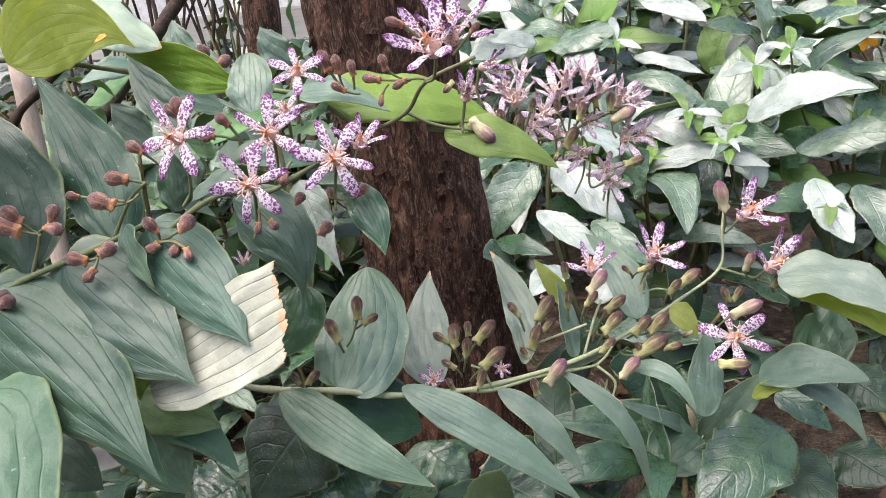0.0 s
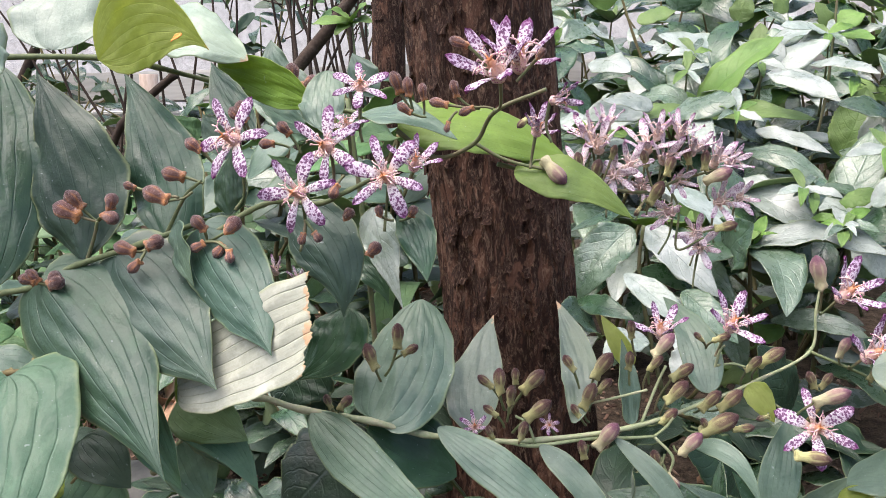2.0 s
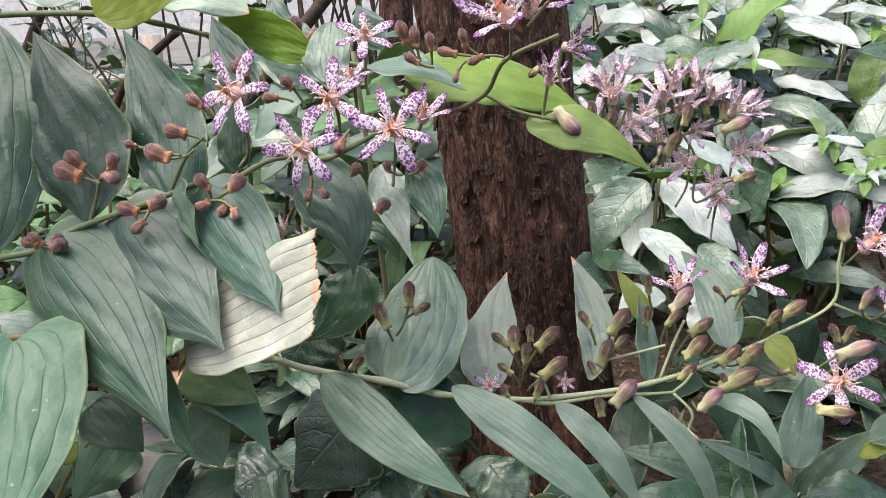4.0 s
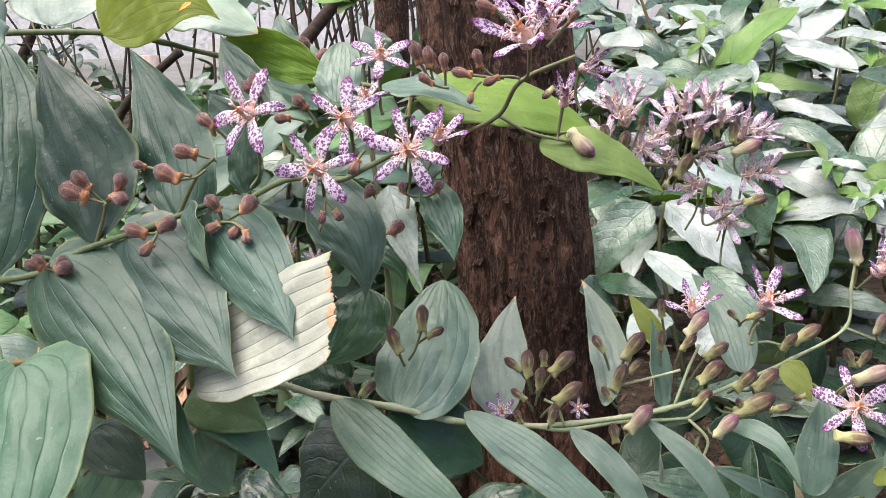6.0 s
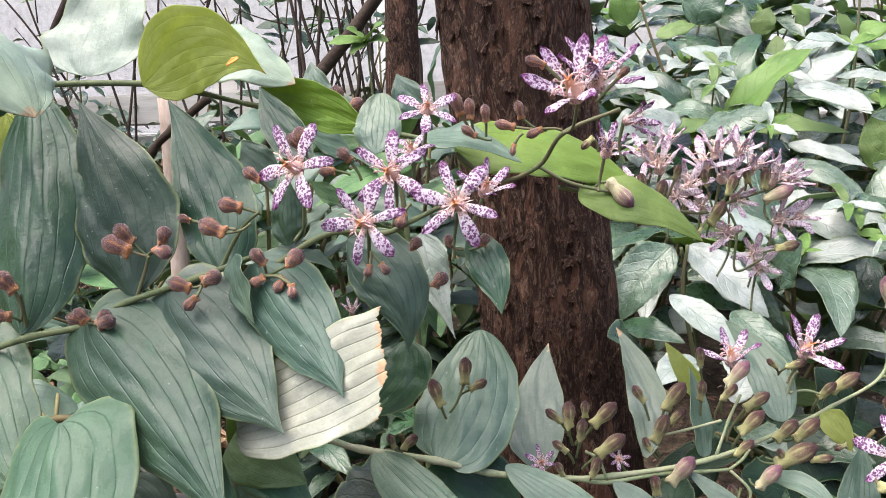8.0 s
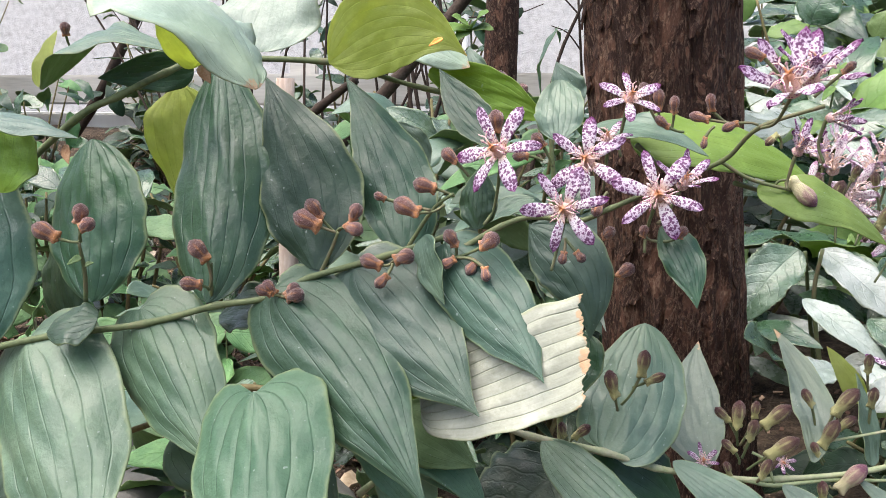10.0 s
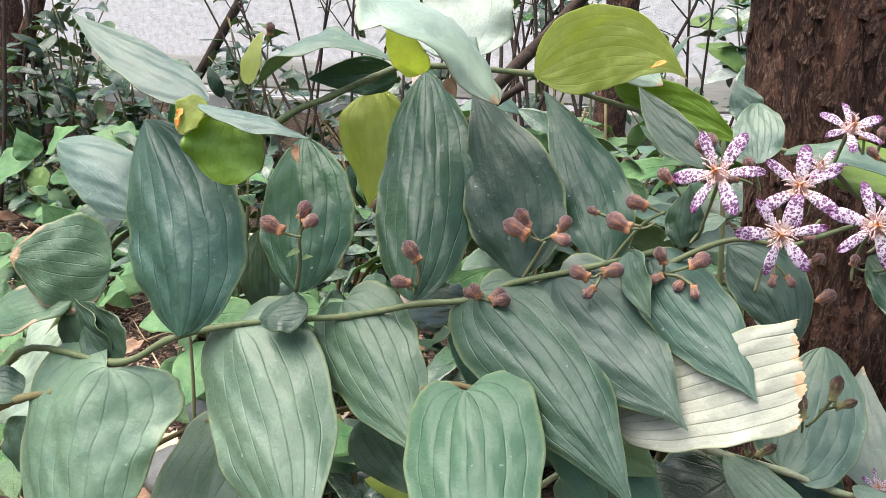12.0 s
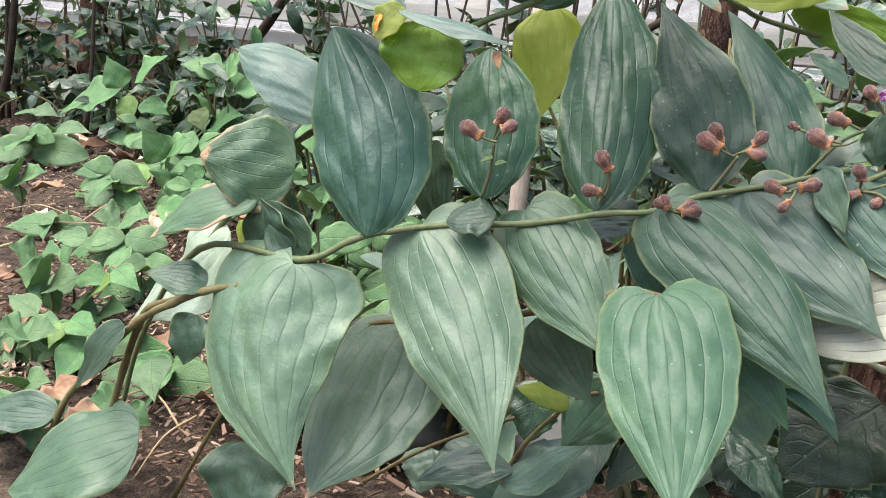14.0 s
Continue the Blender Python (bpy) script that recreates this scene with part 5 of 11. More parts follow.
leaf(lily_left, (-0.4438, 0.3550, 0.2520), (-0.4756, 0.3600, 0.2813), 0.0342, LEAF_MID, face=(-0.35, -0.85, 0.4), bend=0.05, shape='broad', groove=0.009)
leaf(lily_left, (-0.5094, 0.3450, 0.2239), (-0.5486, 0.3350, 0.2283), 0.0263, LEAF_MID, face=(0, -0.6, 0.8), bend=0.05, cup=0.1, groove=0.009)
leaf(lily_left, (-0.5607, 0.4000, 0.1758), (-0.5653, 0.3900, 0.1385), 0.0370, LEAF_MID, groove=0.009)
leaf(lily_left, (-0.6011, 0.3700, 0.1677), (-0.6447, 0.3650, 0.1106), 0.0342, LEAF_MID, face=(-0.35, -0.85, 0.4), bend=0.05, groove=0.011)
leaf(lily_left, (-0.6085, 0.3900, 0.0697), (-0.7177, 0.3600, 0.0046), 0.0851, LEAF_GREEN, face=(0, -0.6, 0.8), bend=0.06, cup=-0.05, shape='broad', groove=0.009)
leaf(lily_left, (-0.5191, 0.4100, 0.0782), (-0.5138, 0.3900, 0.0192), 0.0698, LEAF_MID, bend=0.05, shape='broad', groove=0.009)
leaf(lily_left, (-0.7173, 0.4100, 0.0490), (-0.8058, 0.4000, 0.0326), 0.0398, LEAF_MID, face=(0, -0.6, 0.8), bend=0.05, groove=0.011)
leaf(lily_left, (-0.4627, 0.3600, 0.2456), (-0.4830, 0.3600, 0.2842), 0.0429, LEAF_MID, face=(-0.35, -0.85, 0.4), groove=0.009)
leaf(lily_left, (-0.5247, 0.4000, 0.2332), (-0.4953, 0.3900, 0.2562), 0.0274, LEAF_LIME, under=LEAF_LIME, groove=0.008)

# a lily standing behind the flowers
lily_back = thing("toad_lily", (-0.1150, 0.5900, 0.0000), "grey-green toad lily leaves crowding behind the flowers", "plant", "toad lilies")
tube("stem", lily_back, [(-0.1150, 0.5900, -0.0100), (-0.1180, 0.5850, 0.1800), (-0.1220, 0.5800, 0.3000), (-0.1300, 0.5800, 0.3950)], [0.0022, 0.002, 0.0015], STEM_GREEN, sides=10, knots=0.2)
leaf(lily_back, (-0.1749, 0.5750, 0.3976), (-0.1858, 0.5850, 0.4360), 0.0219, LEAF_GREY, via=(-0.1801, 0.5750, 0.4175), cup=0.2, shape='upright', groove=0.004)
leaf(lily_back, (-0.1557, 0.5800, 0.3942), (-0.1827, 0.5900, 0.4239), 0.0160, LEAF_WHITISH, via=(-0.1668, 0.5800, 0.4077), cup=0.1, shape='upright', groove=0.004)
leaf(lily_back, (-0.1096, 0.5800, 0.3962), (-0.1264, 0.5850, 0.4254), 0.0224, LEAF_GREY, via=(-0.1181, 0.5800, 0.4105), cup=0.1, shape='upright', groove=0.004)
leaf(lily_back, (-0.1090, 0.5600, 0.3215), (-0.0845, 0.5400, 0.2553), 0.0295, SHRUB_SHEEN, via=(-0.0995, 0.5500, 0.2922), shape='pointed', teeth=16, cup=-0.1, groove=0.0)
leaf(lily_back, (-0.1219, 0.4700, 0.3494), (-0.1535, 0.4600, 0.3351), 0.0156, LEAF_GREY, via=(-0.1380, 0.4660, 0.3435), face=(0, -0.5, 0.85), shape='upright', groove=0.004)
leaf(lily_back, (-0.2567, 0.6000, 0.3648), (-0.2757, 0.5900, 0.3856), 0.0236, WEED_LEAF, via=(-0.2649, 0.5950, 0.3761), face=(0, -0.6, 0.8), shape='pointed', groove=0.0)
leaf(lily_back, (-0.2673, 0.6000, 0.3368), (-0.2783, 0.5900, 0.3711), 0.0246, WEED_LEAF, via=(-0.2691, 0.5950, 0.3582), face=(0, -0.6, 0.8), shape='pointed', groove=0.0)
leaf(lily_back, (-0.1781, 0.6000, 0.3367), (-0.1966, 0.5900, 0.3552), 0.0185, WEED_LEAF, via=(-0.1874, 0.5950, 0.3464), face=(0, -0.6, 0.8), shape='pointed', groove=0.0)
leaf(lily_back, (-0.1542, 0.5600, 0.3732), (-0.1826, 0.5500, 0.3939), 0.0206, LEAF_GREY, via=(-0.1683, 0.5550, 0.3838), face=(0, -0.6, 0.8), shape='upright', groove=0.004)
leaf(lily_back, (-0.2097, 0.5600, 0.3535), (-0.2302, 0.5600, 0.3861), 0.0228, LEAF_GREY, via=(-0.2201, 0.5600, 0.3727), face=(0, -0.6, 0.8), shape='upright', groove=0.004)
leaf(lily_back, (-0.1367, 0.5800, 0.2828), (-0.1034, 0.5700, 0.2496), 0.0234, LEAF_DARK, via=(-0.1155, 0.5750, 0.2722), shape='cordate', groove=0.006)

# open flowers and buds
flower(lily_main, (-0.1262, 0.3943, 0.3820), (-0.2548, -0.9174, 0.3058), 0.0230, 10, "open")
tube("pedicel", lily_main, [(-0.1369, 0.4090, 0.3447), (-0.1321, 0.4114, 0.3541), (-0.1257, 0.3964, 0.3812)], [0.0008, 0.0008, 0.0011], STEM_GREEN, sides=6)
flower(lily_main, (-0.0957, 0.3970, 0.3558), (-0.1034, -0.9825, 0.1551), 0.0212, 35, "open")
tube("pedicel", lily_main, [(-0.1039, 0.4120, 0.3228), (-0.1013, 0.4146, 0.3341), (-0.0955, 0.3990, 0.3552)], [0.0008, 0.0008, 0.0011], STEM_GREEN, sides=6)
flower(lily_main, (-0.0549, 0.4110, 0.3618), (0.0000, -0.9785, 0.2060), 0.0225, 20, "open")
tube("pedicel", lily_main, [(-0.0603, 0.4190, 0.3327), (-0.0596, 0.4218, 0.3432), (-0.0549, 0.4130, 0.3612)], [0.0008, 0.0008, 0.0011], STEM_GREEN, sides=6)
flower(lily_main, (-0.0885, 0.4213, 0.3752), (-0.1048, -0.9435, 0.3145), 0.0219, 50, "open")
tube("pedicel", lily_main, [(-0.0918, 0.4270, 0.3487), (-0.0895, 0.4294, 0.3582), (-0.0882, 0.4234, 0.3745)], [0.0008, 0.0008, 0.0011], STEM_GREEN, sides=6)
flower(lily_main, (-0.0704, 0.4217, 0.4046), (0.2519, -0.7557, 0.6046), 0.0161, 5, "open")
tube("pedicel", lily_main, [(-0.0738, 0.4320, 0.3771), (-0.0747, 0.4315, 0.3843), (-0.0708, 0.4231, 0.4035)], [0.0008, 0.0008, 0.0011], STEM_GREEN, sides=6)
flower(lily_main, (-0.0800, 0.4276, 0.3851), (0.0000, -0.6000, 0.8000), 0.0125, 25, "open")
tube("pedicel", lily_main, [(-0.0821, 0.4370, 0.3600), (-0.0811, 0.4344, 0.3677), (-0.0800, 0.4284, 0.3840)], [0.0008, 0.0008, 0.0011], STEM_GREEN, sides=6)
flower(lily_main, (-0.0446, 0.4226, 0.3647), (0.3030, -0.5051, 0.8081), 0.0176, 10, "half")
tube("pedicel", lily_main, [(-0.0548, 0.4200, 0.3469), (-0.0510, 0.4235, 0.3503), (-0.0451, 0.4235, 0.3633)], [0.0008, 0.0008, 0.0011], STEM_GREEN, sides=6)
flower(lily_upper, (0.0003, 0.4161, 0.4091), (-0.3000, -0.6800, 0.6700), 0.0275, 15, "half")
flower(lily_upper, (0.0085, 0.4260, 0.4130), (0.1500, -0.5000, 0.8500), 0.0265, 40, "half")
tube("pedicel", lily_upper, [(-0.0078, 0.4550, 0.3906), (-0.0028, 0.4407, 0.3943), (0.0007, 0.4182, 0.4077)], [0.0008, 0.0008, 0.0011], STEM_GREEN, sides=6)
flower(lily_upper, (0.0225, 0.4525, 0.3959), (0.8480, -0.5300, 0.0000), 0.0160, 5, "wilted")
tube("pedicel", lily_upper, [(0.0219, 0.4550, 0.3742), (0.0189, 0.4558, 0.3830), (0.0212, 0.4533, 0.3959)], [0.0008, 0.0008, 0.0011], STEM_GREEN, sides=6)
flower(lily_upper, (0.0119, 0.4733, 0.3776), (0.3094, -0.6189, 0.7220), 0.0179, 40, "wilted")
tube("pedicel", lily_upper, [(0.0085, 0.4750, 0.3582), (0.0088, 0.4768, 0.3627), (0.0114, 0.4743, 0.3764)], [0.0008, 0.0008, 0.0011], STEM_GREEN, sides=6)
flower(lily_upper, (0.0433, 0.5539, 0.3600), (-0.0995, -0.5970, 0.7960), 0.0223, 15, "wilted", True)
tube("pedicel", lily_upper, [(0.0375, 0.5550, 0.3380), (0.0409, 0.5577, 0.3427), (0.0435, 0.5552, 0.3583)], [0.0008, 0.0008, 0.0011], STEM_GREEN, sides=6)
flower(lily_upper, (0.0520, 0.5557, 0.3453), (0.2157, -0.9705, -0.1078), 0.0198, 33, "half", True)
tube("pedicel", lily_upper, [(0.0483, 0.5550, 0.3169), (0.0491, 0.5601, 0.3296), (0.0516, 0.5576, 0.3455)], [0.0008, 0.0008, 0.0011], STEM_GREEN, sides=6)
flower(lily_upper, (0.0741, 0.6038, 0.3547), (0.0000, -0.5300, 0.8480), 0.0241, 52, "half", True)
tube("pedicel", lily_upper, [(0.0692, 0.6050, 0.3312), (0.0716, 0.6075, 0.3359), (0.0741, 0.6050, 0.3526)], [0.0008, 0.0008, 0.0011], STEM_GREEN, sides=6)
flower(lily_upper, (0.0851, 0.6050, 0.3476), (0.3094, -0.7220, 0.6189), 0.0233, 21, "wilted", True)
tube("pedicel", lily_upper, [(0.0826, 0.6050, 0.3222), (0.0821, 0.6091, 0.3293), (0.0844, 0.6066, 0.3461)], [0.0008, 0.0008, 0.0011], STEM_GREEN, sides=6)
flower(lily_upper, (0.1193, 0.6234, 0.3428), (0.5025, -0.5025, 0.7035), 0.0231, 12, "wilted", True)
tube("pedicel", lily_upper, [(0.1187, 0.6250, 0.3172), (0.1162, 0.6270, 0.3240), (0.1182, 0.6245, 0.3412)], [0.0008, 0.0008, 0.0011], STEM_GREEN, sides=6)
flower(lily_upper, (0.0917, 0.6057, 0.3125), (-0.5270, -0.8433, 0.1054), 0.0228, 44, "wilted", True)
tube("pedicel", lily_upper, [(0.0835, 0.6050, 0.2824), (0.0906, 0.6101, 0.2949), (0.0929, 0.6076, 0.3123)], [0.0008, 0.0008, 0.0011], STEM_GREEN, sides=6)
flower(lily_upper, (0.1237, 0.6255, 0.3159), (0.4240, -0.8480, 0.3180), 0.0221, 27, "half", True)
tube("pedicel", lily_upper, [(0.1224, 0.6250, 0.2868), (0.1208, 0.6298, 0.2977), (0.1228, 0.6273, 0.3153)], [0.0008, 0.0008, 0.0011], STEM_GREEN, sides=6)
flower(lily_upper, (0.1128, 0.6257, 0.2838), (0.1048, -0.9435, 0.3145), 0.0204, 16, "half", True)
tube("pedicel", lily_upper, [(0.1091, 0.6250, 0.2534), (0.1104, 0.6300, 0.2650), (0.1126, 0.6275, 0.2832)], [0.0008, 0.0008, 0.0011], STEM_GREEN, sides=6)
flower(lily_upper, (0.0379, 0.5528, 0.3668), (-0.3904, -0.4880, 0.7807), 0.0198, 60, "wilted", True)
tube("pedicel", lily_upper, [(0.0303, 0.5550, 0.3442), (0.0360, 0.5563, 0.3497), (0.0386, 0.5538, 0.3653)], [0.0008, 0.0008, 0.0011], STEM_GREEN, sides=6)
flower(lily_upper, (0.0949, 0.6027, 0.3639), (0.1907, -0.4767, 0.8581), 0.0193, 60, "wilted", True)
tube("pedicel", lily_upper, [(0.0916, 0.6050, 0.3397), (0.0924, 0.6061, 0.3457), (0.0946, 0.6036, 0.3622)], [0.0008, 0.0008, 0.0011], STEM_GREEN, sides=6)
flower(lily_low, (0.0834, 0.5219, 0.2493), (-0.0999, -0.2996, 0.9488), 0.0217, 10, "half")
tube("pedicel", lily_low, [(0.0839, 0.5300, 0.2339), (0.0842, 0.5275, 0.2346), (0.0836, 0.5225, 0.2473)], [0.0008, 0.0008, 0.0011], STEM_GREEN, sides=6)
flower(lily_low, (0.1231, 0.5243, 0.2554), (0.2981, -0.5963, 0.7454), 0.0248, 32, "half")
tube("pedicel", lily_low, [(0.1160, 0.5300, 0.2351), (0.1177, 0.5308, 0.2387), (0.1223, 0.5258, 0.2536)], [0.0008, 0.0008, 0.0011], STEM_GREEN, sides=6)
flower(lily_low, (0.1963, 0.5743, 0.2628), (0.5025, -0.5025, 0.7035), 0.0293, 50, "half")
tube("pedicel", lily_low, [(0.1853, 0.5800, 0.2514), (0.1872, 0.5808, 0.2501), (0.1949, 0.5758, 0.2608)], [0.0008, 0.0008, 0.0011], STEM_GREEN, sides=6)
flower(lily_low, (0.2095, 0.5554, 0.2300), (0.5077, -0.6092, 0.6092), 0.0303, 22, "half")
tube("pedicel", lily_low, [(0.2011, 0.5600, 0.2222), (0.2015, 0.5622, 0.2196), (0.2080, 0.5572, 0.2282)], [0.0008, 0.0008, 0.0011], STEM_GREEN, sides=6)
flower(lily_low, (0.1732, 0.5166, 0.1968), (0.1083, -0.8664, 0.4874), 0.0258, 5, "open")
tube("pedicel", lily_low, [(0.1634, 0.5200, 0.2028), (0.1676, 0.5238, 0.1947), (0.1729, 0.5188, 0.1956)], [0.0008, 0.0008, 0.0011], STEM_GREEN, sides=6)
flower(lily_low, (0.0181, 0.4824, 0.2045), (0.2063, -0.9283, 0.3094), 0.0088, 5, "half")
tube("pedicel", lily_low, [(0.0248, 0.4900, 0.1922), (0.0210, 0.4882, 0.1957), (0.0180, 0.4832, 0.2042)], [0.0008, 0.0008, 0.0011], STEM_GREEN, sides=6)
flower(lily_low, (-0.0247, 0.4724, 0.2038), (0.1005, -0.7035, 0.7035), 0.0116, 5, "half")
flower(lily_main, (-0.1442, 0.4717, 0.2954), (0.0000, -0.4856, 0.8742), 0.0122, 5, "wilted", True)
tube("pedicel", lily_main, [(-0.1455, 0.4800, 0.2856), (-0.1448, 0.4773, 0.2859), (-0.1442, 0.4723, 0.2944)], [0.0008, 0.0008, 0.0011], STEM_GREEN, sides=6)
flower(lily_main, (-0.1304, 0.4714, 0.2911), (0.1907, -0.4767, 0.8581), 0.0101, 25, "wilted", True)
leaf(lily_upper, (-0.1566, 0.4060, 0.4335), (-0.1643, 0.4080, 0.4300), 0.0028, ORANGE_SCAR, label="orange dried scar", groove=0.0, n=8, m=6)
bud(lily_main, (-0.2170, 0.3950, 0.3427), (-0.8453, -0.2668, 0.4629), 0.0150, BUD_RED, fat=1.35, stalk=(-0.2098, 0.3980, 0.3398))
bud(lily_main, (-0.2175, 0.3980, 0.3463), (-0.4684, -0.3191, 0.8239), 0.0125, BUD_RED, fat=1.35, stalk=(-0.2118, 0.4010, 0.3392))
bud(lily_main, (-0.2010, 0.3970, 0.3470), (0.5156, -0.3827, 0.7666), 0.0105, BUD_RED, fat=1.35, stalk=(-0.2111, 0.4000, 0.3394))
bud(lily_main, (-0.2036, 0.3950, 0.3438), (0.9213, -0.3646, -0.1353), 0.0110, BUD_RED, fat=1.35, stalk=(-0.2098, 0.3980, 0.3398))
bud(lily_main, (-0.1584, 0.4000, 0.3630), (-0.8987, -0.3351, 0.2829), 0.0119, BUD_RED, fat=1.35, stalk=(-0.1501, 0.4030, 0.3593))
bud(lily_main, (-0.1656, 0.3940, 0.3514), (-0.8129, -0.2914, 0.5043), 0.0137, BUD_RED, fat=1.35, stalk=(-0.1534, 0.3970, 0.3559))
bud(lily_main, (-0.1817, 0.3920, 0.3584), (-0.6720, -0.6116, 0.4176), 0.0065, BUD_RED, fat=1.35, stalk=(-0.1601, 0.3950, 0.3534))
bud(lily_main, (-0.1472, 0.3950, 0.3363), (-0.4123, -0.3916, 0.8226), 0.0102, BUD_RED, fat=1.35, stalk=(-0.1487, 0.3980, 0.3302))
bud(lily_main, (-0.1348, 0.3940, 0.3364), (0.7173, -0.3335, 0.6117), 0.0120, BUD_RED, fat=1.35, stalk=(-0.1482, 0.3970, 0.3304))
bud(lily_main, (-0.1474, 0.3940, 0.3304), (-0.7716, -0.4947, -0.4000), 0.0081, BUD_RED, fat=1.35, stalk=(-0.1482, 0.3970, 0.3304))
bud(lily_main, (-0.1371, 0.3940, 0.3300), (-0.4710, -0.4738, -0.7441), 0.0084, BUD_RED, fat=1.35, stalk=(-0.1482, 0.3970, 0.3304))
bud(lily_main, (-0.1324, 0.3900, 0.3281), (0.2666, -0.5286, -0.8059), 0.0076, BUD_RED, fat=1.35, stalk=(-0.1462, 0.3930, 0.3312))
bud(lily_main, (-0.1828, 0.3880, 0.3261), (-0.8494, -0.3498, 0.3952), 0.0114, BUD_RED, fat=1.35, stalk=(-0.1789, 0.3910, 0.3270))
bud(lily_main, (-0.1757, 0.3880, 0.3296), (0.8683, -0.3400, 0.3612), 0.0118, BUD_RED, fat=1.35, stalk=(-0.1789, 0.3910, 0.3270))
bud(lily_main, (-0.1787, 0.3850, 0.3229), (-0.5882, -0.4579, -0.6666), 0.0087, BUD_RED, fat=1.35, stalk=(-0.1771, 0.3880, 0.3276))
bud(lily_main, (-0.2386, 0.3820, 0.3102), (-0.7788, -0.4520, 0.4349), 0.0088, BUD_RED, fat=1.35, stalk=(-0.2353, 0.3850, 0.3084))
bud(lily_main, (-0.2303, 0.3820, 0.3091), (0.8860, -0.3484, 0.3060), 0.0115, BUD_RED, fat=1.35, stalk=(-0.2353, 0.3850, 0.3084))
bud(lily_main, (-0.1339, 0.4200, 0.3891), (-0.5172, -0.4001, 0.7566), 0.0100, BUD_RED, fat=1.35, stalk=(-0.1349, 0.4230, 0.3785))
bud(lily_main, (-0.1105, 0.4250, 0.3820), (-0.5510, -0.4344, 0.7125), 0.0092, BUD_RED, fat=1.35, stalk=(-0.1066, 0.4280, 0.3720))
bud(lily_main, (-0.1173, 0.4200, 0.3780), (-0.8774, -0.4797, -0.0028), 0.0083, BUD_RED, fat=1.35, stalk=(-0.1106, 0.4230, 0.3754))
bud(lily_main, (-0.1484, 0.4000, 0.3760), (-0.6176, -0.4158, 0.6676), 0.0096, BUD_RED, fat=1.35, stalk=(-0.1432, 0.4030, 0.3692))
bud(lily_main, (-0.0810, 0.4100, 0.3585), (-0.2924, -0.4711, -0.8322), 0.0085, BUD_RED, fat=1.35, stalk=(-0.0783, 0.4130, 0.3621))
bud(lily_main, (-0.0962, 0.4000, 0.3351), (-0.1712, -0.6056, -0.7771), 0.0066, BUD_RED, fat=1.35, stalk=(-0.0965, 0.4030, 0.3411))
bud(lily_main, (-0.0909, 0.4000, 0.3354), (0.6468, -0.5717, -0.5048), 0.0070, BUD_RED, fat=1.35, stalk=(-0.0965, 0.4030, 0.3411))
bud(lily_main, (-0.0448, 0.4150, 0.3415), (0.3794, -0.5306, 0.7580), 0.0075, BUD_RED, fat=1.35, stalk=(-0.0517, 0.4180, 0.3387))
bud(lily_main, (-0.0611, 0.4150, 0.3414), (0.0898, -0.5692, 0.8173), 0.0070, BUD_RED, fat=1.35, stalk=(-0.0546, 0.4180, 0.3387))
bud(lily_main, (-0.0795, 0.4150, 0.3398), (0.5821, -0.4726, 0.6617), 0.0085, BUD_RED, fat=1.35, stalk=(-0.0750, 0.4180, 0.3414))
bud(lily_main, (-0.0726, 0.4300, 0.3179), (0.6796, -0.3724, 0.6320), 0.0107, BUD_RED, fat=1.35, stalk=(-0.0806, 0.4330, 0.3177))
bud(lily_main, (-0.1498, 0.5500, 0.4040), (0.8478, -0.3135, 0.4278), 0.0128, BUD_RED, fat=1.35, stalk=(-0.1587, 0.5530, 0.3977))
bud(lily_main, (-0.1572, 0.5500, 0.4055), (0.0657, -0.2722, 0.9600), 0.0147, BUD_RED, fat=1.35, stalk=(-0.1587, 0.5530, 0.3977))
bud(lily_main, (-0.2701, 0.3770, 0.3267), (-0.5373, -0.3012, 0.7878), 0.0133, BUD_RED, fat=1.35, stalk=(-0.2729, 0.3810, 0.3104))
bud(lily_main, (-0.2729, 0.3750, 0.3145), (-0.9258, -0.3535, 0.1336), 0.0113, BUD_RED, fat=1.35, stalk=(-0.2719, 0.3790, 0.3110))
bud(lily_main, (-0.3360, 0.3520, 0.3391), (-0.8008, -0.2903, 0.5239), 0.0138, BUD_RED, fat=1.35, stalk=(-0.3277, 0.3560, 0.3373))
bud(lily_main, (-0.3296, 0.3600, 0.3461), (0.4235, -0.3391, 0.8401), 0.0118, BUD_RED, fat=1.35, stalk=(-0.3329, 0.3640, 0.3355))
bud(lily_main, (-0.3261, 0.3570, 0.3441), (0.8403, -0.3739, 0.3924), 0.0107, BUD_RED, fat=1.35, stalk=(-0.3310, 0.3610, 0.3362))
bud(lily_main, (-0.2380, 0.3840, 0.3098), (-0.4102, -0.4288, 0.8049), 0.0093, BUD_RED, fat=1.35, stalk=(-0.2347, 0.3880, 0.3096))
bud(lily_main, (-0.2313, 0.3840, 0.3100), (0.7449, -0.3855, 0.5445), 0.0104, BUD_RED, fat=1.35, stalk=(-0.2347, 0.3880, 0.3096))
bud(lily_main, (-0.1328, 0.4200, 0.3893), (-0.0272, -0.3429, 0.9390), 0.0117, BUD_RED, fat=1.35, stalk=(-0.1297, 0.4240, 0.3790))
bud(lily_main, (-0.4123, 0.4670, 0.4414), (0.3328, -0.4301, 0.8392), 0.0093, BUD_RED, fat=1.35, stalk=(-0.4132, 0.4710, 0.4351))
tube("flower_stalk", lily_main, [(-0.3394, 0.3720, 0.3027), (-0.3338, 0.3660, 0.3200), (-0.3310, 0.3600, 0.3364)], [0.00125, 0.00109, 0.00078], STEM_GREEN, sides=10, knots=0)
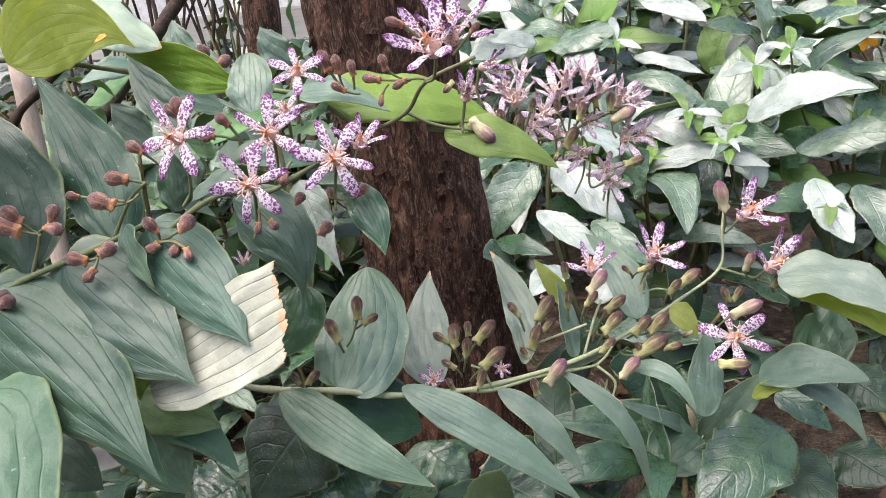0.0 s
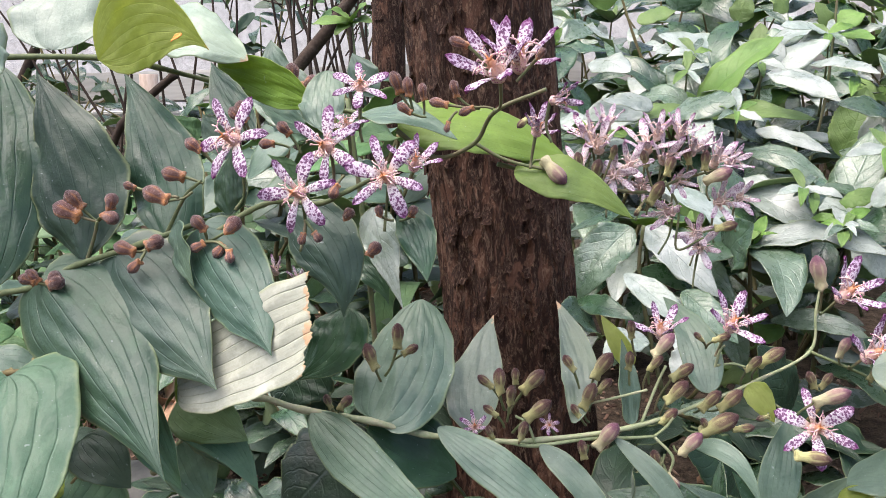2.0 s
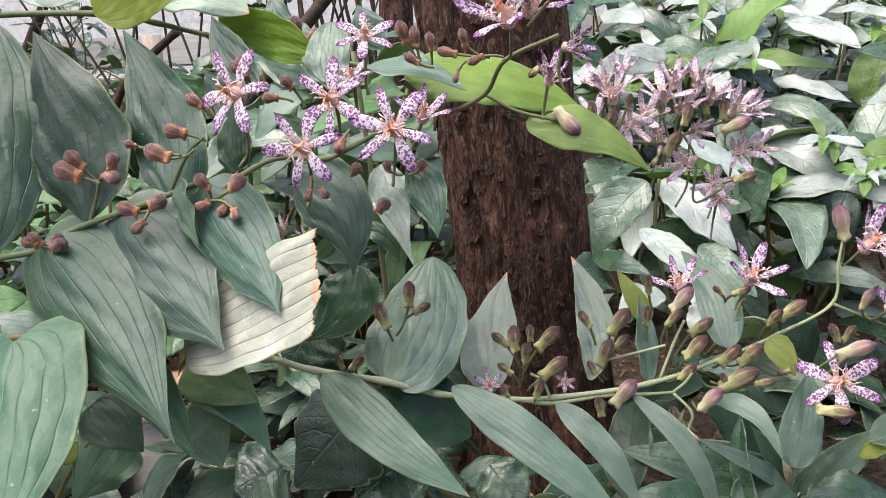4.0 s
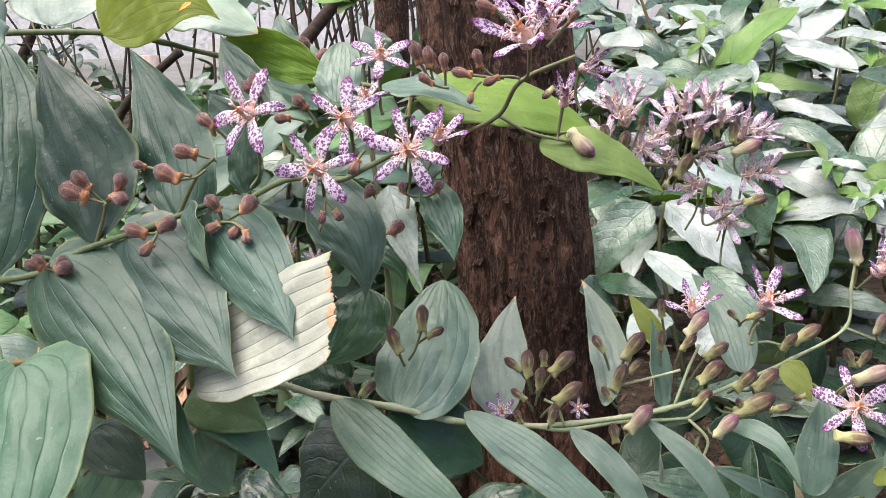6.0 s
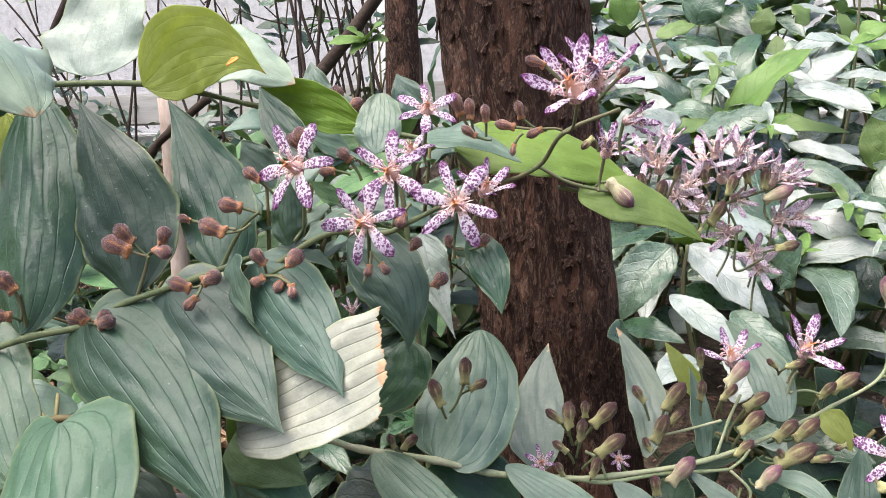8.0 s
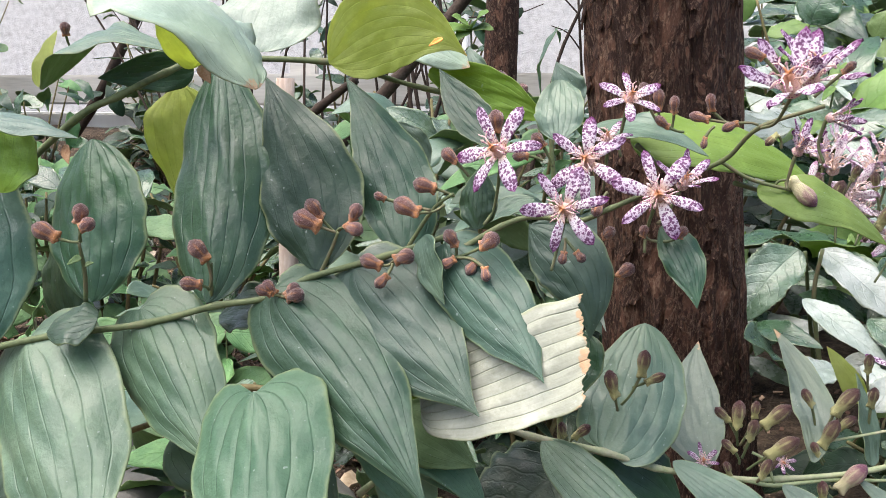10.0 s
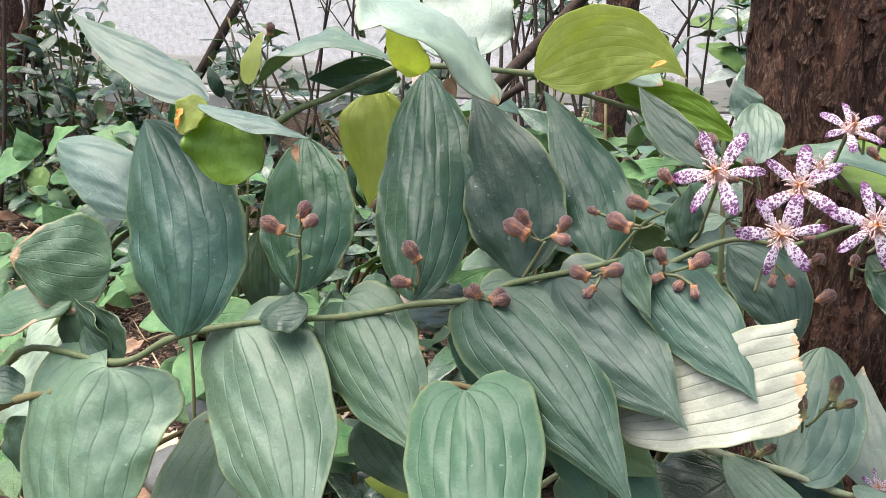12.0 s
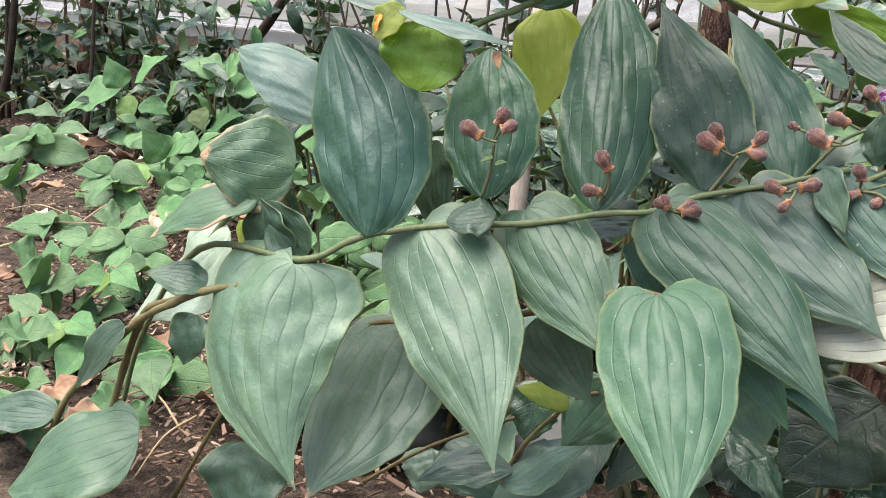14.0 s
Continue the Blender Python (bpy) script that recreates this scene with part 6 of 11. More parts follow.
tube("flower_stalk", lily_main, [(-0.2772, 0.3900, 0.3017), (-0.2738, 0.3850, 0.3125), (-0.2701, 0.3800, 0.3245)], [0.00109, 0.00094, 0.00078], STEM_GREEN, sides=10, knots=0)
tube("flower_stalk", lily_main, [(-0.1754, 0.4050, 0.3314), (-0.1611, 0.4025, 0.3523), (-0.1499, 0.4000, 0.3611)], [0.00109, 0.00094, 0.00078], STEM_GREEN, sides=10, knots=0)
tube("flower_stalk", lily_main, [(-0.2203, 0.4000, 0.3170), (-0.2119, 0.3975, 0.3325), (-0.2078, 0.3950, 0.3404)], [0.00109, 0.00094, 0.00078], STEM_GREEN, sides=10, knots=0)
bud(lily_upper, (-0.0519, 0.4500, 0.3904), (-0.6745, -0.4217, 0.6060), 0.0095, BUD_RED, fat=1.05, stalk=(-0.0444, 0.4530, 0.3884))
bud(lily_upper, (-0.0327, 0.4550, 0.3943), (-0.8974, -0.3692, 0.2414), 0.0108, BUD_RED, fat=1.05, stalk=(-0.0166, 0.4580, 0.3921))
bud(lily_upper, (-0.0189, 0.4550, 0.3931), (-0.8173, -0.4316, -0.3817), 0.0093, BUD_RED, fat=1.05, stalk=(-0.0091, 0.4580, 0.3919))
bud(lily_upper, (-0.0339, 0.4600, 0.3854), (-0.0881, -0.5834, -0.8074), 0.0069, BUD_RED, fat=1.05, stalk=(-0.0295, 0.4630, 0.3906))
bud(lily_upper, (-0.0626, 0.4700, 0.4004), (-0.2567, -0.2973, 0.9196), 0.0135, BUD_RED, fat=1.05, stalk=(-0.0565, 0.4730, 0.3906))
bud(lily_upper, (-0.0574, 0.4700, 0.3986), (-0.0327, -0.3378, 0.9407), 0.0118, BUD_RED, fat=1.05, stalk=(-0.0565, 0.4730, 0.3906))
bud(lily_upper, (-0.0495, 0.4700, 0.3966), (-0.0054, -0.3881, 0.9216), 0.0103, BUD_RED, fat=1.05, stalk=(-0.0502, 0.4730, 0.3889))
bud(lily_upper, (-0.0309, 0.4700, 0.3978), (-0.1423, -0.3861, 0.9114), 0.0104, BUD_RED, fat=1.05, stalk=(-0.0187, 0.4730, 0.3914))
bud(lily_upper, (-0.0131, 0.4100, 0.4236), (-0.8540, -0.4010, 0.3315), 0.0100, BUD_RED, fat=1.05, stalk=(-0.0044, 0.4130, 0.4121))
bud(lily_upper, (0.0188, 0.4100, 0.4168), (0.5793, -0.5427, 0.6082), 0.0074, BUD_RED, fat=1.05, stalk=(0.0088, 0.4130, 0.4066))
bud(lily_upper, (0.0127, 0.5000, 0.3610), (0.6815, -0.1949, -0.7053), 0.0205, BUD_PINK, fat=1.05, stalk=(0.0061, 0.5030, 0.3573))
bud(lily_upper, (0.0050, 0.5000, 0.3851), (-0.6469, -0.4149, -0.6398), 0.0096, BUD_OLIVE, fat=1.05, stalk=(0.0078, 0.5030, 0.3768))
bud(lily_upper, (0.0413, 0.5300, 0.3436), (0.2180, -0.2617, 0.9402), 0.0153, BUD_OLIVE, fat=1.05, stalk=(0.0431, 0.5330, 0.3364))
bud(lily_upper, (0.0329, 0.5300, 0.3506), (-0.1334, -0.3239, 0.9366), 0.0123, BUD_OLIVE, fat=1.05, stalk=(0.0379, 0.5330, 0.3399))
bud(lily_upper, (0.0513, 0.5400, 0.3563), (0.2535, -0.3885, 0.8859), 0.0103, BUD_OLIVE, fat=1.05, stalk=(0.0447, 0.5430, 0.3385))
bud(lily_upper, (0.0735, 0.5800, 0.3464), (-0.1772, -0.3181, 0.9313), 0.0126, BUD_OLIVE, fat=1.05, stalk=(0.0775, 0.5830, 0.3330))
bud(lily_upper, (0.0862, 0.5800, 0.3407), (0.2792, -0.2717, 0.9210), 0.0147, BUD_OLIVE, fat=1.05, stalk=(0.0812, 0.5830, 0.3330))
bud(lily_upper, (0.0757, 0.5800, 0.3220), (0.4676, -0.2167, 0.8569), 0.0185, BUD_OLIVE, fat=1.05, stalk=(0.0743, 0.5830, 0.3141))
bud(lily_upper, (0.0700, 0.5700, 0.3219), (-0.4637, -0.5031, -0.7293), 0.0080, BUD_OLIVE, fat=1.05, stalk=(0.0736, 0.5730, 0.3270))
bud(lily_upper, (0.1125, 0.6100, 0.3408), (0.0679, -0.2720, 0.9599), 0.0147, BUD_OLIVE, fat=1.05, stalk=(0.1167, 0.6130, 0.3367))
bud(lily_upper, (0.1031, 0.6100, 0.3447), (-0.2531, -0.3016, 0.9192), 0.0133, BUD_OLIVE, fat=1.05, stalk=(0.1092, 0.6130, 0.3367))
bud(lily_upper, (0.1212, 0.6100, 0.2998), (0.9171, -0.2533, 0.3079), 0.0158, BUD_OLIVE, fat=1.05, stalk=(0.1142, 0.6130, 0.2972))
bud(lily_upper, (0.1126, 0.6100, 0.3331), (0.8908, -0.1974, 0.4094), 0.0203, BUD_PINK, fat=1.05, stalk=(0.1167, 0.6130, 0.3367))
bud(lily_low, (-0.0718, 0.4300, 0.2536), (-0.2101, -0.2354, 0.9489), 0.0170, BUD_OLIVE, fat=0.95, stalk=(-0.0707, 0.4360, 0.2445))
bud(lily_low, (-0.0594, 0.4320, 0.2655), (0.1157, -0.2451, 0.9626), 0.0163, BUD_OLIVE, fat=0.95, stalk=(-0.0688, 0.4380, 0.2471))
bud(lily_low, (-0.0570, 0.4340, 0.2618), (0.7829, -0.3249, 0.5306), 0.0123, BUD_OLIVE, fat=0.95, stalk=(-0.0632, 0.4400, 0.2563))
bud(lily_low, (-0.0968, 0.4250, 0.2313), (-0.1278, -0.3740, 0.9186), 0.0107, BUD_OLIVE, fat=0.95, stalk=(-0.0942, 0.4310, 0.2257))
bud(lily_low, (-0.0921, 0.4250, 0.2315), (0.6560, -0.2981, 0.6934), 0.0134, BUD_OLIVE, fat=0.95, stalk=(-0.0942, 0.4310, 0.2257))
bud(lily_low, (-0.0123, 0.4650, 0.2325), (-0.6484, -0.3159, 0.6926), 0.0127, BUD_OLIVE, fat=0.95, stalk=(-0.0068, 0.4710, 0.2166))
bud(lily_low, (-0.0085, 0.4650, 0.2291), (0.0216, -0.2244, 0.9743), 0.0178, BUD_OLIVE, fat=0.95, stalk=(-0.0068, 0.4710, 0.2166))
bud(lily_low, (0.0002, 0.4680, 0.2346), (0.0431, -0.3372, 0.9404), 0.0119, BUD_OLIVE, fat=0.95, stalk=(-0.0055, 0.4740, 0.2154))
bud(lily_low, (0.0046, 0.4650, 0.2315), (0.6393, -0.2019, 0.7419), 0.0198, BUD_OLIVE, fat=0.95, stalk=(-0.0035, 0.4710, 0.2150))
bud(lily_low, (-0.0022, 0.4600, 0.2247), (0.1518, -0.2777, 0.9486), 0.0144, BUD_OLIVE, fat=0.95, stalk=(-0.0046, 0.4660, 0.2119))
bud(lily_low, (-0.0090, 0.4580, 0.2185), (-0.6623, -0.3524, 0.6612), 0.0114, BUD_OLIVE, fat=0.95, stalk=(-0.0061, 0.4640, 0.2092))
bud(lily_low, (0.0071, 0.4600, 0.2167), (0.7193, -0.1947, 0.6669), 0.0205, BUD_OLIVE, fat=0.95, stalk=(-0.0015, 0.4660, 0.2051))
bud(lily_low, (0.0044, 0.4550, 0.2062), (0.2612, -0.2845, 0.9224), 0.0141, BUD_OLIVE, fat=0.95, stalk=(0.0022, 0.4610, 0.2007))
bud(lily_low, (-0.0115, 0.4550, 0.2060), (-0.2487, -0.3839, 0.8892), 0.0104, BUD_OLIVE, fat=0.95, stalk=(-0.0074, 0.4610, 0.2019))
bud(lily_low, (-0.0148, 0.4550, 0.1997), (-0.5846, -0.5452, 0.6009), 0.0073, BUD_OLIVE, fat=0.95, stalk=(-0.0107, 0.4610, 0.1999))
bud(lily_low, (0.0324, 0.4900, 0.2360), (-0.4458, -0.3030, 0.8423), 0.0132, BUD_OLIVE, fat=0.95, stalk=(0.0362, 0.4960, 0.2155))
bud(lily_low, (0.0434, 0.4900, 0.2322), (0.5260, -0.1909, 0.8288), 0.0209, BUD_OLIVE, fat=0.95, stalk=(0.0396, 0.4960, 0.2085))
bud(lily_low, (0.0381, 0.4850, 0.2146), (0.3362, -0.2057, 0.9190), 0.0194, BUD_OLIVE, fat=0.95, stalk=(0.0414, 0.4910, 0.2035))
bud(lily_low, (0.0361, 0.4800, 0.2114), (-0.3844, -0.3658, 0.8476), 0.0109, BUD_OLIVE, fat=0.95, stalk=(0.0398, 0.4860, 0.2038))
bud(lily_low, (0.0461, 0.4900, 0.2236), (0.6012, -0.2950, 0.7427), 0.0136, BUD_OLIVE, fat=0.95, stalk=(0.0413, 0.4960, 0.2086))
bud(lily_low, (0.0641, 0.5000, 0.2346), (0.0478, -0.2897, 0.9559), 0.0138, BUD_OLIVE, fat=0.95, stalk=(0.0665, 0.5060, 0.2056))
bud(lily_low, (0.0785, 0.5000, 0.2439), (0.5522, -0.2054, 0.8080), 0.0195, BUD_PINK, fat=0.95, stalk=(0.0761, 0.5060, 0.2241))
bud(lily_low, (0.0755, 0.5000, 0.2351), (0.5647, -0.2916, 0.7720), 0.0137, BUD_OLIVE, fat=0.95, stalk=(0.0728, 0.5060, 0.2204))
bud(lily_low, (0.0889, 0.5050, 0.2285), (0.7322, -0.2344, 0.6395), 0.0171, BUD_OLIVE, fat=0.95, stalk=(0.0801, 0.5110, 0.2042))
bud(lily_low, (0.0863, 0.5000, 0.2154), (0.5939, -0.2028, 0.7786), 0.0197, BUD_OLIVE, fat=0.95, stalk=(0.0832, 0.5060, 0.2028))
bud(lily_low, (0.0830, 0.4950, 0.2039), (0.6151, -0.2660, 0.7422), 0.0150, BUD_OLIVE, fat=0.95, stalk=(0.0764, 0.5010, 0.1992))
bud(lily_low, (0.1069, 0.5100, 0.2077), (0.5967, -0.2182, 0.7723), 0.0183, BUD_OLIVE, fat=0.95, stalk=(0.1039, 0.5160, 0.2033))
bud(lily_low, (0.1184, 0.5150, 0.2061), (0.6147, -0.2031, 0.7622), 0.0197, BUD_OLIVE, fat=0.95, stalk=(0.1111, 0.5210, 0.2034))
bud(lily_low, (0.1067, 0.5050, 0.1943), (0.8092, -0.1524, 0.5674), 0.0263, BUD_OLIVE, fat=0.95, stalk=(0.0970, 0.5110, 0.1959))
bud(lily_low, (0.1112, 0.5050, 0.1974), (-0.3845, -0.3808, 0.8409), 0.0105, BUD_OLIVE, fat=0.95, stalk=(0.1019, 0.5110, 0.1962))
bud(lily_low, (0.1263, 0.5100, 0.1961), (0.8953, -0.3065, 0.3233), 0.0131, BUD_OLIVE, fat=0.95, stalk=(0.1107, 0.5160, 0.1963))
bud(lily_low, (0.0947, 0.4900, 0.1872), (0.5737, -0.2012, 0.7940), 0.0199, BUD_PINK, fat=0.95, stalk=(0.0910, 0.4960, 0.1896))
bud(lily_low, (0.0825, 0.4850, 0.1799), (-0.2648, -0.2789, 0.9231), 0.0143, BUD_OLIVE, fat=0.95, stalk=(0.0859, 0.4910, 0.1863))
bud(lily_low, (0.0872, 0.4850, 0.1769), (0.6915, -0.3766, -0.6165), 0.0106, BUD_PINK, fat=0.95, stalk=(0.0843, 0.4910, 0.1844))
bud(lily_low, (0.0395, 0.4750, 0.1875), (-0.1376, -0.2803, 0.9500), 0.0143, BUD_OLIVE, fat=0.95, stalk=(0.0416, 0.4810, 0.1937))
bud(lily_low, (0.0464, 0.4750, 0.1949), (0.5549, -0.1838, 0.8114), 0.0218, BUD_PINK, fat=0.95, stalk=(0.0433, 0.4810, 0.1938))
bud(lily_low, (0.1362, 0.5400, 0.2230), (0.5797, -0.2752, 0.7670), 0.0145, BUD_OLIVE, fat=0.95, stalk=(0.1343, 0.5460, 0.2114))
bud(lily_low, (0.1436, 0.5450, 0.2252), (0.7361, -0.1956, 0.6480), 0.0205, BUD_OLIVE, fat=0.95, stalk=(0.1418, 0.5510, 0.2136))
bud(lily_low, (0.1775, 0.5400, 0.2136), (-0.3927, -0.2803, 0.8759), 0.0143, BUD_OLIVE, fat=0.95, stalk=(0.1817, 0.5460, 0.2097))
bud(lily_low, (0.1807, 0.5400, 0.2138), (0.3729, -0.2979, 0.8787), 0.0134, BUD_OLIVE, fat=0.95, stalk=(0.1848, 0.5460, 0.2136))
bud(lily_low, (0.1132, 0.5200, 0.2484), (0.8408, -0.3294, 0.4295), 0.0121, BUD_OLIVE, fat=0.95, stalk=(0.1103, 0.5260, 0.2417))
bud(lily_low, (0.1078, 0.5200, 0.2482), (-0.6075, -0.4326, 0.6662), 0.0092, BUD_OLIVE, fat=0.95, stalk=(0.1103, 0.5260, 0.2417))
bud(lily_low, (0.0655, 0.5200, 0.2475), (-0.0249, -0.2953, 0.9551), 0.0135, BUD_OLIVE, fat=0.95, stalk=(0.0683, 0.5260, 0.2347))
bud(lily_low, (0.1141, 0.5000, 0.1848), (0.9180, -0.2755, 0.2852), 0.0145, BUD_OLIVE, fat=0.95, stalk=(0.1083, 0.5060, 0.1860))
bud(lily_low, (0.1704, 0.5100, 0.2161), (0.8797, -0.1836, 0.4387), 0.0218, BUD_PINK, fat=0.95, stalk=(0.1625, 0.5160, 0.2045))
bud(lily_low, (0.1599, 0.5000, 0.1865), (0.9798, -0.1977, 0.0297), 0.0202, BUD_OLIVE, fat=0.95, stalk=(0.1610, 0.5060, 0.1927))
bud(lily_low, (0.1940, 0.5600, 0.2275), (0.3026, -0.2485, 0.9202), 0.0161, BUD_PINK, fat=0.95, stalk=(0.1994, 0.5660, 0.2200))
bud(lily_low, (0.2133, 0.5600, 0.2132), (0.3449, -0.2891, 0.8930), 0.0138, BUD_OLIVE, fat=0.95, stalk=(0.2172, 0.5660, 0.2074))
bud(lily_low, (0.1862, 0.5800, 0.2665), (-0.2328, -0.1611, 0.9591), 0.0248, BUD_PINK, fat=0.95, stalk=(0.1868, 0.5860, 0.2497))
bud(lily_low, (0.1480, 0.5200, 0.2021), (-0.8830, -0.4463, -0.1454), 0.0090, BUD_OLIVE, fat=0.95, stalk=(0.1448, 0.5260, 0.2067))

# the glossy shrub behind the trunk: its nearest leaves
shrub_near = thing("shrub", (0.2852, 1.0000, 0.0000), "glossy shrub with toothed green leaves, sheen painted pale", "shrub", "shrubs")
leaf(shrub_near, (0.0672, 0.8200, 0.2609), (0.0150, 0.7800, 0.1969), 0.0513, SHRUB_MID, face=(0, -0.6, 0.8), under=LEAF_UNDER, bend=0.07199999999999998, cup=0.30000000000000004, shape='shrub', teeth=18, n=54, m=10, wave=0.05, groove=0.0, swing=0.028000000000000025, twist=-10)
leaf(shrub_near, (0.1654, 0.9000, 0.2938), (0.2381, 0.8400, 0.2547), 0.0453, SHRUB_SHEEN, face=(0, -0.6, 0.8), under=LEAF_UNDER, bend=0.07199999999999998, cup=0.30000000000000004, shape='shrub', teeth=18, n=54, m=10, wave=0.05, groove=0.0, swing=0.028000000000000025, twist=-10)
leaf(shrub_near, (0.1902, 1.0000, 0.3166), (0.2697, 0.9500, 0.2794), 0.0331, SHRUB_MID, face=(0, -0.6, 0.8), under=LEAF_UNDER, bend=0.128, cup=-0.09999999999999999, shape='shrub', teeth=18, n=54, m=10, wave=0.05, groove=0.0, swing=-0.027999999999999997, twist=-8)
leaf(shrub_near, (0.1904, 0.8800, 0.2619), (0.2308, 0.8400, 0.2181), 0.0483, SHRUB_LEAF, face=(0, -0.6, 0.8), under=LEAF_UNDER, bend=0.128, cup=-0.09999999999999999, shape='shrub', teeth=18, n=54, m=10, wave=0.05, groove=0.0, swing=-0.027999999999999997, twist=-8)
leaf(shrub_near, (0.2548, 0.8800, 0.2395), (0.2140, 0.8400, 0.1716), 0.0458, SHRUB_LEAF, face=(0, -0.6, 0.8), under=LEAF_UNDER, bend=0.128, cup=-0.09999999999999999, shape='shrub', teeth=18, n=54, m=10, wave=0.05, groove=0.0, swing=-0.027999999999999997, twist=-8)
leaf(shrub_near, (0.2811, 0.8800, 0.2469), (0.3000, 0.8500, 0.2080), 0.0437, SHRUB_SHEEN, face=(0, -0.6, 0.8), under=LEAF_UNDER, bend=0.1, cup=0.1, shape='shrub', teeth=18, n=54, m=10, wave=0.05, groove=0.0, swing=0.0, twist=21)
leaf(shrub_near, (0.2806, 0.8400, 0.2828), (0.3753, 0.7800, 0.3116), 0.0511, SHRUB_SHEEN, face=(0, -0.6, 0.8), under=LEAF_UNDER, bend=0.11400000000000009, cup=0.25, shape='shrub', teeth=18, n=54, m=10, wave=0.05, groove=0.0, swing=-0.01399999999999995, twist=28)
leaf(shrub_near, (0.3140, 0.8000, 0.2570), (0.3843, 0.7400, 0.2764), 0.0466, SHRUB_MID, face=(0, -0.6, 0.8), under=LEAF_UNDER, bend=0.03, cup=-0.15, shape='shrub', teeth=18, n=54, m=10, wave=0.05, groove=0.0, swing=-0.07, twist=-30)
leaf(shrub_near, (0.3176, 0.7600, 0.2371), (0.3288, 0.7000, 0.1920), 0.0386, SHRUB_SHEEN, face=(0, -0.6, 0.8), under=LEAF_UNDER, bend=0.04400000000000001, cup=0.0, shape='shrub', teeth=18, n=54, m=10, wave=0.05, groove=0.0, swing=0.055999999999999994, twist=-23)
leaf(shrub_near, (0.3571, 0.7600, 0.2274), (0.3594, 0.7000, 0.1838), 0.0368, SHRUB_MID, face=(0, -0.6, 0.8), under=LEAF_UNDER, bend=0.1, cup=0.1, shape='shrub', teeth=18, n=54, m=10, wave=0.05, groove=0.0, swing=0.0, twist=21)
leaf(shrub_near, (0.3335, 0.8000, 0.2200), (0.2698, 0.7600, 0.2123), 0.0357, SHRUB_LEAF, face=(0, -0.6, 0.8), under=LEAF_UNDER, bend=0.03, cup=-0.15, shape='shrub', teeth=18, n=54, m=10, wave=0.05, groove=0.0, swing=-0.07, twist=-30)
leaf(shrub_near, (0.3275, 1.0500, 0.2973), (0.3767, 1.0500, 0.3636), 0.0440, SHRUB_SHEEN, face=(0, -0.6, 0.8), under=LEAF_UNDER, bend=0.15599999999999994, cup=0.19999999999999998, shape='shrub', teeth=18, n=54, m=10, wave=0.05, groove=0.0, swing=-0.05600000000000006, twist=5)
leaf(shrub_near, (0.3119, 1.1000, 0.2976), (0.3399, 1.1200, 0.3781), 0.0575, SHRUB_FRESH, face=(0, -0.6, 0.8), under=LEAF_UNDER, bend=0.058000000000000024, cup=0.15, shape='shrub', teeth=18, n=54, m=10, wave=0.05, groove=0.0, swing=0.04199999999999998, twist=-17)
leaf(shrub_near, (0.3774, 1.0000, 0.2917), (0.3986, 1.0000, 0.3284), 0.0461, SHRUB_SHEEN, face=(0, -0.6, 0.8), under=LEAF_UNDER, bend=0.1, cup=0.1, shape='shrub', teeth=18, n=54, m=10, wave=0.05, groove=0.0, swing=0.0, twist=21)
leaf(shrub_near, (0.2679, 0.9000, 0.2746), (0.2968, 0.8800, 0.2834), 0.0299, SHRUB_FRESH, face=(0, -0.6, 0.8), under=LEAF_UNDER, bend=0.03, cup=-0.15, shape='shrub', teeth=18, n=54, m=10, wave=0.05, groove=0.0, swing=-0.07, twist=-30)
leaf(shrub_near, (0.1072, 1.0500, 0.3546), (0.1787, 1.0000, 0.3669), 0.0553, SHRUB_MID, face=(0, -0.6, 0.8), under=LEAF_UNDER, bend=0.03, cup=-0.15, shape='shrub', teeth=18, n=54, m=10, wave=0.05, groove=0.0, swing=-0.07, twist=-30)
leaf(shrub_near, (0.0877, 1.0500, 0.3710), (0.0320, 1.0000, 0.3737), 0.0440, SHRUB_SHEEN, face=(0, -0.6, 0.8), under=LEAF_UNDER, bend=0.03, cup=-0.15, shape='shrub', teeth=18, n=54, m=10, wave=0.05, groove=0.0, swing=-0.07, twist=-30)
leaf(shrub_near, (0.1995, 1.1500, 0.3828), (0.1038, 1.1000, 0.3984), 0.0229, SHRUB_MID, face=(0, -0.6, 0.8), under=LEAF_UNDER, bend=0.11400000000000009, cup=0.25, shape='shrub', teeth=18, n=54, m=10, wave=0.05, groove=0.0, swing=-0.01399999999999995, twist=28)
leaf(shrub_near, (0.2169, 1.0500, 0.3987), (0.2831, 1.0000, 0.3702), 0.0351, SHRUB_SHEEN, face=(0, -0.6, 0.8), under=LEAF_UNDER, bend=0.03, cup=-0.15, shape='shrub', teeth=18, n=54, m=10, wave=0.05, groove=0.0, swing=-0.07, twist=-30)
leaf(shrub_near, (0.2030, 1.0200, 0.3365), (0.2752, 0.9800, 0.3132), 0.0253, SHRUB_SHEEN, face=(0, -0.6, 0.8), under=LEAF_UNDER, bend=0.08600000000000002, cup=-0.04999999999999999, shape='shrub', teeth=18, n=54, m=10, wave=0.05, groove=0.0, swing=0.014000000000000012, twist=14)
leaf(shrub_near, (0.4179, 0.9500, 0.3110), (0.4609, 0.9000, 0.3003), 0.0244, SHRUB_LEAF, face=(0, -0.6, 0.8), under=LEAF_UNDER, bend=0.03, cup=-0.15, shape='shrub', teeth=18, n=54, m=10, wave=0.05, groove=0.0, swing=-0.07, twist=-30)
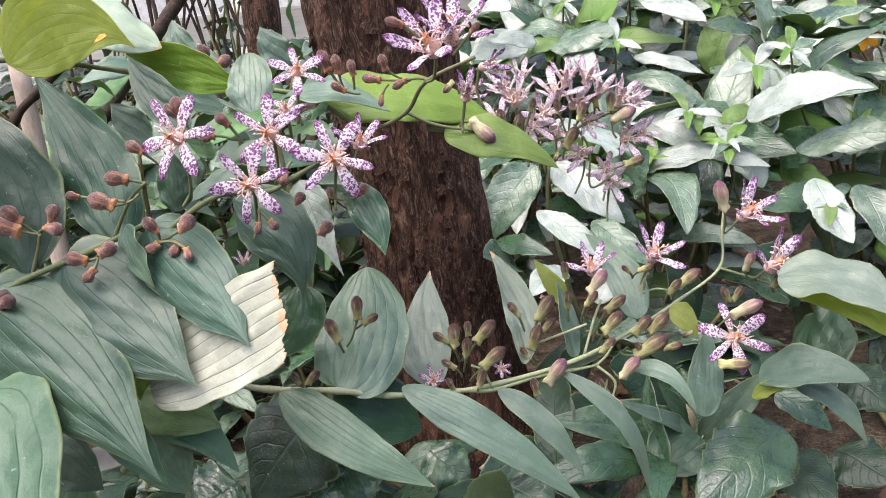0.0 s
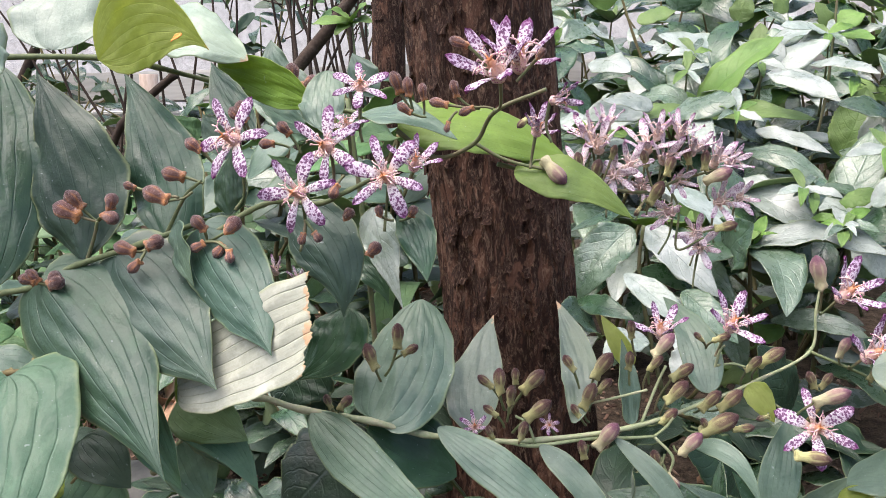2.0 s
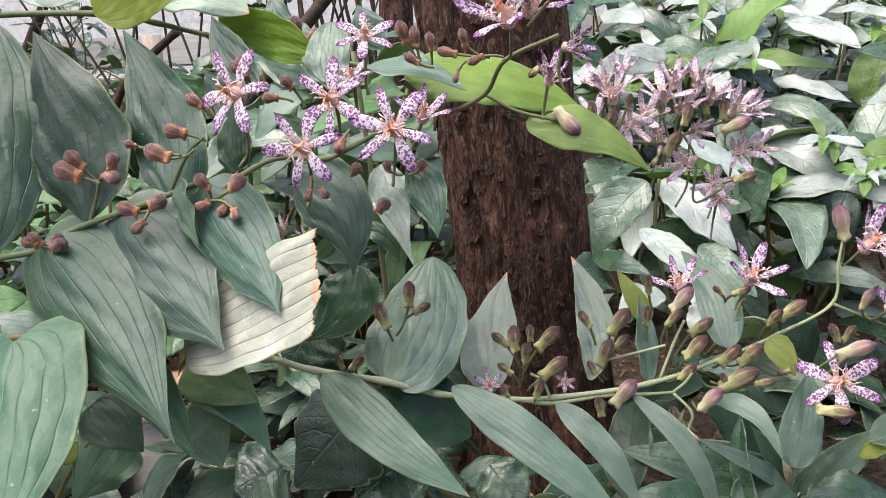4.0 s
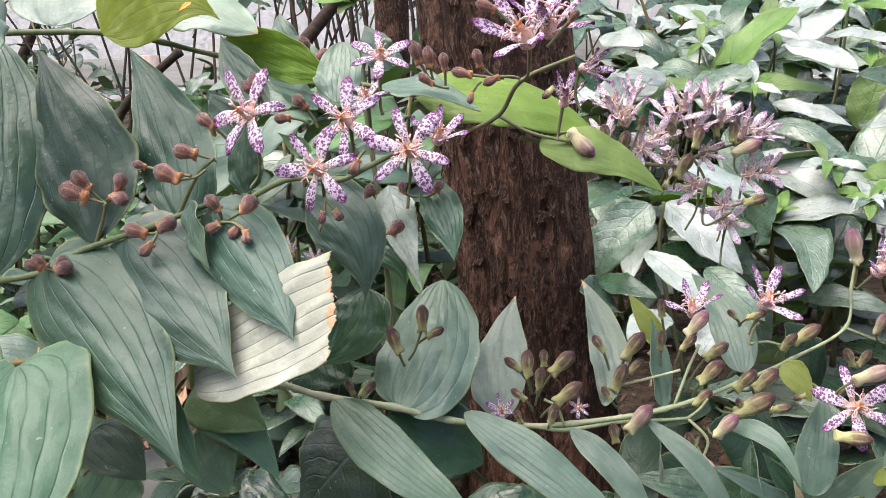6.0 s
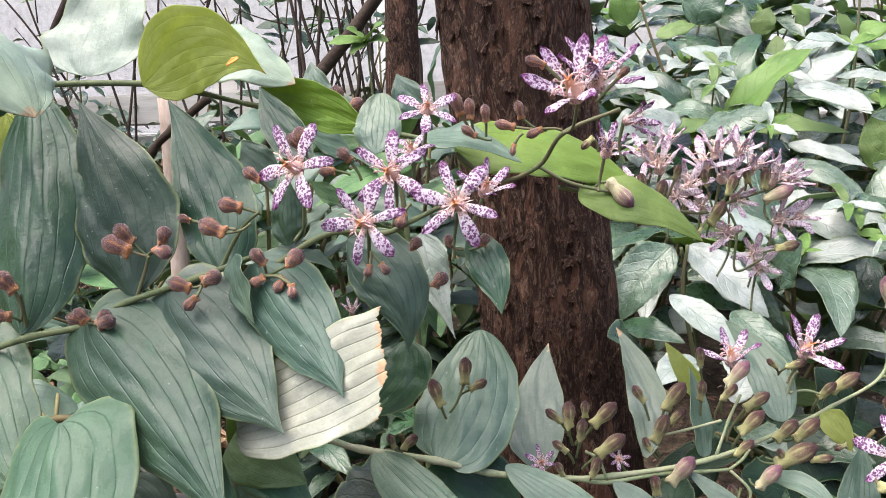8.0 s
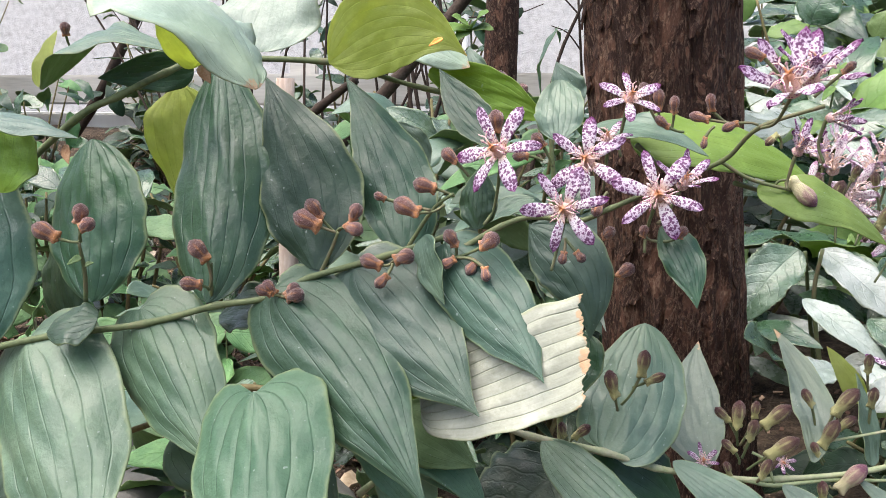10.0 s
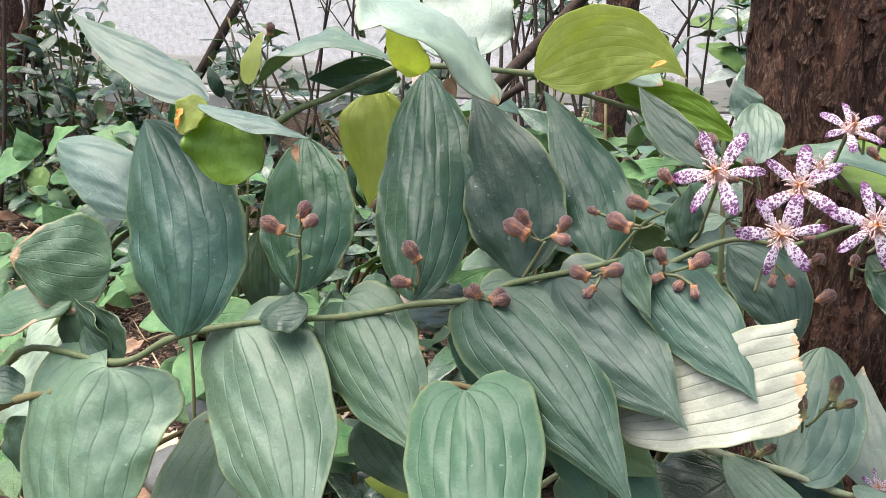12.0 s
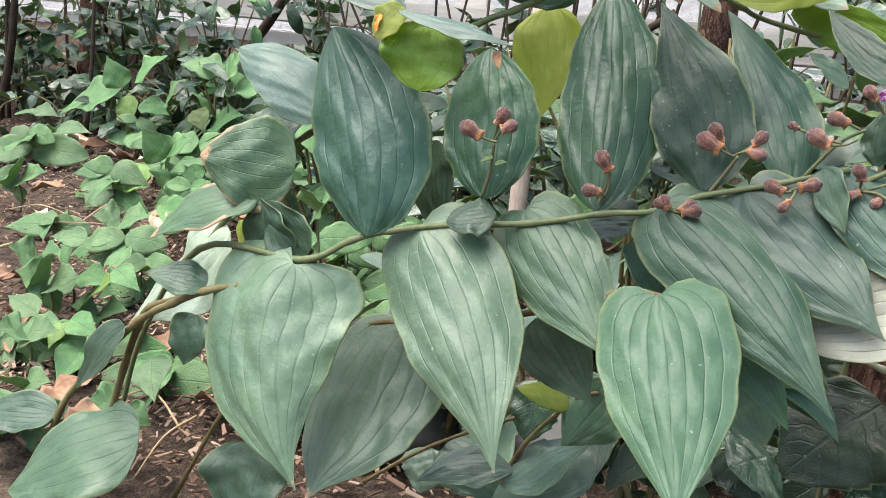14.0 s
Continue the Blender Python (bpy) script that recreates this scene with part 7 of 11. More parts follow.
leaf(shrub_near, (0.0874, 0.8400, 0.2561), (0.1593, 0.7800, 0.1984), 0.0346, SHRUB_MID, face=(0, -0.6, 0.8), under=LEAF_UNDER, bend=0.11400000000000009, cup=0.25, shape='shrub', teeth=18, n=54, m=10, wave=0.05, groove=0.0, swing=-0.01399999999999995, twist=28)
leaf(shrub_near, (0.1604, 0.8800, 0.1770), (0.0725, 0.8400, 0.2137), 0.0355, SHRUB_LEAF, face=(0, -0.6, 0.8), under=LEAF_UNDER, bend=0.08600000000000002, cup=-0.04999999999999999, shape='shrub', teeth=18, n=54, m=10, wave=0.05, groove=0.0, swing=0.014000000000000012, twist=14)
leaf(shrub_near, (0.1076, 0.8000, 0.1876), (0.1582, 0.7600, 0.1865), 0.0272, SHRUB_SHEEN, face=(0, -0.6, 0.8), under=LEAF_UNDER, bend=0.14200000000000004, cup=0.05000000000000002, shape='shrub', teeth=18, n=54, m=10, wave=0.05, groove=0.0, swing=-0.04199999999999998, twist=-1)
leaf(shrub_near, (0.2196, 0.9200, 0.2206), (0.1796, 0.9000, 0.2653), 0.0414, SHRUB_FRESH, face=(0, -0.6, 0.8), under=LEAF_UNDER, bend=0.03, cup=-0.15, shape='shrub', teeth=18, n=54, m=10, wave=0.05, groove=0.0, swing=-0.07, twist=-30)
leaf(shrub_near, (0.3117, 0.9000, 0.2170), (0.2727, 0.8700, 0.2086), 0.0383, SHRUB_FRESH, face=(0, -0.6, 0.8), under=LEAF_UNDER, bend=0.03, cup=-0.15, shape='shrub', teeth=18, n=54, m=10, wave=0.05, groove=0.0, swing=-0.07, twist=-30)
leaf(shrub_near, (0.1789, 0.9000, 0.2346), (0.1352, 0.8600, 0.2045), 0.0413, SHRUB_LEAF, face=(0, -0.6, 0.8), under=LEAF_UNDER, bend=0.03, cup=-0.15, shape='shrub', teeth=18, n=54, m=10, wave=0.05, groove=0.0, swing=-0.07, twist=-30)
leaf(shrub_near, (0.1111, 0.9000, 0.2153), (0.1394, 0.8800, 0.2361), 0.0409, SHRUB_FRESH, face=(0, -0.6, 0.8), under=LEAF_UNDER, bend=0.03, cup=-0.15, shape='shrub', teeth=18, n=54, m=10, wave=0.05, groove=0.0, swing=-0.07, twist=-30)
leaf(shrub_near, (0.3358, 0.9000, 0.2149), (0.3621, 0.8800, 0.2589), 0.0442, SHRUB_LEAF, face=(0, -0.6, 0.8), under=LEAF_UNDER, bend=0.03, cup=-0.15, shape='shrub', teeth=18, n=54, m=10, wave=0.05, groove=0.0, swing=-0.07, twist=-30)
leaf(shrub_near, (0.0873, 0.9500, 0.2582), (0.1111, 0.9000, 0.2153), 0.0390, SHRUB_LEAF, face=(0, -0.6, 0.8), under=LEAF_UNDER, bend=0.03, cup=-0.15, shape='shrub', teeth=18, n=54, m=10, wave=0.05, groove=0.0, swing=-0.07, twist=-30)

# taller shrub shoots further back
shrub_tall = thing("shrub", (0.2363, 1.3000, 0.0000), "tall shrub shoots with narrow leaves, sheen painted pale", "shrub", "shrubs")
leaf(shrub_tall, (0.2194, 1.2500, 0.4064), (0.0995, 1.2000, 0.4482), 0.0628, SHRUB_SHEEN, face=(0, -0.6, 0.8), under=LEAF_UNDER, bend=0.08, cup=-0.12, shape='shrub', teeth=18, n=16, m=10, wave=0.05, groove=0.0)
leaf(shrub_tall, (0.2394, 1.2000, 0.3934), (0.2526, 1.2200, 0.4429), 0.0391, SHRUB_SHEEN, face=(0, -0.6, 0.8), under=LEAF_UNDER, bend=0.08, cup=-0.12, shape='shrub', teeth=18, n=16, m=10, wave=0.05, groove=0.0)
leaf(shrub_tall, (0.2357, 1.2000, 0.4006), (0.3092, 1.1000, 0.3617), 0.0371, SHRUB_SHEEN, face=(0, -0.6, 0.8), under=LEAF_UNDER, bend=0.08, cup=-0.12, shape='shrub', teeth=18, n=16, m=10, wave=0.05, groove=0.0)
leaf(shrub_tall, (0.2866, 1.2000, 0.4070), (0.3499, 1.1000, 0.3936), 0.0295, SHRUB_SHEEN, face=(0, -0.6, 0.8), under=LEAF_UNDER, bend=0.08, cup=-0.12, shape='shrub', teeth=18, n=16, m=10, wave=0.05, groove=0.0)
leaf(shrub_tall, (0.2495, 1.2000, 0.4001), (0.3135, 1.2000, 0.4351), 0.0464, SHRUB_SHEEN, face=(0, -0.6, 0.8), under=LEAF_UNDER, bend=0.08, cup=-0.12, shape='shrub', teeth=18, n=16, m=10, wave=0.05, groove=0.0)
leaf(shrub_tall, (0.3170, 1.2500, 0.4481), (0.2524, 1.2000, 0.4548), 0.0319, SHRUB_SHEEN, face=(0, -0.6, 0.8), under=LEAF_UNDER, bend=0.08, cup=-0.12, shape='shrub', teeth=18, n=16, m=10, wave=0.05, groove=0.0)
leaf(shrub_tall, (0.2137, 1.2000, 0.3728), (0.1244, 1.1500, 0.3845), 0.0303, SHRUB_SHEEN, face=(0, -0.6, 0.8), under=LEAF_UNDER, bend=0.08, cup=-0.12, shape='shrub', teeth=18, n=16, m=10, wave=0.05, groove=0.0)
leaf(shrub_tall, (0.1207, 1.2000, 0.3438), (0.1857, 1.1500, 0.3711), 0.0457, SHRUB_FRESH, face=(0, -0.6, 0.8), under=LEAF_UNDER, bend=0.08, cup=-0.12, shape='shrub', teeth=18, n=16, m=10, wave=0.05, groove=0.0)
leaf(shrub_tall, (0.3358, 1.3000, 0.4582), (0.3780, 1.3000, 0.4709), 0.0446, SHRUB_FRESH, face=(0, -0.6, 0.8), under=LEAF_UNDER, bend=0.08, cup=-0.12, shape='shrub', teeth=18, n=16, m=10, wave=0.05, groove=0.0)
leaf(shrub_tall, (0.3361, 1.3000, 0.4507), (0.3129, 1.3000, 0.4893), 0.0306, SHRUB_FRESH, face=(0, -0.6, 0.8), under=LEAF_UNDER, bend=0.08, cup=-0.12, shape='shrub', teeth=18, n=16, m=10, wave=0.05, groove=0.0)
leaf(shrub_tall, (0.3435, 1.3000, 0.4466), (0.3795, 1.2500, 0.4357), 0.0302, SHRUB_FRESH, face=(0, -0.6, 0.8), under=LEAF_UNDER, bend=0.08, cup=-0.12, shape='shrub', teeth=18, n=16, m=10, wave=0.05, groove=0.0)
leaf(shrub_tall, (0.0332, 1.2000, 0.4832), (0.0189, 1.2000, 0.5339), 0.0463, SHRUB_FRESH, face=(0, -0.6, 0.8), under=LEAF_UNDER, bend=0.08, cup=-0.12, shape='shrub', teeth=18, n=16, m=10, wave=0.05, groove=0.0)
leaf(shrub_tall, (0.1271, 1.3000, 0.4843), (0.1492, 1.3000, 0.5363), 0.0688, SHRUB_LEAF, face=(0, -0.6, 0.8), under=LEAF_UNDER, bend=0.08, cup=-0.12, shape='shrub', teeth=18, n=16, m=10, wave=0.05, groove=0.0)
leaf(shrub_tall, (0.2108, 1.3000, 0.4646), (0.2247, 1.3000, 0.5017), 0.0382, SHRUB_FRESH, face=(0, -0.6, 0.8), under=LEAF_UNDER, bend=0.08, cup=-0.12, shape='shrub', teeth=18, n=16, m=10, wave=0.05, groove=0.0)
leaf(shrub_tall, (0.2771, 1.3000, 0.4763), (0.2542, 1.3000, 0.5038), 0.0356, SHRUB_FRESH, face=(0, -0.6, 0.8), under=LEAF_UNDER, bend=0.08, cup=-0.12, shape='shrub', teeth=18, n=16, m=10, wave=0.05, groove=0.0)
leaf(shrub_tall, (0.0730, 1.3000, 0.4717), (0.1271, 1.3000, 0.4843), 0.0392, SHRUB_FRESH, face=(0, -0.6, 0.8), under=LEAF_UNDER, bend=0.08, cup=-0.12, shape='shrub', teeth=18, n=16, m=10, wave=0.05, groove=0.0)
leaf(shrub_tall, (0.0467, 1.1500, 0.4310), (0.0124, 1.1000, 0.4583), 0.0726, SHRUB_SHEEN, face=(0, -0.6, 0.8), under=LEAF_UNDER, bend=0.08, cup=-0.12, shape='shrub', teeth=18, n=16, m=10, wave=0.05, groove=0.0)
leaf(shrub_tall, (0.0189, 1.1000, 0.4179), (0.0639, 1.0500, 0.4030), 0.0478, SHRUB_SHEEN, face=(0, -0.6, 0.8), under=LEAF_UNDER, bend=0.08, cup=-0.12, shape='shrub', teeth=18, n=16, m=10, wave=0.05, groove=0.0)
tube("stem", shrub_tall, [(0.1952, 1.2500, 0.1866), (0.2065, 1.2400, 0.2824), (0.2282, 1.2300, 0.3581), (0.2423, 1.2200, 0.4162)], [0.00312, 0.00234, 0.00156], STEM_GREEN, sides=10, knots=0.1)
tube("stem", shrub_tall, [(0.1362, 1.2000, 0.2654), (0.1061, 1.2000, 0.3487), (0.0694, 1.2000, 0.4454), (0.0477, 1.2000, 0.5109)], [0.00234, 0.00195, 0.00156], STEM_BROWN, sides=10, knots=0.1)
tube("stem", shrub_tall, [(0.3152, 1.3000, 0.2497), (0.3332, 1.3000, 0.3518), (0.3394, 1.3000, 0.4581), (0.3400, 1.3000, 0.5246)], [0.00234, 0.00195, 0.00156], STEM_GREEN, sides=10, knots=0.1)
tube("stem", shrub_near, [(0.2649, 0.9500, 0.0587), (0.2667, 0.9333, 0.1477), (0.2864, 0.9167, 0.2345), (0.3045, 0.9000, 0.2786)], [0.00312, 0.00234, 0.00156], STEM_GREEN, sides=10, knots=0.1)
tube("stem", shrub_near, [(0.1011, 0.9000, 0.1316), (0.0894, 0.8800, 0.1906), (0.0787, 0.8600, 0.2516)], [0.00234, 0.00195, 0.00156], STEM_GREEN, sides=10, knots=0.1)

# low plant with long leaves beside the stem tips
rosette = thing("perennial_plant", (0.1720, 0.6200, 0.0000), "low garden plant with long glossy arching leaves", "plant", "low plants")
low_middle = thing("perennial_plant", (-0.0800, 0.5200, 0.0000), "low plant with dark leaves under the lily stems", "plant", "low plants")
low_side = thing("perennial_plant", (-0.3300, 0.4650, 0.0000), "low plant with thin stalks and grey-green leaves", "plant", "low plants")
leaf(rosette, (0.1708, 0.6000, 0.0725), (0.2154, 0.5700, 0.1436), 0.0279, LEAF_GREY, face=(0, -0.6, 0.8), bend=0.06, swing=0.05, shape='shrub', groove=0.005)
leaf(rosette, (0.2086, 0.5720, 0.1383), (0.2706, 0.5300, 0.1506), 0.0342, LEAF_GREY, face=(0, -0.6, 0.8), bend=0.14, swing=-0.04, shape='broad', groove=0.005)
leaf(rosette, (0.2014, 0.5650, 0.1257), (0.2280, 0.5500, 0.1432), 0.0125, LEAF_LIME, face=(0, -0.6, 0.8), under=LEAF_LIME, bend=0.12, shape='lance', groove=0.008)
leaf(rosette, (0.2296, 0.5650, 0.1373), (0.2714, 0.5300, 0.1007), 0.0189, LEAF_GREY, face=(0, -0.6, 0.8), bend=0.16, swing=-0.06, shape='lance', groove=0.005)
leaf(rosette, (0.2272, 0.5900, 0.1137), (0.2637, 0.5700, 0.0881), 0.0254, SHRUB_LEAF, face=(0, -0.6, 0.8), bend=0.1, groove=0.005)
leaf(rosette, (0.1664, 0.6000, 0.0783), (0.0510, 0.5700, 0.1164), 0.0428, SHRUB_LEAF, face=(0, -0.6, 0.8), bend=0.1, swing=-0.04, shape='broad', groove=0.005)
leaf(rosette, (0.1654, 0.6000, 0.0812), (0.1391, 0.6000, 0.1251), 0.0163, LEAF_DARK, face=(0, -0.6, 0.8), bend=0.05, groove=0.009)
leaf(rosette, (0.1647, 0.5750, 0.0900), (0.1234, 0.5500, 0.0795), 0.0478, LEAF_MID, face=(0, -0.6, 0.8), shape='round', groove=0.011)
leaf(rosette, (0.1615, 0.5900, 0.0870), (0.0978, 0.5700, 0.1297), 0.0143, LEAF_GREY, face=(0, -0.6, 0.8), bend=0.16, swing=-0.08, shape='lance', groove=0.005)
leaf(rosette, (0.1648, 0.5900, 0.0860), (0.1572, 0.5850, 0.1132), 0.0064, DRY_STALK, face=(0, -0.6, 0.8), shape='lance', groove=0.005)
tube("stem", rosette, [(0.1703, 0.6100, 0.0025), (0.1681, 0.6050, 0.0383), (0.1659, 0.6000, 0.0748)], [0.00234, 0.00195], STEM_BROWN, sides=10, knots=0.1)
leaf(rosette, (0.2227, 0.5600, 0.1012), (0.1445, 0.5000, 0.0781), 0.0651, SHRUB_LEAF, face=(0, -0.6, 0.8), under=LEAF_UNDER, bend=0.08, cup=-0.15, shape='broad', teeth=8, n=54, m=10, wave=0.05, groove=0.0)
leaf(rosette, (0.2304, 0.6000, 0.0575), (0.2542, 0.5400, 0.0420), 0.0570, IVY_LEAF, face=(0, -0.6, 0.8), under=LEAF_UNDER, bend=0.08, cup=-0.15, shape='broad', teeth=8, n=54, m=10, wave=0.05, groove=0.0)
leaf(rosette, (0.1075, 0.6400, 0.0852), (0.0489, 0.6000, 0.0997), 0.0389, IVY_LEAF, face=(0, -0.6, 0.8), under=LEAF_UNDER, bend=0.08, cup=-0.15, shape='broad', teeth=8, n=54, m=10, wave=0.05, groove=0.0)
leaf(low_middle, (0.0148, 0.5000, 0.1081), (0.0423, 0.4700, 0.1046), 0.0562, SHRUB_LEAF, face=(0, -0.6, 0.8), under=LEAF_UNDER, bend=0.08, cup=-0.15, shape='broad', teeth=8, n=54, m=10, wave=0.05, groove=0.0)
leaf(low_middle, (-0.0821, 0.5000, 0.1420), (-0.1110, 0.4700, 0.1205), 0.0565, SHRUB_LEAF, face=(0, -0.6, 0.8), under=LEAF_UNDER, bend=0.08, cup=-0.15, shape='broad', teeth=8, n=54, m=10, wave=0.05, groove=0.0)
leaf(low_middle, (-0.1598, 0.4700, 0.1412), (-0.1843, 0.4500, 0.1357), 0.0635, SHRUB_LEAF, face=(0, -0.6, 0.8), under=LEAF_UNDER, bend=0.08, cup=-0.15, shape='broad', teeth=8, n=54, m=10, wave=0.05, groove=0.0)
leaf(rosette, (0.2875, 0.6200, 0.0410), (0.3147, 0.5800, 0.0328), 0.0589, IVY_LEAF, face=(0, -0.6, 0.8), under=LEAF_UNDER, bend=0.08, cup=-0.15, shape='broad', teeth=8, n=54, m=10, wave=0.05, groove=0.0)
# blackish leaves set into the gaps, their colour doing for the shade there
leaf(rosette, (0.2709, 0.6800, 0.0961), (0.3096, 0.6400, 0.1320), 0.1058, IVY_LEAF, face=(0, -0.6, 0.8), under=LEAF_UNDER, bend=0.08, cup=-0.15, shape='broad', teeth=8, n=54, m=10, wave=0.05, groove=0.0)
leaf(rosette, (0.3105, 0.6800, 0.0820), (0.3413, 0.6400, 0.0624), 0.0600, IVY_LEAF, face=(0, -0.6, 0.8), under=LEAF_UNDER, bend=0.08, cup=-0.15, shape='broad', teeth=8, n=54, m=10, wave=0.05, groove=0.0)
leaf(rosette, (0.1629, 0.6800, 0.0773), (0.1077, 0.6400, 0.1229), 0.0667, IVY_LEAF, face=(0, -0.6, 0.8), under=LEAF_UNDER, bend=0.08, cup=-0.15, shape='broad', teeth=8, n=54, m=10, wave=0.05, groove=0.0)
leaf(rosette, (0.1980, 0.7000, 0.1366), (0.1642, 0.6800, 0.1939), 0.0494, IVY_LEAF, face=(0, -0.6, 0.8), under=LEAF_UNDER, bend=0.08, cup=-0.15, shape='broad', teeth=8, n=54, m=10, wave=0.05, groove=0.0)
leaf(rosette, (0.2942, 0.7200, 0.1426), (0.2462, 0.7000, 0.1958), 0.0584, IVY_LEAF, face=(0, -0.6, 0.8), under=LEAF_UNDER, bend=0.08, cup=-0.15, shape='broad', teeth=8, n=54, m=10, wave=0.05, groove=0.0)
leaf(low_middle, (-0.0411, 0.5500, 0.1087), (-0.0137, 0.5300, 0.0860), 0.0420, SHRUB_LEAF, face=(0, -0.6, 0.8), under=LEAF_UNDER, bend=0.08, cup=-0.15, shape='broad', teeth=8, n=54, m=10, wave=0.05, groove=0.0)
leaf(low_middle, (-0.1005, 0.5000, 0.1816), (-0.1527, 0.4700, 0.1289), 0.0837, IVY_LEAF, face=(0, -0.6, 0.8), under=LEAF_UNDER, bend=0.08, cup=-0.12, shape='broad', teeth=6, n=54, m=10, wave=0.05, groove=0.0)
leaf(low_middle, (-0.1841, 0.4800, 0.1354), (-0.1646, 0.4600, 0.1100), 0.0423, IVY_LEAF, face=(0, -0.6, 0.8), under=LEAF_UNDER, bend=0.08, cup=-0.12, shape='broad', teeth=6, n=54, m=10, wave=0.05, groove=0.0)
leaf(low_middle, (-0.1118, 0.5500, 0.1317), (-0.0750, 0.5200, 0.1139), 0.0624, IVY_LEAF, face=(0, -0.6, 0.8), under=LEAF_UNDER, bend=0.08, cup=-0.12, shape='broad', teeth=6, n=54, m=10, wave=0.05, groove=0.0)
leaf(low_side, (-0.2723, 0.4600, 0.1134), (-0.3355, 0.4400, 0.0715), 0.0529, LEAF_GREY, face=(0, -0.6, 0.8), under=LEAF_UNDER, bend=0.08, cup=-0.12, shape='broad', teeth=6, n=54, m=10, wave=0.05, groove=0.0)
leaf(low_side, (-0.3840, 0.4700, 0.0881), (-0.3342, 0.4500, 0.0665), 0.0509, LEAF_MID, face=(0, -0.6, 0.8), under=LEAF_UNDER, bend=0.08, cup=-0.12, shape='broad', teeth=6, n=54, m=10, wave=0.05, groove=0.0)
leaf(low_side, (-0.4091, 0.5000, 0.0621), (-0.4077, 0.4800, 0.0323), 0.0450, LEAF_GREY, face=(0, -0.6, 0.8), under=LEAF_UNDER, bend=0.08, cup=-0.12, shape='broad', teeth=6, n=54, m=10, wave=0.05, groove=0.0)
leaf(low_side, (-0.2905, 0.4500, 0.1532), (-0.3260, 0.4400, 0.1606), 0.0207, LEAF_LIME, face=(0, -0.6, 0.8), under=LEAF_UNDER, bend=0.08, cup=-0.12, shape='broad', teeth=6, n=54, m=10, wave=0.05, groove=0.0)
leaf(low_side, (-0.3188, 0.4800, 0.1511), (-0.3209, 0.4600, 0.1105), 0.0409, SHRUB_LEAF, face=(0, -0.6, 0.8), under=LEAF_UNDER, bend=0.08, cup=-0.12, shape='broad', teeth=6, n=54, m=10, wave=0.05, groove=0.0)
leaf(low_side, (-0.2216, 0.4600, 0.2516), (-0.2377, 0.4500, 0.2288), 0.0329, LEAF_GREY, face=(0, -0.6, 0.8), under=LEAF_UNDER, bend=0.08, cup=-0.12, shape='broad', teeth=6, n=54, m=10, wave=0.05, groove=0.0)
leaf(low_middle, (-0.1330, 0.5000, 0.2358), (-0.1546, 0.4800, 0.2070), 0.0560, IVY_LEAF, face=(0, -0.6, 0.8), under=LEAF_UNDER, bend=0.08, cup=-0.12, shape='broad', teeth=6, n=54, m=10, wave=0.05, groove=0.0)
tube("stem", low_side, [(-0.3452, 0.4600, 0.0529), (-0.3200, 0.4567, 0.1123), (-0.2878, 0.4533, 0.1558), (-0.2728, 0.4500, 0.1659)], [0.00172, 0.0014], STEM_BROWN, sides=10, knots=0.1)
tube("stem", low_side, [(-0.4529, 0.4700, 0.0338), (-0.4051, 0.4667, 0.0766), (-0.3648, 0.4633, 0.1058), (-0.3311, 0.4600, 0.1276)], [0.00156, 0.00125], STEM_BROWN, sides=10, knots=0.1)

# weeds on the litter to the left
weed((-1.7524, 1.3308, 0.0000), 0.078, 0.117, 0)
weed((-0.8460, 0.6069, 0.0000), 0.027, 0.091, 1)
weed((-0.7491, 0.5645, 0.0000), 0.025, 0.078, 2)
weed((-1.0856, 0.8923, 0.0000), 0.045, 0.104, 3)
weed((-1.2869, 0.9419, 0.0000), 0.029, 0.078, 4)
weed((-1.4420, 1.2151, 0.0000), 0.047, 0.104, 5)
weed((-1.0148, 1.3362, 0.0000), 0.067, 0.091, 6)
weed((-1.2076, 1.6060, 0.0000), 0.066, 0.104, 7)
weed((-1.7159, 2.0000, 0.0000), 0.083, 0.130, 8)
weed((-0.8045, 0.4435, 0.0000), 0.018, 0.065, 9)
weed((-1.1865, 1.1290, 0.0000), 0.042, 0.091, 10)
weed((-1.3619, 1.4525, 0.0000), 0.051, 0.104, 11)
weed((-0.9339, 0.5490, 0.0000), 0.027, 0.078, 12)

# leaning poles
pole = thing("garden_stake", (-0.5882, 1.5000, 0.3553), "dark leaning wooden stake behind the plants", "stake", "stakes")
tube("shaft", pole, [(-0.8989, 1.5000, 0.0280), (-0.5882, 1.5000, 0.3553), (-0.5115, 1.5000, 0.4367), (-0.4490, 1.5000, 0.5018), (-0.3611, 1.5000, 0.6033)], [0.012, 0.012, 0.011], TWIG, sides=10, knots=0.05)
pole_far = thing("garden_stake", (-1.9538, 2.3000, 0.1311), "dark leaning wooden stake behind the plants", "stake", "stakes")
tube("shaft", pole_far, [(-2.3171, 2.3000, -0.3224), (-1.9538, 2.3000, 0.1311), (-1.7955, 2.3000, 0.3176), (-1.7014, 2.3000, 0.4496), (-1.5116, 2.3000, 0.7376)], [0.016, 0.016, 0.014], TWIG, sides=10, knots=0.05)
leaf(lily_second, (-0.1911, 0.4200, 0.2237), (-0.1315, 0.4000, 0.1922), 0.0259, LEAF_GREEN, face=(0, -0.6, 0.8), bend=0.08, swing=-0.1, groove=0.009)
leaf(lily_second, (-0.1877, 0.4250, 0.2336), (-0.1404, 0.4100, 0.2160), 0.0365, LEAF_UNDER, groove=0.005)
leaf(lily_second, (-0.2585, 0.4300, 0.1999), (-0.2225, 0.4200, 0.1751), 0.0349, LEAF_MID, face=(0, -0.6, 0.8), groove=0.011)
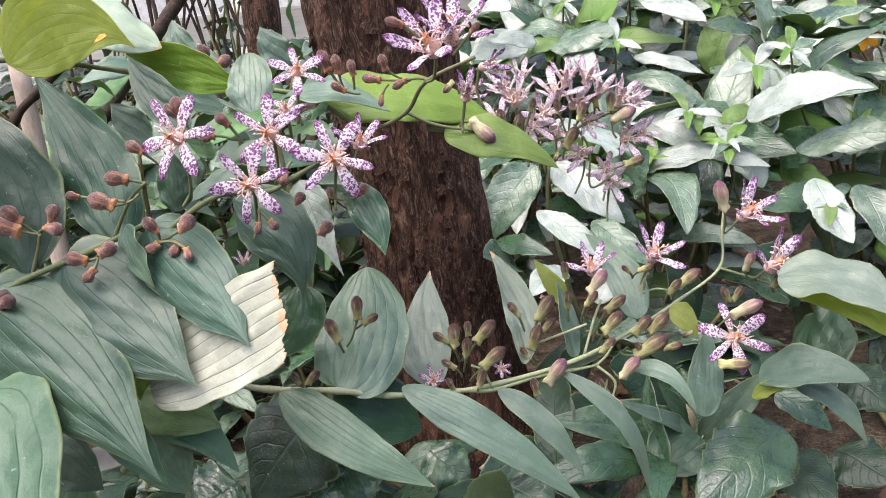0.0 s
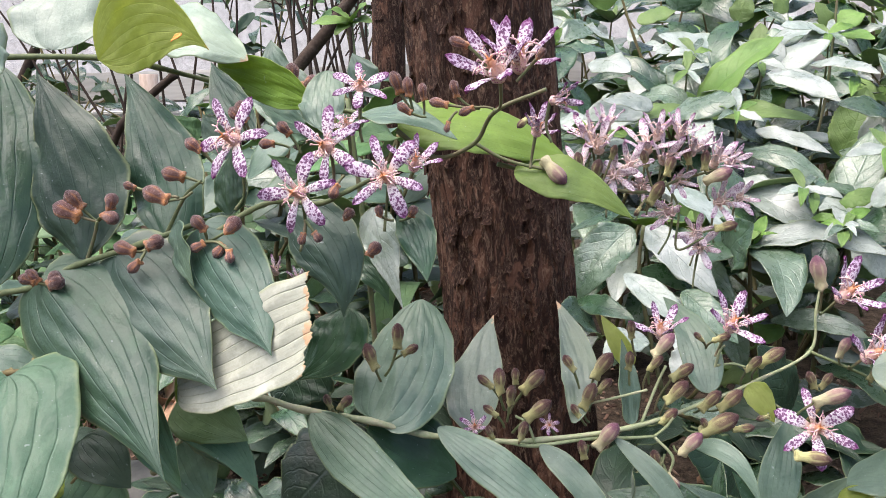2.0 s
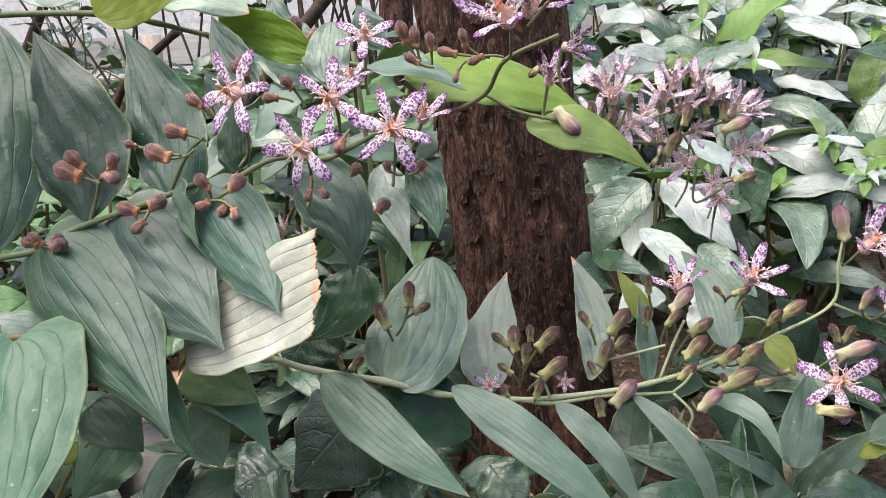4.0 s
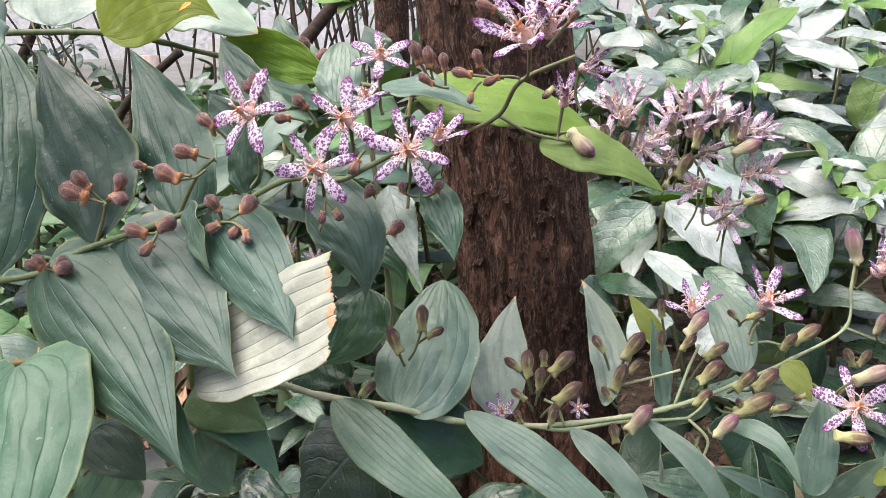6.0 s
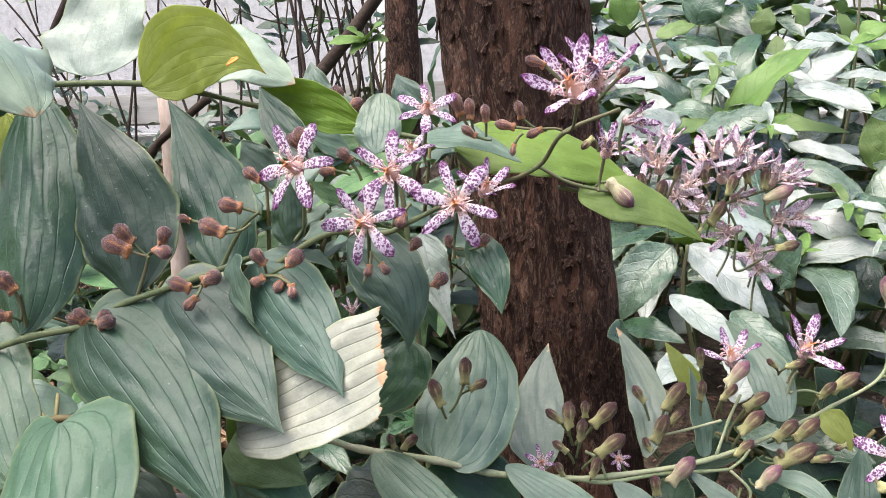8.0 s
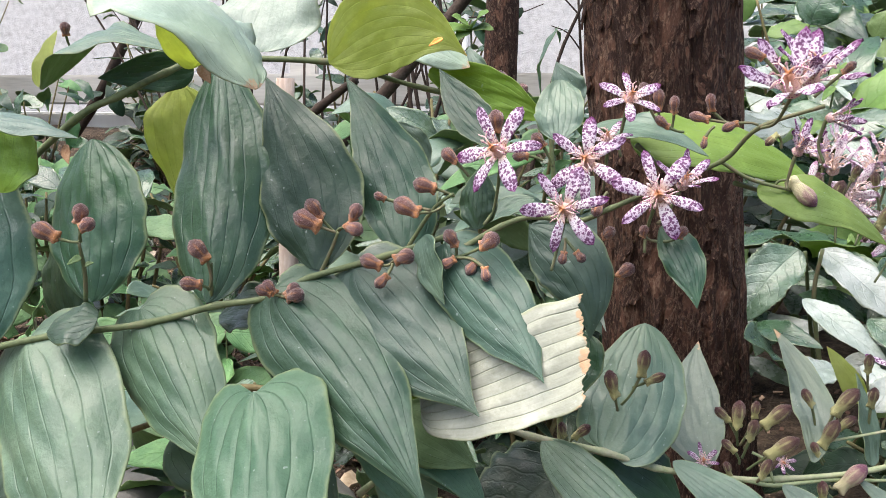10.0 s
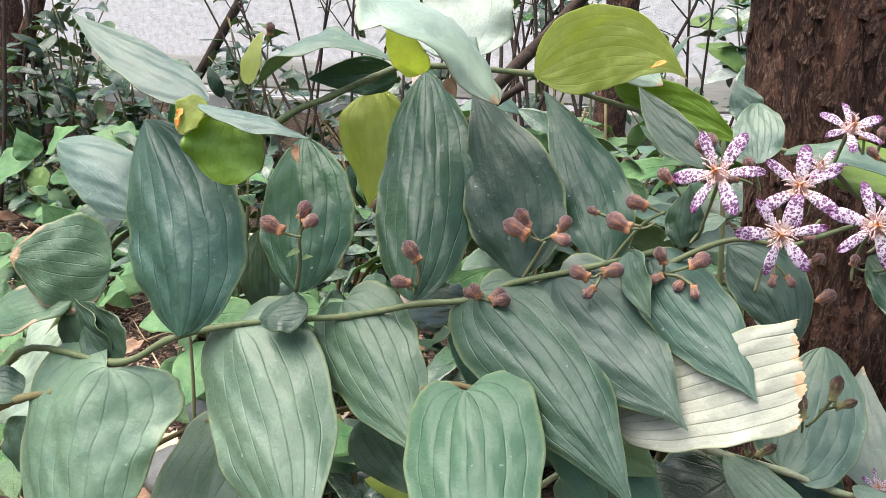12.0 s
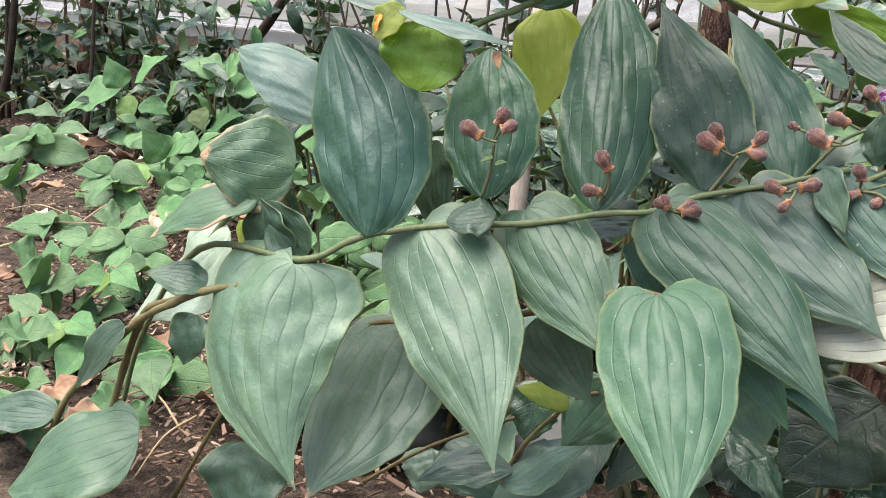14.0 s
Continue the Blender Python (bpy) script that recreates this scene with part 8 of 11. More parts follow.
flower(lily_upper, (0.0318, 0.5634, 0.3469), (-0.3094, -0.6189, 0.7220), 0.0185, 8, "half", True)
tube("pedicel", lily_upper, [(0.0264, 0.5650, 0.3281), (0.0305, 0.5670, 0.3322), (0.0324, 0.5645, 0.3456)], [0.0008, 0.0008, 0.0011], STEM_GREEN, sides=6)
flower(lily_upper, (0.0620, 0.5849, 0.3454), (0.1054, -0.8433, 0.5270), 0.0197, 26, "half", True)
tube("pedicel", lily_upper, [(0.0594, 0.5850, 0.3252), (0.0602, 0.5890, 0.3307), (0.0618, 0.5865, 0.3444)], [0.0008, 0.0008, 0.0011], STEM_GREEN, sides=6)
flower(lily_upper, (0.0807, 0.6023, 0.3637), (0.1010, -0.4041, 0.9091), 0.0193, 41, "wilted", True)
tube("pedicel", lily_upper, [(0.0783, 0.6050, 0.3456), (0.0790, 0.6056, 0.3483), (0.0805, 0.6031, 0.3620)], [0.0008, 0.0008, 0.0011], STEM_GREEN, sides=6)
flower(lily_upper, (0.1039, 0.6132, 0.3520), (0.4216, -0.5270, 0.7379), 0.0204, 13, "wilted", True)
tube("pedicel", lily_upper, [(0.1039, 0.6150, 0.3326), (0.1018, 0.6167, 0.3366), (0.1031, 0.6142, 0.3505)], [0.0008, 0.0008, 0.0011], STEM_GREEN, sides=6)
flower(lily_upper, (0.0717, 0.5952, 0.3309), (-0.2120, -0.9540, 0.2120), 0.0186, 55, "wilted", True)
tube("pedicel", lily_upper, [(0.0674, 0.5950, 0.3081), (0.0705, 0.5994, 0.3165), (0.0720, 0.5969, 0.3305)], [0.0008, 0.0008, 0.0011], STEM_GREEN, sides=6)
flower(lily_upper, (0.0942, 0.6151, 0.3327), (0.3145, -0.9435, 0.1048), 0.0182, 31, "wilted", True)
tube("pedicel", lily_upper, [(0.0931, 0.6150, 0.3087), (0.0922, 0.6192, 0.3182), (0.0936, 0.6167, 0.3325)], [0.0008, 0.0008, 0.0011], STEM_GREEN, sides=6)
flower(lily_upper, (0.1289, 0.6233, 0.3428), (0.6092, -0.6092, 0.5077), 0.0183, 3, "wilted", True)
tube("pedicel", lily_upper, [(0.1300, 0.6250, 0.3212), (0.1267, 0.6269, 0.3278), (0.1278, 0.6244, 0.3419)], [0.0008, 0.0008, 0.0011], STEM_GREEN, sides=6)
flower(lily_upper, (0.0477, 0.5620, 0.3730), (0.0000, -0.4061, 0.9138), 0.0167, 19, "wilted", True)
tube("pedicel", lily_upper, [(0.0443, 0.5650, 0.3556), (0.0460, 0.5652, 0.3586), (0.0477, 0.5627, 0.3715)], [0.0008, 0.0008, 0.0011], STEM_GREEN, sides=6)
flower(lily_upper, (0.1378, 0.6340, 0.3175), (0.5185, -0.8296, 0.2074), 0.0163, 48, "half", True)
tube("pedicel", lily_upper, [(0.1381, 0.6350, 0.2932), (0.1359, 0.6378, 0.3025), (0.1370, 0.6353, 0.3172)], [0.0008, 0.0008, 0.0011], STEM_GREEN, sides=6)
flower(lily_upper, (0.1103, 0.6249, 0.2942), (-0.2063, -0.9283, 0.3094), 0.0179, 22, "half", True)
tube("pedicel", lily_upper, [(0.1066, 0.6250, 0.2701), (0.1094, 0.6290, 0.2788), (0.1107, 0.6265, 0.2937)], [0.0008, 0.0008, 0.0011], STEM_GREEN, sides=6)
BLOSSOM = (0.5905, 1.3000, 0.3056)
stub = thing("dead_branch", (-0.3435, 0.6200, 0.3511), "broken brown branch stub among the leaves", "branch", "dead branches")
tube("branch", stub, [(-0.3541, 0.6200, 0.3377), (-0.3323, 0.6200, 0.3752), (-0.3125, 0.6200, 0.3923), (-0.2815, 0.6200, 0.4143)], [0.0035, 0.003, 0.0032, 0.003], TWIG, sides=10, knots=0.3)
stake = thing("wooden_stake", (-0.4735, 0.9000, 0.0000), "pale weathered wooden stake standing in the bed", "stake", "stakes")
tube("shaft", stake, [(-0.4785, 0.9000, -0.02), (-0.4765, 0.9000, 0.2), (-0.4715, 0.9000, 0.4149)], [0.011, 0.0108, 0.0098], PALE_WOOD, sides=12, knots=0.05)
sprig = thing("seedling", (-0.3393, 1.2500, 0.0000), "thin seedling with lime green leaves by the slender trunk", "seedling")
tube("stem", sprig, [(-0.3393, 1.2500, 0), (-0.3293, 1.2500, 0.25), (-0.3393, 1.2500, 0.4842)], [0.003, 0.0025, 0.0015], STEM_GREEN, sides=6)
leaf(sprig, (-0.3393, 1.2500, 0.4826), (-0.3906, 1.2200, 0.4802), 0.0265, SHRUB_FRESH, face=(0, -0.6, 0.8), n=12, m=8, shape='shrub', groove=0.005)
leaf(sprig, (-0.3393, 1.2500, 0.4826), (-0.2990, 1.2200, 0.4801), 0.0218, SHRUB_FRESH, face=(0, -0.6, 0.8), n=12, m=8, shape='shrub', groove=0.005)
leaf(sprig, (-0.3393, 1.2500, 0.4826), (-0.3606, 1.2200, 0.5005), 0.0305, SHRUB_FRESH, face=(0, -0.6, 0.8), n=12, m=8, shape='shrub', groove=0.005)
leaf(sprig, (-0.3393, 1.2500, 0.4826), (-0.3068, 1.2200, 0.5051), 0.0371, SHRUB_FRESH, face=(0, -0.6, 0.8), n=12, m=8, shape='shrub', groove=0.005)
leaf(sprig, (-0.3393, 1.2500, 0.4826), (-0.3572, 1.2200, 0.4636), 0.0209, SHRUB_FRESH, face=(0, -0.6, 0.8), n=12, m=8, shape='shrub', groove=0.005)
white_post = thing("white_post", (-0.6836, 2.6000, 0.0000), "narrow white painted post behind the plants", "post")
box("shaft", white_post, (-0.7036, 2.6000, 0.0), (-0.6636, 2.6300, 0.9), WHITE_PAINT, 0.003)
leaf(lily_main, (-0.3319, 0.3620, 0.3285), (-0.3375, 0.3580, 0.3249), 0.0040, LEAF_UNDER, label="dried pale scrap", n=8, m=6, groove=0.005)
leaf(lily_main, (-0.3301, 0.3620, 0.3242), (-0.3218, 0.3580, 0.3269), 0.0030, LEAF_UNDER, label="dried pale scrap", n=8, m=6, groove=0.005)
leaf(lily_main, (-0.2922, 0.4280, 0.3864), (-0.2864, 0.4260, 0.3814), 0.0030, BROWN_EDGE, n=6, m=6, groove=0.005)
leaf(lily_upper, (-0.4067, 0.3660, 0.3983), (-0.4074, 0.3620, 0.3873), 0.0038, ORANGE_SCAR, label="torn orange edge", wave=0.3, n=14, m=8, groove=0.005)
leaf(lily_upper, (-0.3352, 0.3620, 0.3840), (-0.3310, 0.3580, 0.3749), 0.0050, BROWN_EDGE, n=8, m=6, groove=0.005)
leaf(lily_upper, (-0.2466, 0.3420, 0.4211), (-0.2405, 0.3380, 0.4133), 0.0062, BROWN_EDGE, n=8, m=6, groove=0.005)
leaf(lily_main, (-0.4372, 0.3180, 0.1807), (-0.4239, 0.3160, 0.1912), 0.0061, BROWN_EDGE, n=8, m=6, groove=0.005)
leaf(lily_main, (-0.4296, 0.3140, 0.1735), (-0.4106, 0.2960, 0.1349), 0.0038, BROWN_EDGE, n=10, m=6, groove=0.005)

# larger weeds among the litter
weed_a = thing("weed", (-1.6976, 1.5500, 0.0000), "leafy green weed with broad pointed toothed leaves", "weed", "weeds")
tube("stem", weed_a, [(-1.6976, 1.5500, 0.0000), (-1.6916, 1.5500, 0.0870), (-1.6976, 1.5500, 0.1739)], [0.0022, 0.0018, 0.0012], STEM_GREEN, sides=6)
leaf(weed_a, (-1.6978, 1.5500, 0.1671), (-1.8738, 1.5200, 0.0847), 0.1232, WEED_LEAF, face=(0, -0.6, 0.8), shape='pointed', teeth=12, n=22, m=12, cup=0.08, bend=0.06, groove=0.0)
leaf(weed_a, (-1.6978, 1.5500, 0.1671), (-1.7335, 1.5400, 0.2407), 0.0747, WEED_LEAF, face=(0, -0.6, 0.8), shape='pointed', teeth=12, n=22, m=12, cup=0.08, bend=0.06, groove=0.0)
leaf(weed_a, (-1.6538, 1.5500, 0.1918), (-1.5654, 1.5600, 0.2554), 0.0953, WEED_LEAF, face=(0, -0.6, 0.8), shape='pointed', teeth=12, n=22, m=12, cup=0.08, bend=0.06, groove=0.0)
leaf(weed_a, (-1.6685, 1.5500, 0.1526), (-1.6729, 1.5200, 0.0588), 0.0709, SHRUB_FRESH, face=(0, -0.6, 0.8), shape='pointed', teeth=12, n=22, m=12, cup=0.08, bend=0.06, groove=0.0)
leaf(weed_a, (-1.5663, 1.5500, 0.1448), (-1.4918, 1.5400, 0.2083), 0.0868, WEED_LEAF, face=(0, -0.6, 0.8), shape='pointed', teeth=12, n=22, m=12, cup=0.08, bend=0.06, groove=0.0)
leaf(weed_a, (-1.6377, 1.5500, 0.1396), (-1.5616, 1.5600, 0.1137), 0.0666, WEED_LEAF, face=(0, -0.6, 0.8), shape='pointed', teeth=12, n=22, m=12, cup=0.08, bend=0.06, groove=0.0)
weed_b = thing("weed", (-1.4290, 1.6000, 0.0000), "leafy green weed with broad pointed toothed leaves", "weed", "weeds")
tube("stem", weed_b, [(-1.4290, 1.6000, 0.0000), (-1.4230, 1.6000, 0.1062), (-1.4290, 1.6000, 0.2124)], [0.0022, 0.0018, 0.0012], STEM_GREEN, sides=6)
leaf(weed_b, (-1.4421, 1.6000, 0.2308), (-1.5391, 1.5700, 0.2368), 0.0923, WEED_LEAF, face=(0, -0.6, 0.8), shape='pointed', teeth=12, n=22, m=12, cup=0.08, bend=0.06, groove=0.0)
leaf(weed_b, (-1.4258, 1.6000, 0.2127), (-1.3721, 1.5900, 0.2749), 0.1371, WEED_LEAF, face=(0, -0.6, 0.8), shape='pointed', teeth=12, n=22, m=12, cup=0.08, bend=0.06, groove=0.0)
leaf(weed_b, (-1.3969, 1.6000, 0.2051), (-1.2712, 1.6100, 0.1995), 0.1055, WEED_LEAF, face=(0, -0.6, 0.8), shape='pointed', teeth=12, n=22, m=12, cup=0.08, bend=0.06, groove=0.0)
leaf(weed_b, (-1.5187, 1.6000, 0.1293), (-1.4666, 1.5700, 0.0837), 0.0629, SHRUB_FRESH, face=(0, -0.6, 0.8), shape='pointed', teeth=12, n=22, m=12, cup=0.08, bend=0.06, groove=0.0)
leaf(weed_b, (-1.4735, 1.6000, 0.1005), (-1.3693, 1.5900, 0.1351), 0.1008, WEED_LEAF, face=(0, -0.6, 0.8), shape='pointed', teeth=12, n=22, m=12, cup=0.08, bend=0.06, groove=0.0)
leaf(weed_b, (-1.5102, 1.6000, 0.1071), (-1.5728, 1.6100, 0.0654), 0.0936, WEED_LEAF, face=(0, -0.6, 0.8), shape='pointed', teeth=12, n=22, m=12, cup=0.08, bend=0.06, groove=0.0)
weed_c = thing("weed", (-1.2268, 1.1474, 0.0000), "leafy green weed with broad pointed toothed leaves", "weed", "weeds")
tube("stem", weed_c, [(-1.2268, 1.1474, 0.0000), (-1.2208, 1.1474, 0.0507), (-1.2268, 1.1474, 0.1013)], [0.0022, 0.0018, 0.0012], STEM_GREEN, sides=6)
leaf(weed_c, (-1.2268, 1.1474, 0.1065), (-1.2534, 1.1174, 0.1636), 0.0734, WEED_LEAF, face=(0, -0.6, 0.8), shape='pointed', teeth=12, n=22, m=12, cup=0.08, bend=0.06, groove=0.0)
leaf(weed_c, (-1.2242, 1.1474, 0.1069), (-1.1580, 1.1374, 0.1534), 0.0951, WEED_LEAF, face=(0, -0.6, 0.8), shape='pointed', teeth=12, n=22, m=12, cup=0.08, bend=0.06, groove=0.0)
leaf(weed_c, (-1.2257, 1.1474, 0.0910), (-1.2334, 1.1574, 0.0387), 0.0772, WEED_LEAF, face=(0, -0.6, 0.8), shape='pointed', teeth=12, n=22, m=12, cup=0.08, bend=0.06, groove=0.0)
leaf(weed_c, (-1.2584, 1.1474, 0.0727), (-1.3491, 1.1174, 0.0340), 0.0764, SHRUB_FRESH, face=(0, -0.6, 0.8), shape='pointed', teeth=12, n=22, m=12, cup=0.08, bend=0.06, groove=0.0)
leaf(weed_c, (-1.1660, 1.1474, 0.1045), (-1.1405, 1.1374, 0.0560), 0.0422, WEED_LEAF, face=(0, -0.6, 0.8), shape='pointed', teeth=12, n=22, m=12, cup=0.08, bend=0.06, groove=0.0)
leaf(weed_c, (-1.2142, 1.1474, 0.0769), (-1.1715, 1.1574, 0.0184), 0.0516, WEED_LEAF, face=(0, -0.6, 0.8), shape='pointed', teeth=12, n=22, m=12, cup=0.08, bend=0.06, groove=0.0)
weed_d = thing("weed", (-0.9909, 0.6930, 0.0000), "leafy green weed with broad pointed toothed leaves", "weed", "weeds")
tube("stem", weed_d, [(-0.9909, 0.6930, 0.0000), (-0.9849, 0.6930, 0.0214), (-0.9909, 0.6930, 0.0427)], [0.0022, 0.0018, 0.0012], STEM_GREEN, sides=6)
leaf(weed_d, (-0.9795, 0.6930, 0.0464), (-1.0188, 0.6630, 0.0140), 0.0499, WEED_LEAF, face=(0, -0.6, 0.8), shape='pointed', teeth=12, n=22, m=12, cup=0.08, bend=0.06, groove=0.0)
leaf(weed_d, (-0.9718, 0.6930, 0.0538), (-0.9152, 0.6830, 0.0513), 0.0423, WEED_LEAF, face=(0, -0.6, 0.8), shape='pointed', teeth=12, n=22, m=12, cup=0.08, bend=0.06, groove=0.0)
leaf(weed_d, (-1.0068, 0.6930, 0.0621), (-0.9878, 0.7030, 0.0869), 0.0403, WEED_LEAF, face=(0, -0.6, 0.8), shape='pointed', teeth=12, n=22, m=12, cup=0.08, bend=0.06, groove=0.0)
leaf(weed_d, (-0.9623, 0.6930, 0.0185), (-0.8870, 0.6630, 0.0720), 0.0643, SHRUB_FRESH, face=(0, -0.6, 0.8), shape='pointed', teeth=12, n=22, m=12, cup=0.08, bend=0.06, groove=0.0)
leaf(weed_d, (-0.9607, 0.6930, 0.0996), (-1.0110, 0.6830, 0.0973), 0.0336, WEED_LEAF, face=(0, -0.6, 0.8), shape='pointed', teeth=12, n=22, m=12, cup=0.08, bend=0.06, groove=0.0)
leaf(weed_d, (-0.9516, 0.6930, 0.1012), (-0.9193, 0.7030, 0.1047), 0.0301, WEED_LEAF, face=(0, -0.6, 0.8), shape='pointed', teeth=12, n=22, m=12, cup=0.08, bend=0.06, groove=0.0)
weed_e = thing("weed", (-0.8875, 0.5770, 0.0000), "leafy green weed with broad pointed toothed leaves", "weed", "weeds")
tube("stem", weed_e, [(-0.8875, 0.5770, 0.0000), (-0.8815, 0.5770, 0.0204), (-0.8875, 0.5770, 0.0408)], [0.0022, 0.0018, 0.0012], STEM_GREEN, sides=6)
leaf(weed_e, (-0.8874, 0.5770, 0.0422), (-0.9227, 0.5470, 0.0283), 0.0448, WEED_LEAF, face=(0, -0.6, 0.8), shape='pointed', teeth=12, n=22, m=12, cup=0.08, bend=0.06, groove=0.0)
leaf(weed_e, (-0.8708, 0.5770, 0.0510), (-0.8202, 0.5670, 0.0433), 0.0354, WEED_LEAF, face=(0, -0.6, 0.8), shape='pointed', teeth=12, n=22, m=12, cup=0.08, bend=0.06, groove=0.0)
leaf(weed_e, (-0.9185, 0.5770, 0.0474), (-0.9754, 0.5870, 0.0543), 0.0328, WEED_LEAF, face=(0, -0.6, 0.8), shape='pointed', teeth=12, n=22, m=12, cup=0.08, bend=0.06, groove=0.0)
leaf(weed_e, (-0.8791, 0.5770, 0.0459), (-0.8726, 0.5470, 0.0248), 0.0307, SHRUB_FRESH, face=(0, -0.6, 0.8), shape='pointed', teeth=12, n=22, m=12, cup=0.08, bend=0.06, groove=0.0)
leaf(weed_e, (-0.8059, 0.5770, 0.1207), (-0.7640, 0.5670, 0.1060), 0.0293, WEED_LEAF, face=(0, -0.6, 0.8), shape='pointed', teeth=12, n=22, m=12, cup=0.08, bend=0.06, groove=0.0)
weed_f = thing("weed", (-0.7180, 0.5301, 0.0000), "leafy green weed with broad pointed toothed leaves", "weed", "weeds")
tube("stem", weed_f, [(-0.7180, 0.5301, 0.0000), (-0.7120, 0.5301, 0.0286), (-0.7180, 0.5301, 0.0573)], [0.0022, 0.0018, 0.0012], STEM_GREEN, sides=6)
leaf(weed_f, (-0.7201, 0.5301, 0.0568), (-0.6901, 0.5001, 0.0303), 0.0470, WEED_LEAF, face=(0, -0.6, 0.8), shape='pointed', teeth=12, n=22, m=12, cup=0.08, bend=0.06, groove=0.0)
leaf(weed_f, (-0.7285, 0.5301, 0.0489), (-0.7445, 0.5201, 0.0249), 0.0292, WEED_LEAF, face=(0, -0.6, 0.8), shape='pointed', teeth=12, n=22, m=12, cup=0.08, bend=0.06, groove=0.0)
weed_g = thing("weed", (-1.8113, 1.4457, 0.0000), "leafy green weed with broad pointed toothed leaves", "weed", "weeds")
tube("stem", weed_g, [(-1.8113, 1.4457, 0.0000), (-1.8053, 1.4457, 0.0298), (-1.8113, 1.4457, 0.0595)], [0.0022, 0.0018, 0.0012], STEM_GREEN, sides=6)
leaf(weed_g, (-1.8204, 1.4457, 0.0584), (-1.8831, 1.4157, 0.0398), 0.0605, WEED_LEAF, face=(0, -0.6, 0.8), shape='pointed', teeth=12, n=22, m=12, cup=0.08, bend=0.06, groove=0.0)
leaf(weed_g, (-1.7983, 1.4457, 0.0679), (-1.6833, 1.4357, 0.0682), 0.0553, WEED_LEAF, face=(0, -0.6, 0.8), shape='pointed', teeth=12, n=22, m=12, cup=0.08, bend=0.06, groove=0.0)
leaf(weed_g, (-1.8681, 1.4457, 0.1071), (-1.8076, 1.4557, 0.0917), 0.0511, WEED_LEAF, face=(0, -0.6, 0.8), shape='pointed', teeth=12, n=22, m=12, cup=0.08, bend=0.06, groove=0.0)
leaf(weed_g, (-1.8758, 1.4457, 0.0448), (-1.9192, 1.4157, 0.0009), 0.0556, SHRUB_FRESH, face=(0, -0.6, 0.8), shape='pointed', teeth=12, n=22, m=12, cup=0.08, bend=0.06, groove=0.0)
weed_h = thing("weed", (-0.5927, 0.6200, 0.0000), "leafy green weed with broad pointed toothed leaves", "weed", "weeds")
tube("stem", weed_h, [(-0.5927, 0.6200, 0.0000), (-0.5867, 0.6200, 0.1036), (-0.5927, 0.6200, 0.2071)], [0.0022, 0.0018, 0.0012], STEM_GREEN, sides=6)
leaf(weed_h, (-0.5927, 0.6200, 0.2071), (-0.5940, 0.5900, 0.2364), 0.0417, WEED_LEAF, face=(0, -0.6, 0.8), shape='pointed', teeth=12, n=22, m=12, cup=0.08, bend=0.06, groove=0.0)
leaf(weed_h, (-0.5897, 0.6200, 0.2104), (-0.5694, 0.6100, 0.2316), 0.0446, WEED_LEAF, face=(0, -0.6, 0.8), shape='pointed', teeth=12, n=22, m=12, cup=0.08, bend=0.06, groove=0.0)
leaf(weed_h, (-0.5926, 0.6200, 0.2043), (-0.6074, 0.6300, 0.1858), 0.0344, WEED_LEAF, face=(0, -0.6, 0.8), shape='pointed', teeth=12, n=22, m=12, cup=0.08, bend=0.06, groove=0.0)

# fresh leaf stars at the shoot tips of the shrub
tube("stem", shrub_near, [(0.3400, 0.9600, 0.2273), (0.3193, 0.9300, 0.2824), (0.3078, 0.9000, 0.3270)], [0.00172, 0.0014, 0.00101], STEM_GREEN, sides=10, knots=0.1)
leaf(shrub_near, (0.3078, 0.9000, 0.3270), (0.3244, 0.8851, 0.3227), 0.0094, SHRUB_MID, face=(0, -0.6, 0.8), bend=0.02, cup=0.25, shape='shrub', teeth=9, n=20, m=8, groove=0.0)
leaf(shrub_near, (0.3078, 0.9000, 0.3270), (0.2938, 0.8500, 0.3097), 0.0120, SHRUB_FRESH, face=(0, -0.6, 0.8), bend=0.06, cup=0.25, shape='shrub', teeth=9, n=20, m=8, groove=0.0)
leaf(shrub_near, (0.3078, 0.9000, 0.3270), (0.2665, 0.8840, 0.3208), 0.0181, SHRUB_SHEEN, face=(0, -0.6, 0.8), bend=0.03, cup=0.25, shape='shrub', teeth=9, n=20, m=8, groove=0.0)
leaf(shrub_near, (0.3078, 0.9000, 0.3270), (0.3003, 0.9401, 0.3431), 0.0113, SHRUB_FRESH, face=(0, -0.6, 0.8), bend=0.07, cup=0.25, shape='shrub', teeth=9, n=20, m=8, groove=0.0)
leaf(shrub_near, (0.3078, 0.9000, 0.3270), (0.3404, 0.9408, 0.3447), 0.0155, SHRUB_SHEEN, face=(0, -0.6, 0.8), bend=0.13, cup=0.25, shape='shrub', teeth=9, n=20, m=8, groove=0.0)
tube("stem", shrub_near, [(0.2916, 0.8800, 0.1637), (0.2697, 0.8500, 0.2196), (0.2559, 0.8200, 0.2653)], [0.00172, 0.0014, 0.00101], STEM_GREEN, sides=10, knots=0.1)
leaf(shrub_near, (0.2559, 0.8200, 0.2653), (0.2818, 0.8094, 0.2614), 0.0132, SHRUB_MID, face=(0, -0.6, 0.8), bend=0.12, cup=0.25, shape='shrub', teeth=9, n=20, m=8, groove=0.0)
leaf(shrub_near, (0.2559, 0.8200, 0.2653), (0.2490, 0.7724, 0.2600), 0.0079, SHRUB_FRESH, face=(0, -0.6, 0.8), bend=0.06, cup=0.25, shape='shrub', teeth=9, n=20, m=8, groove=0.0)
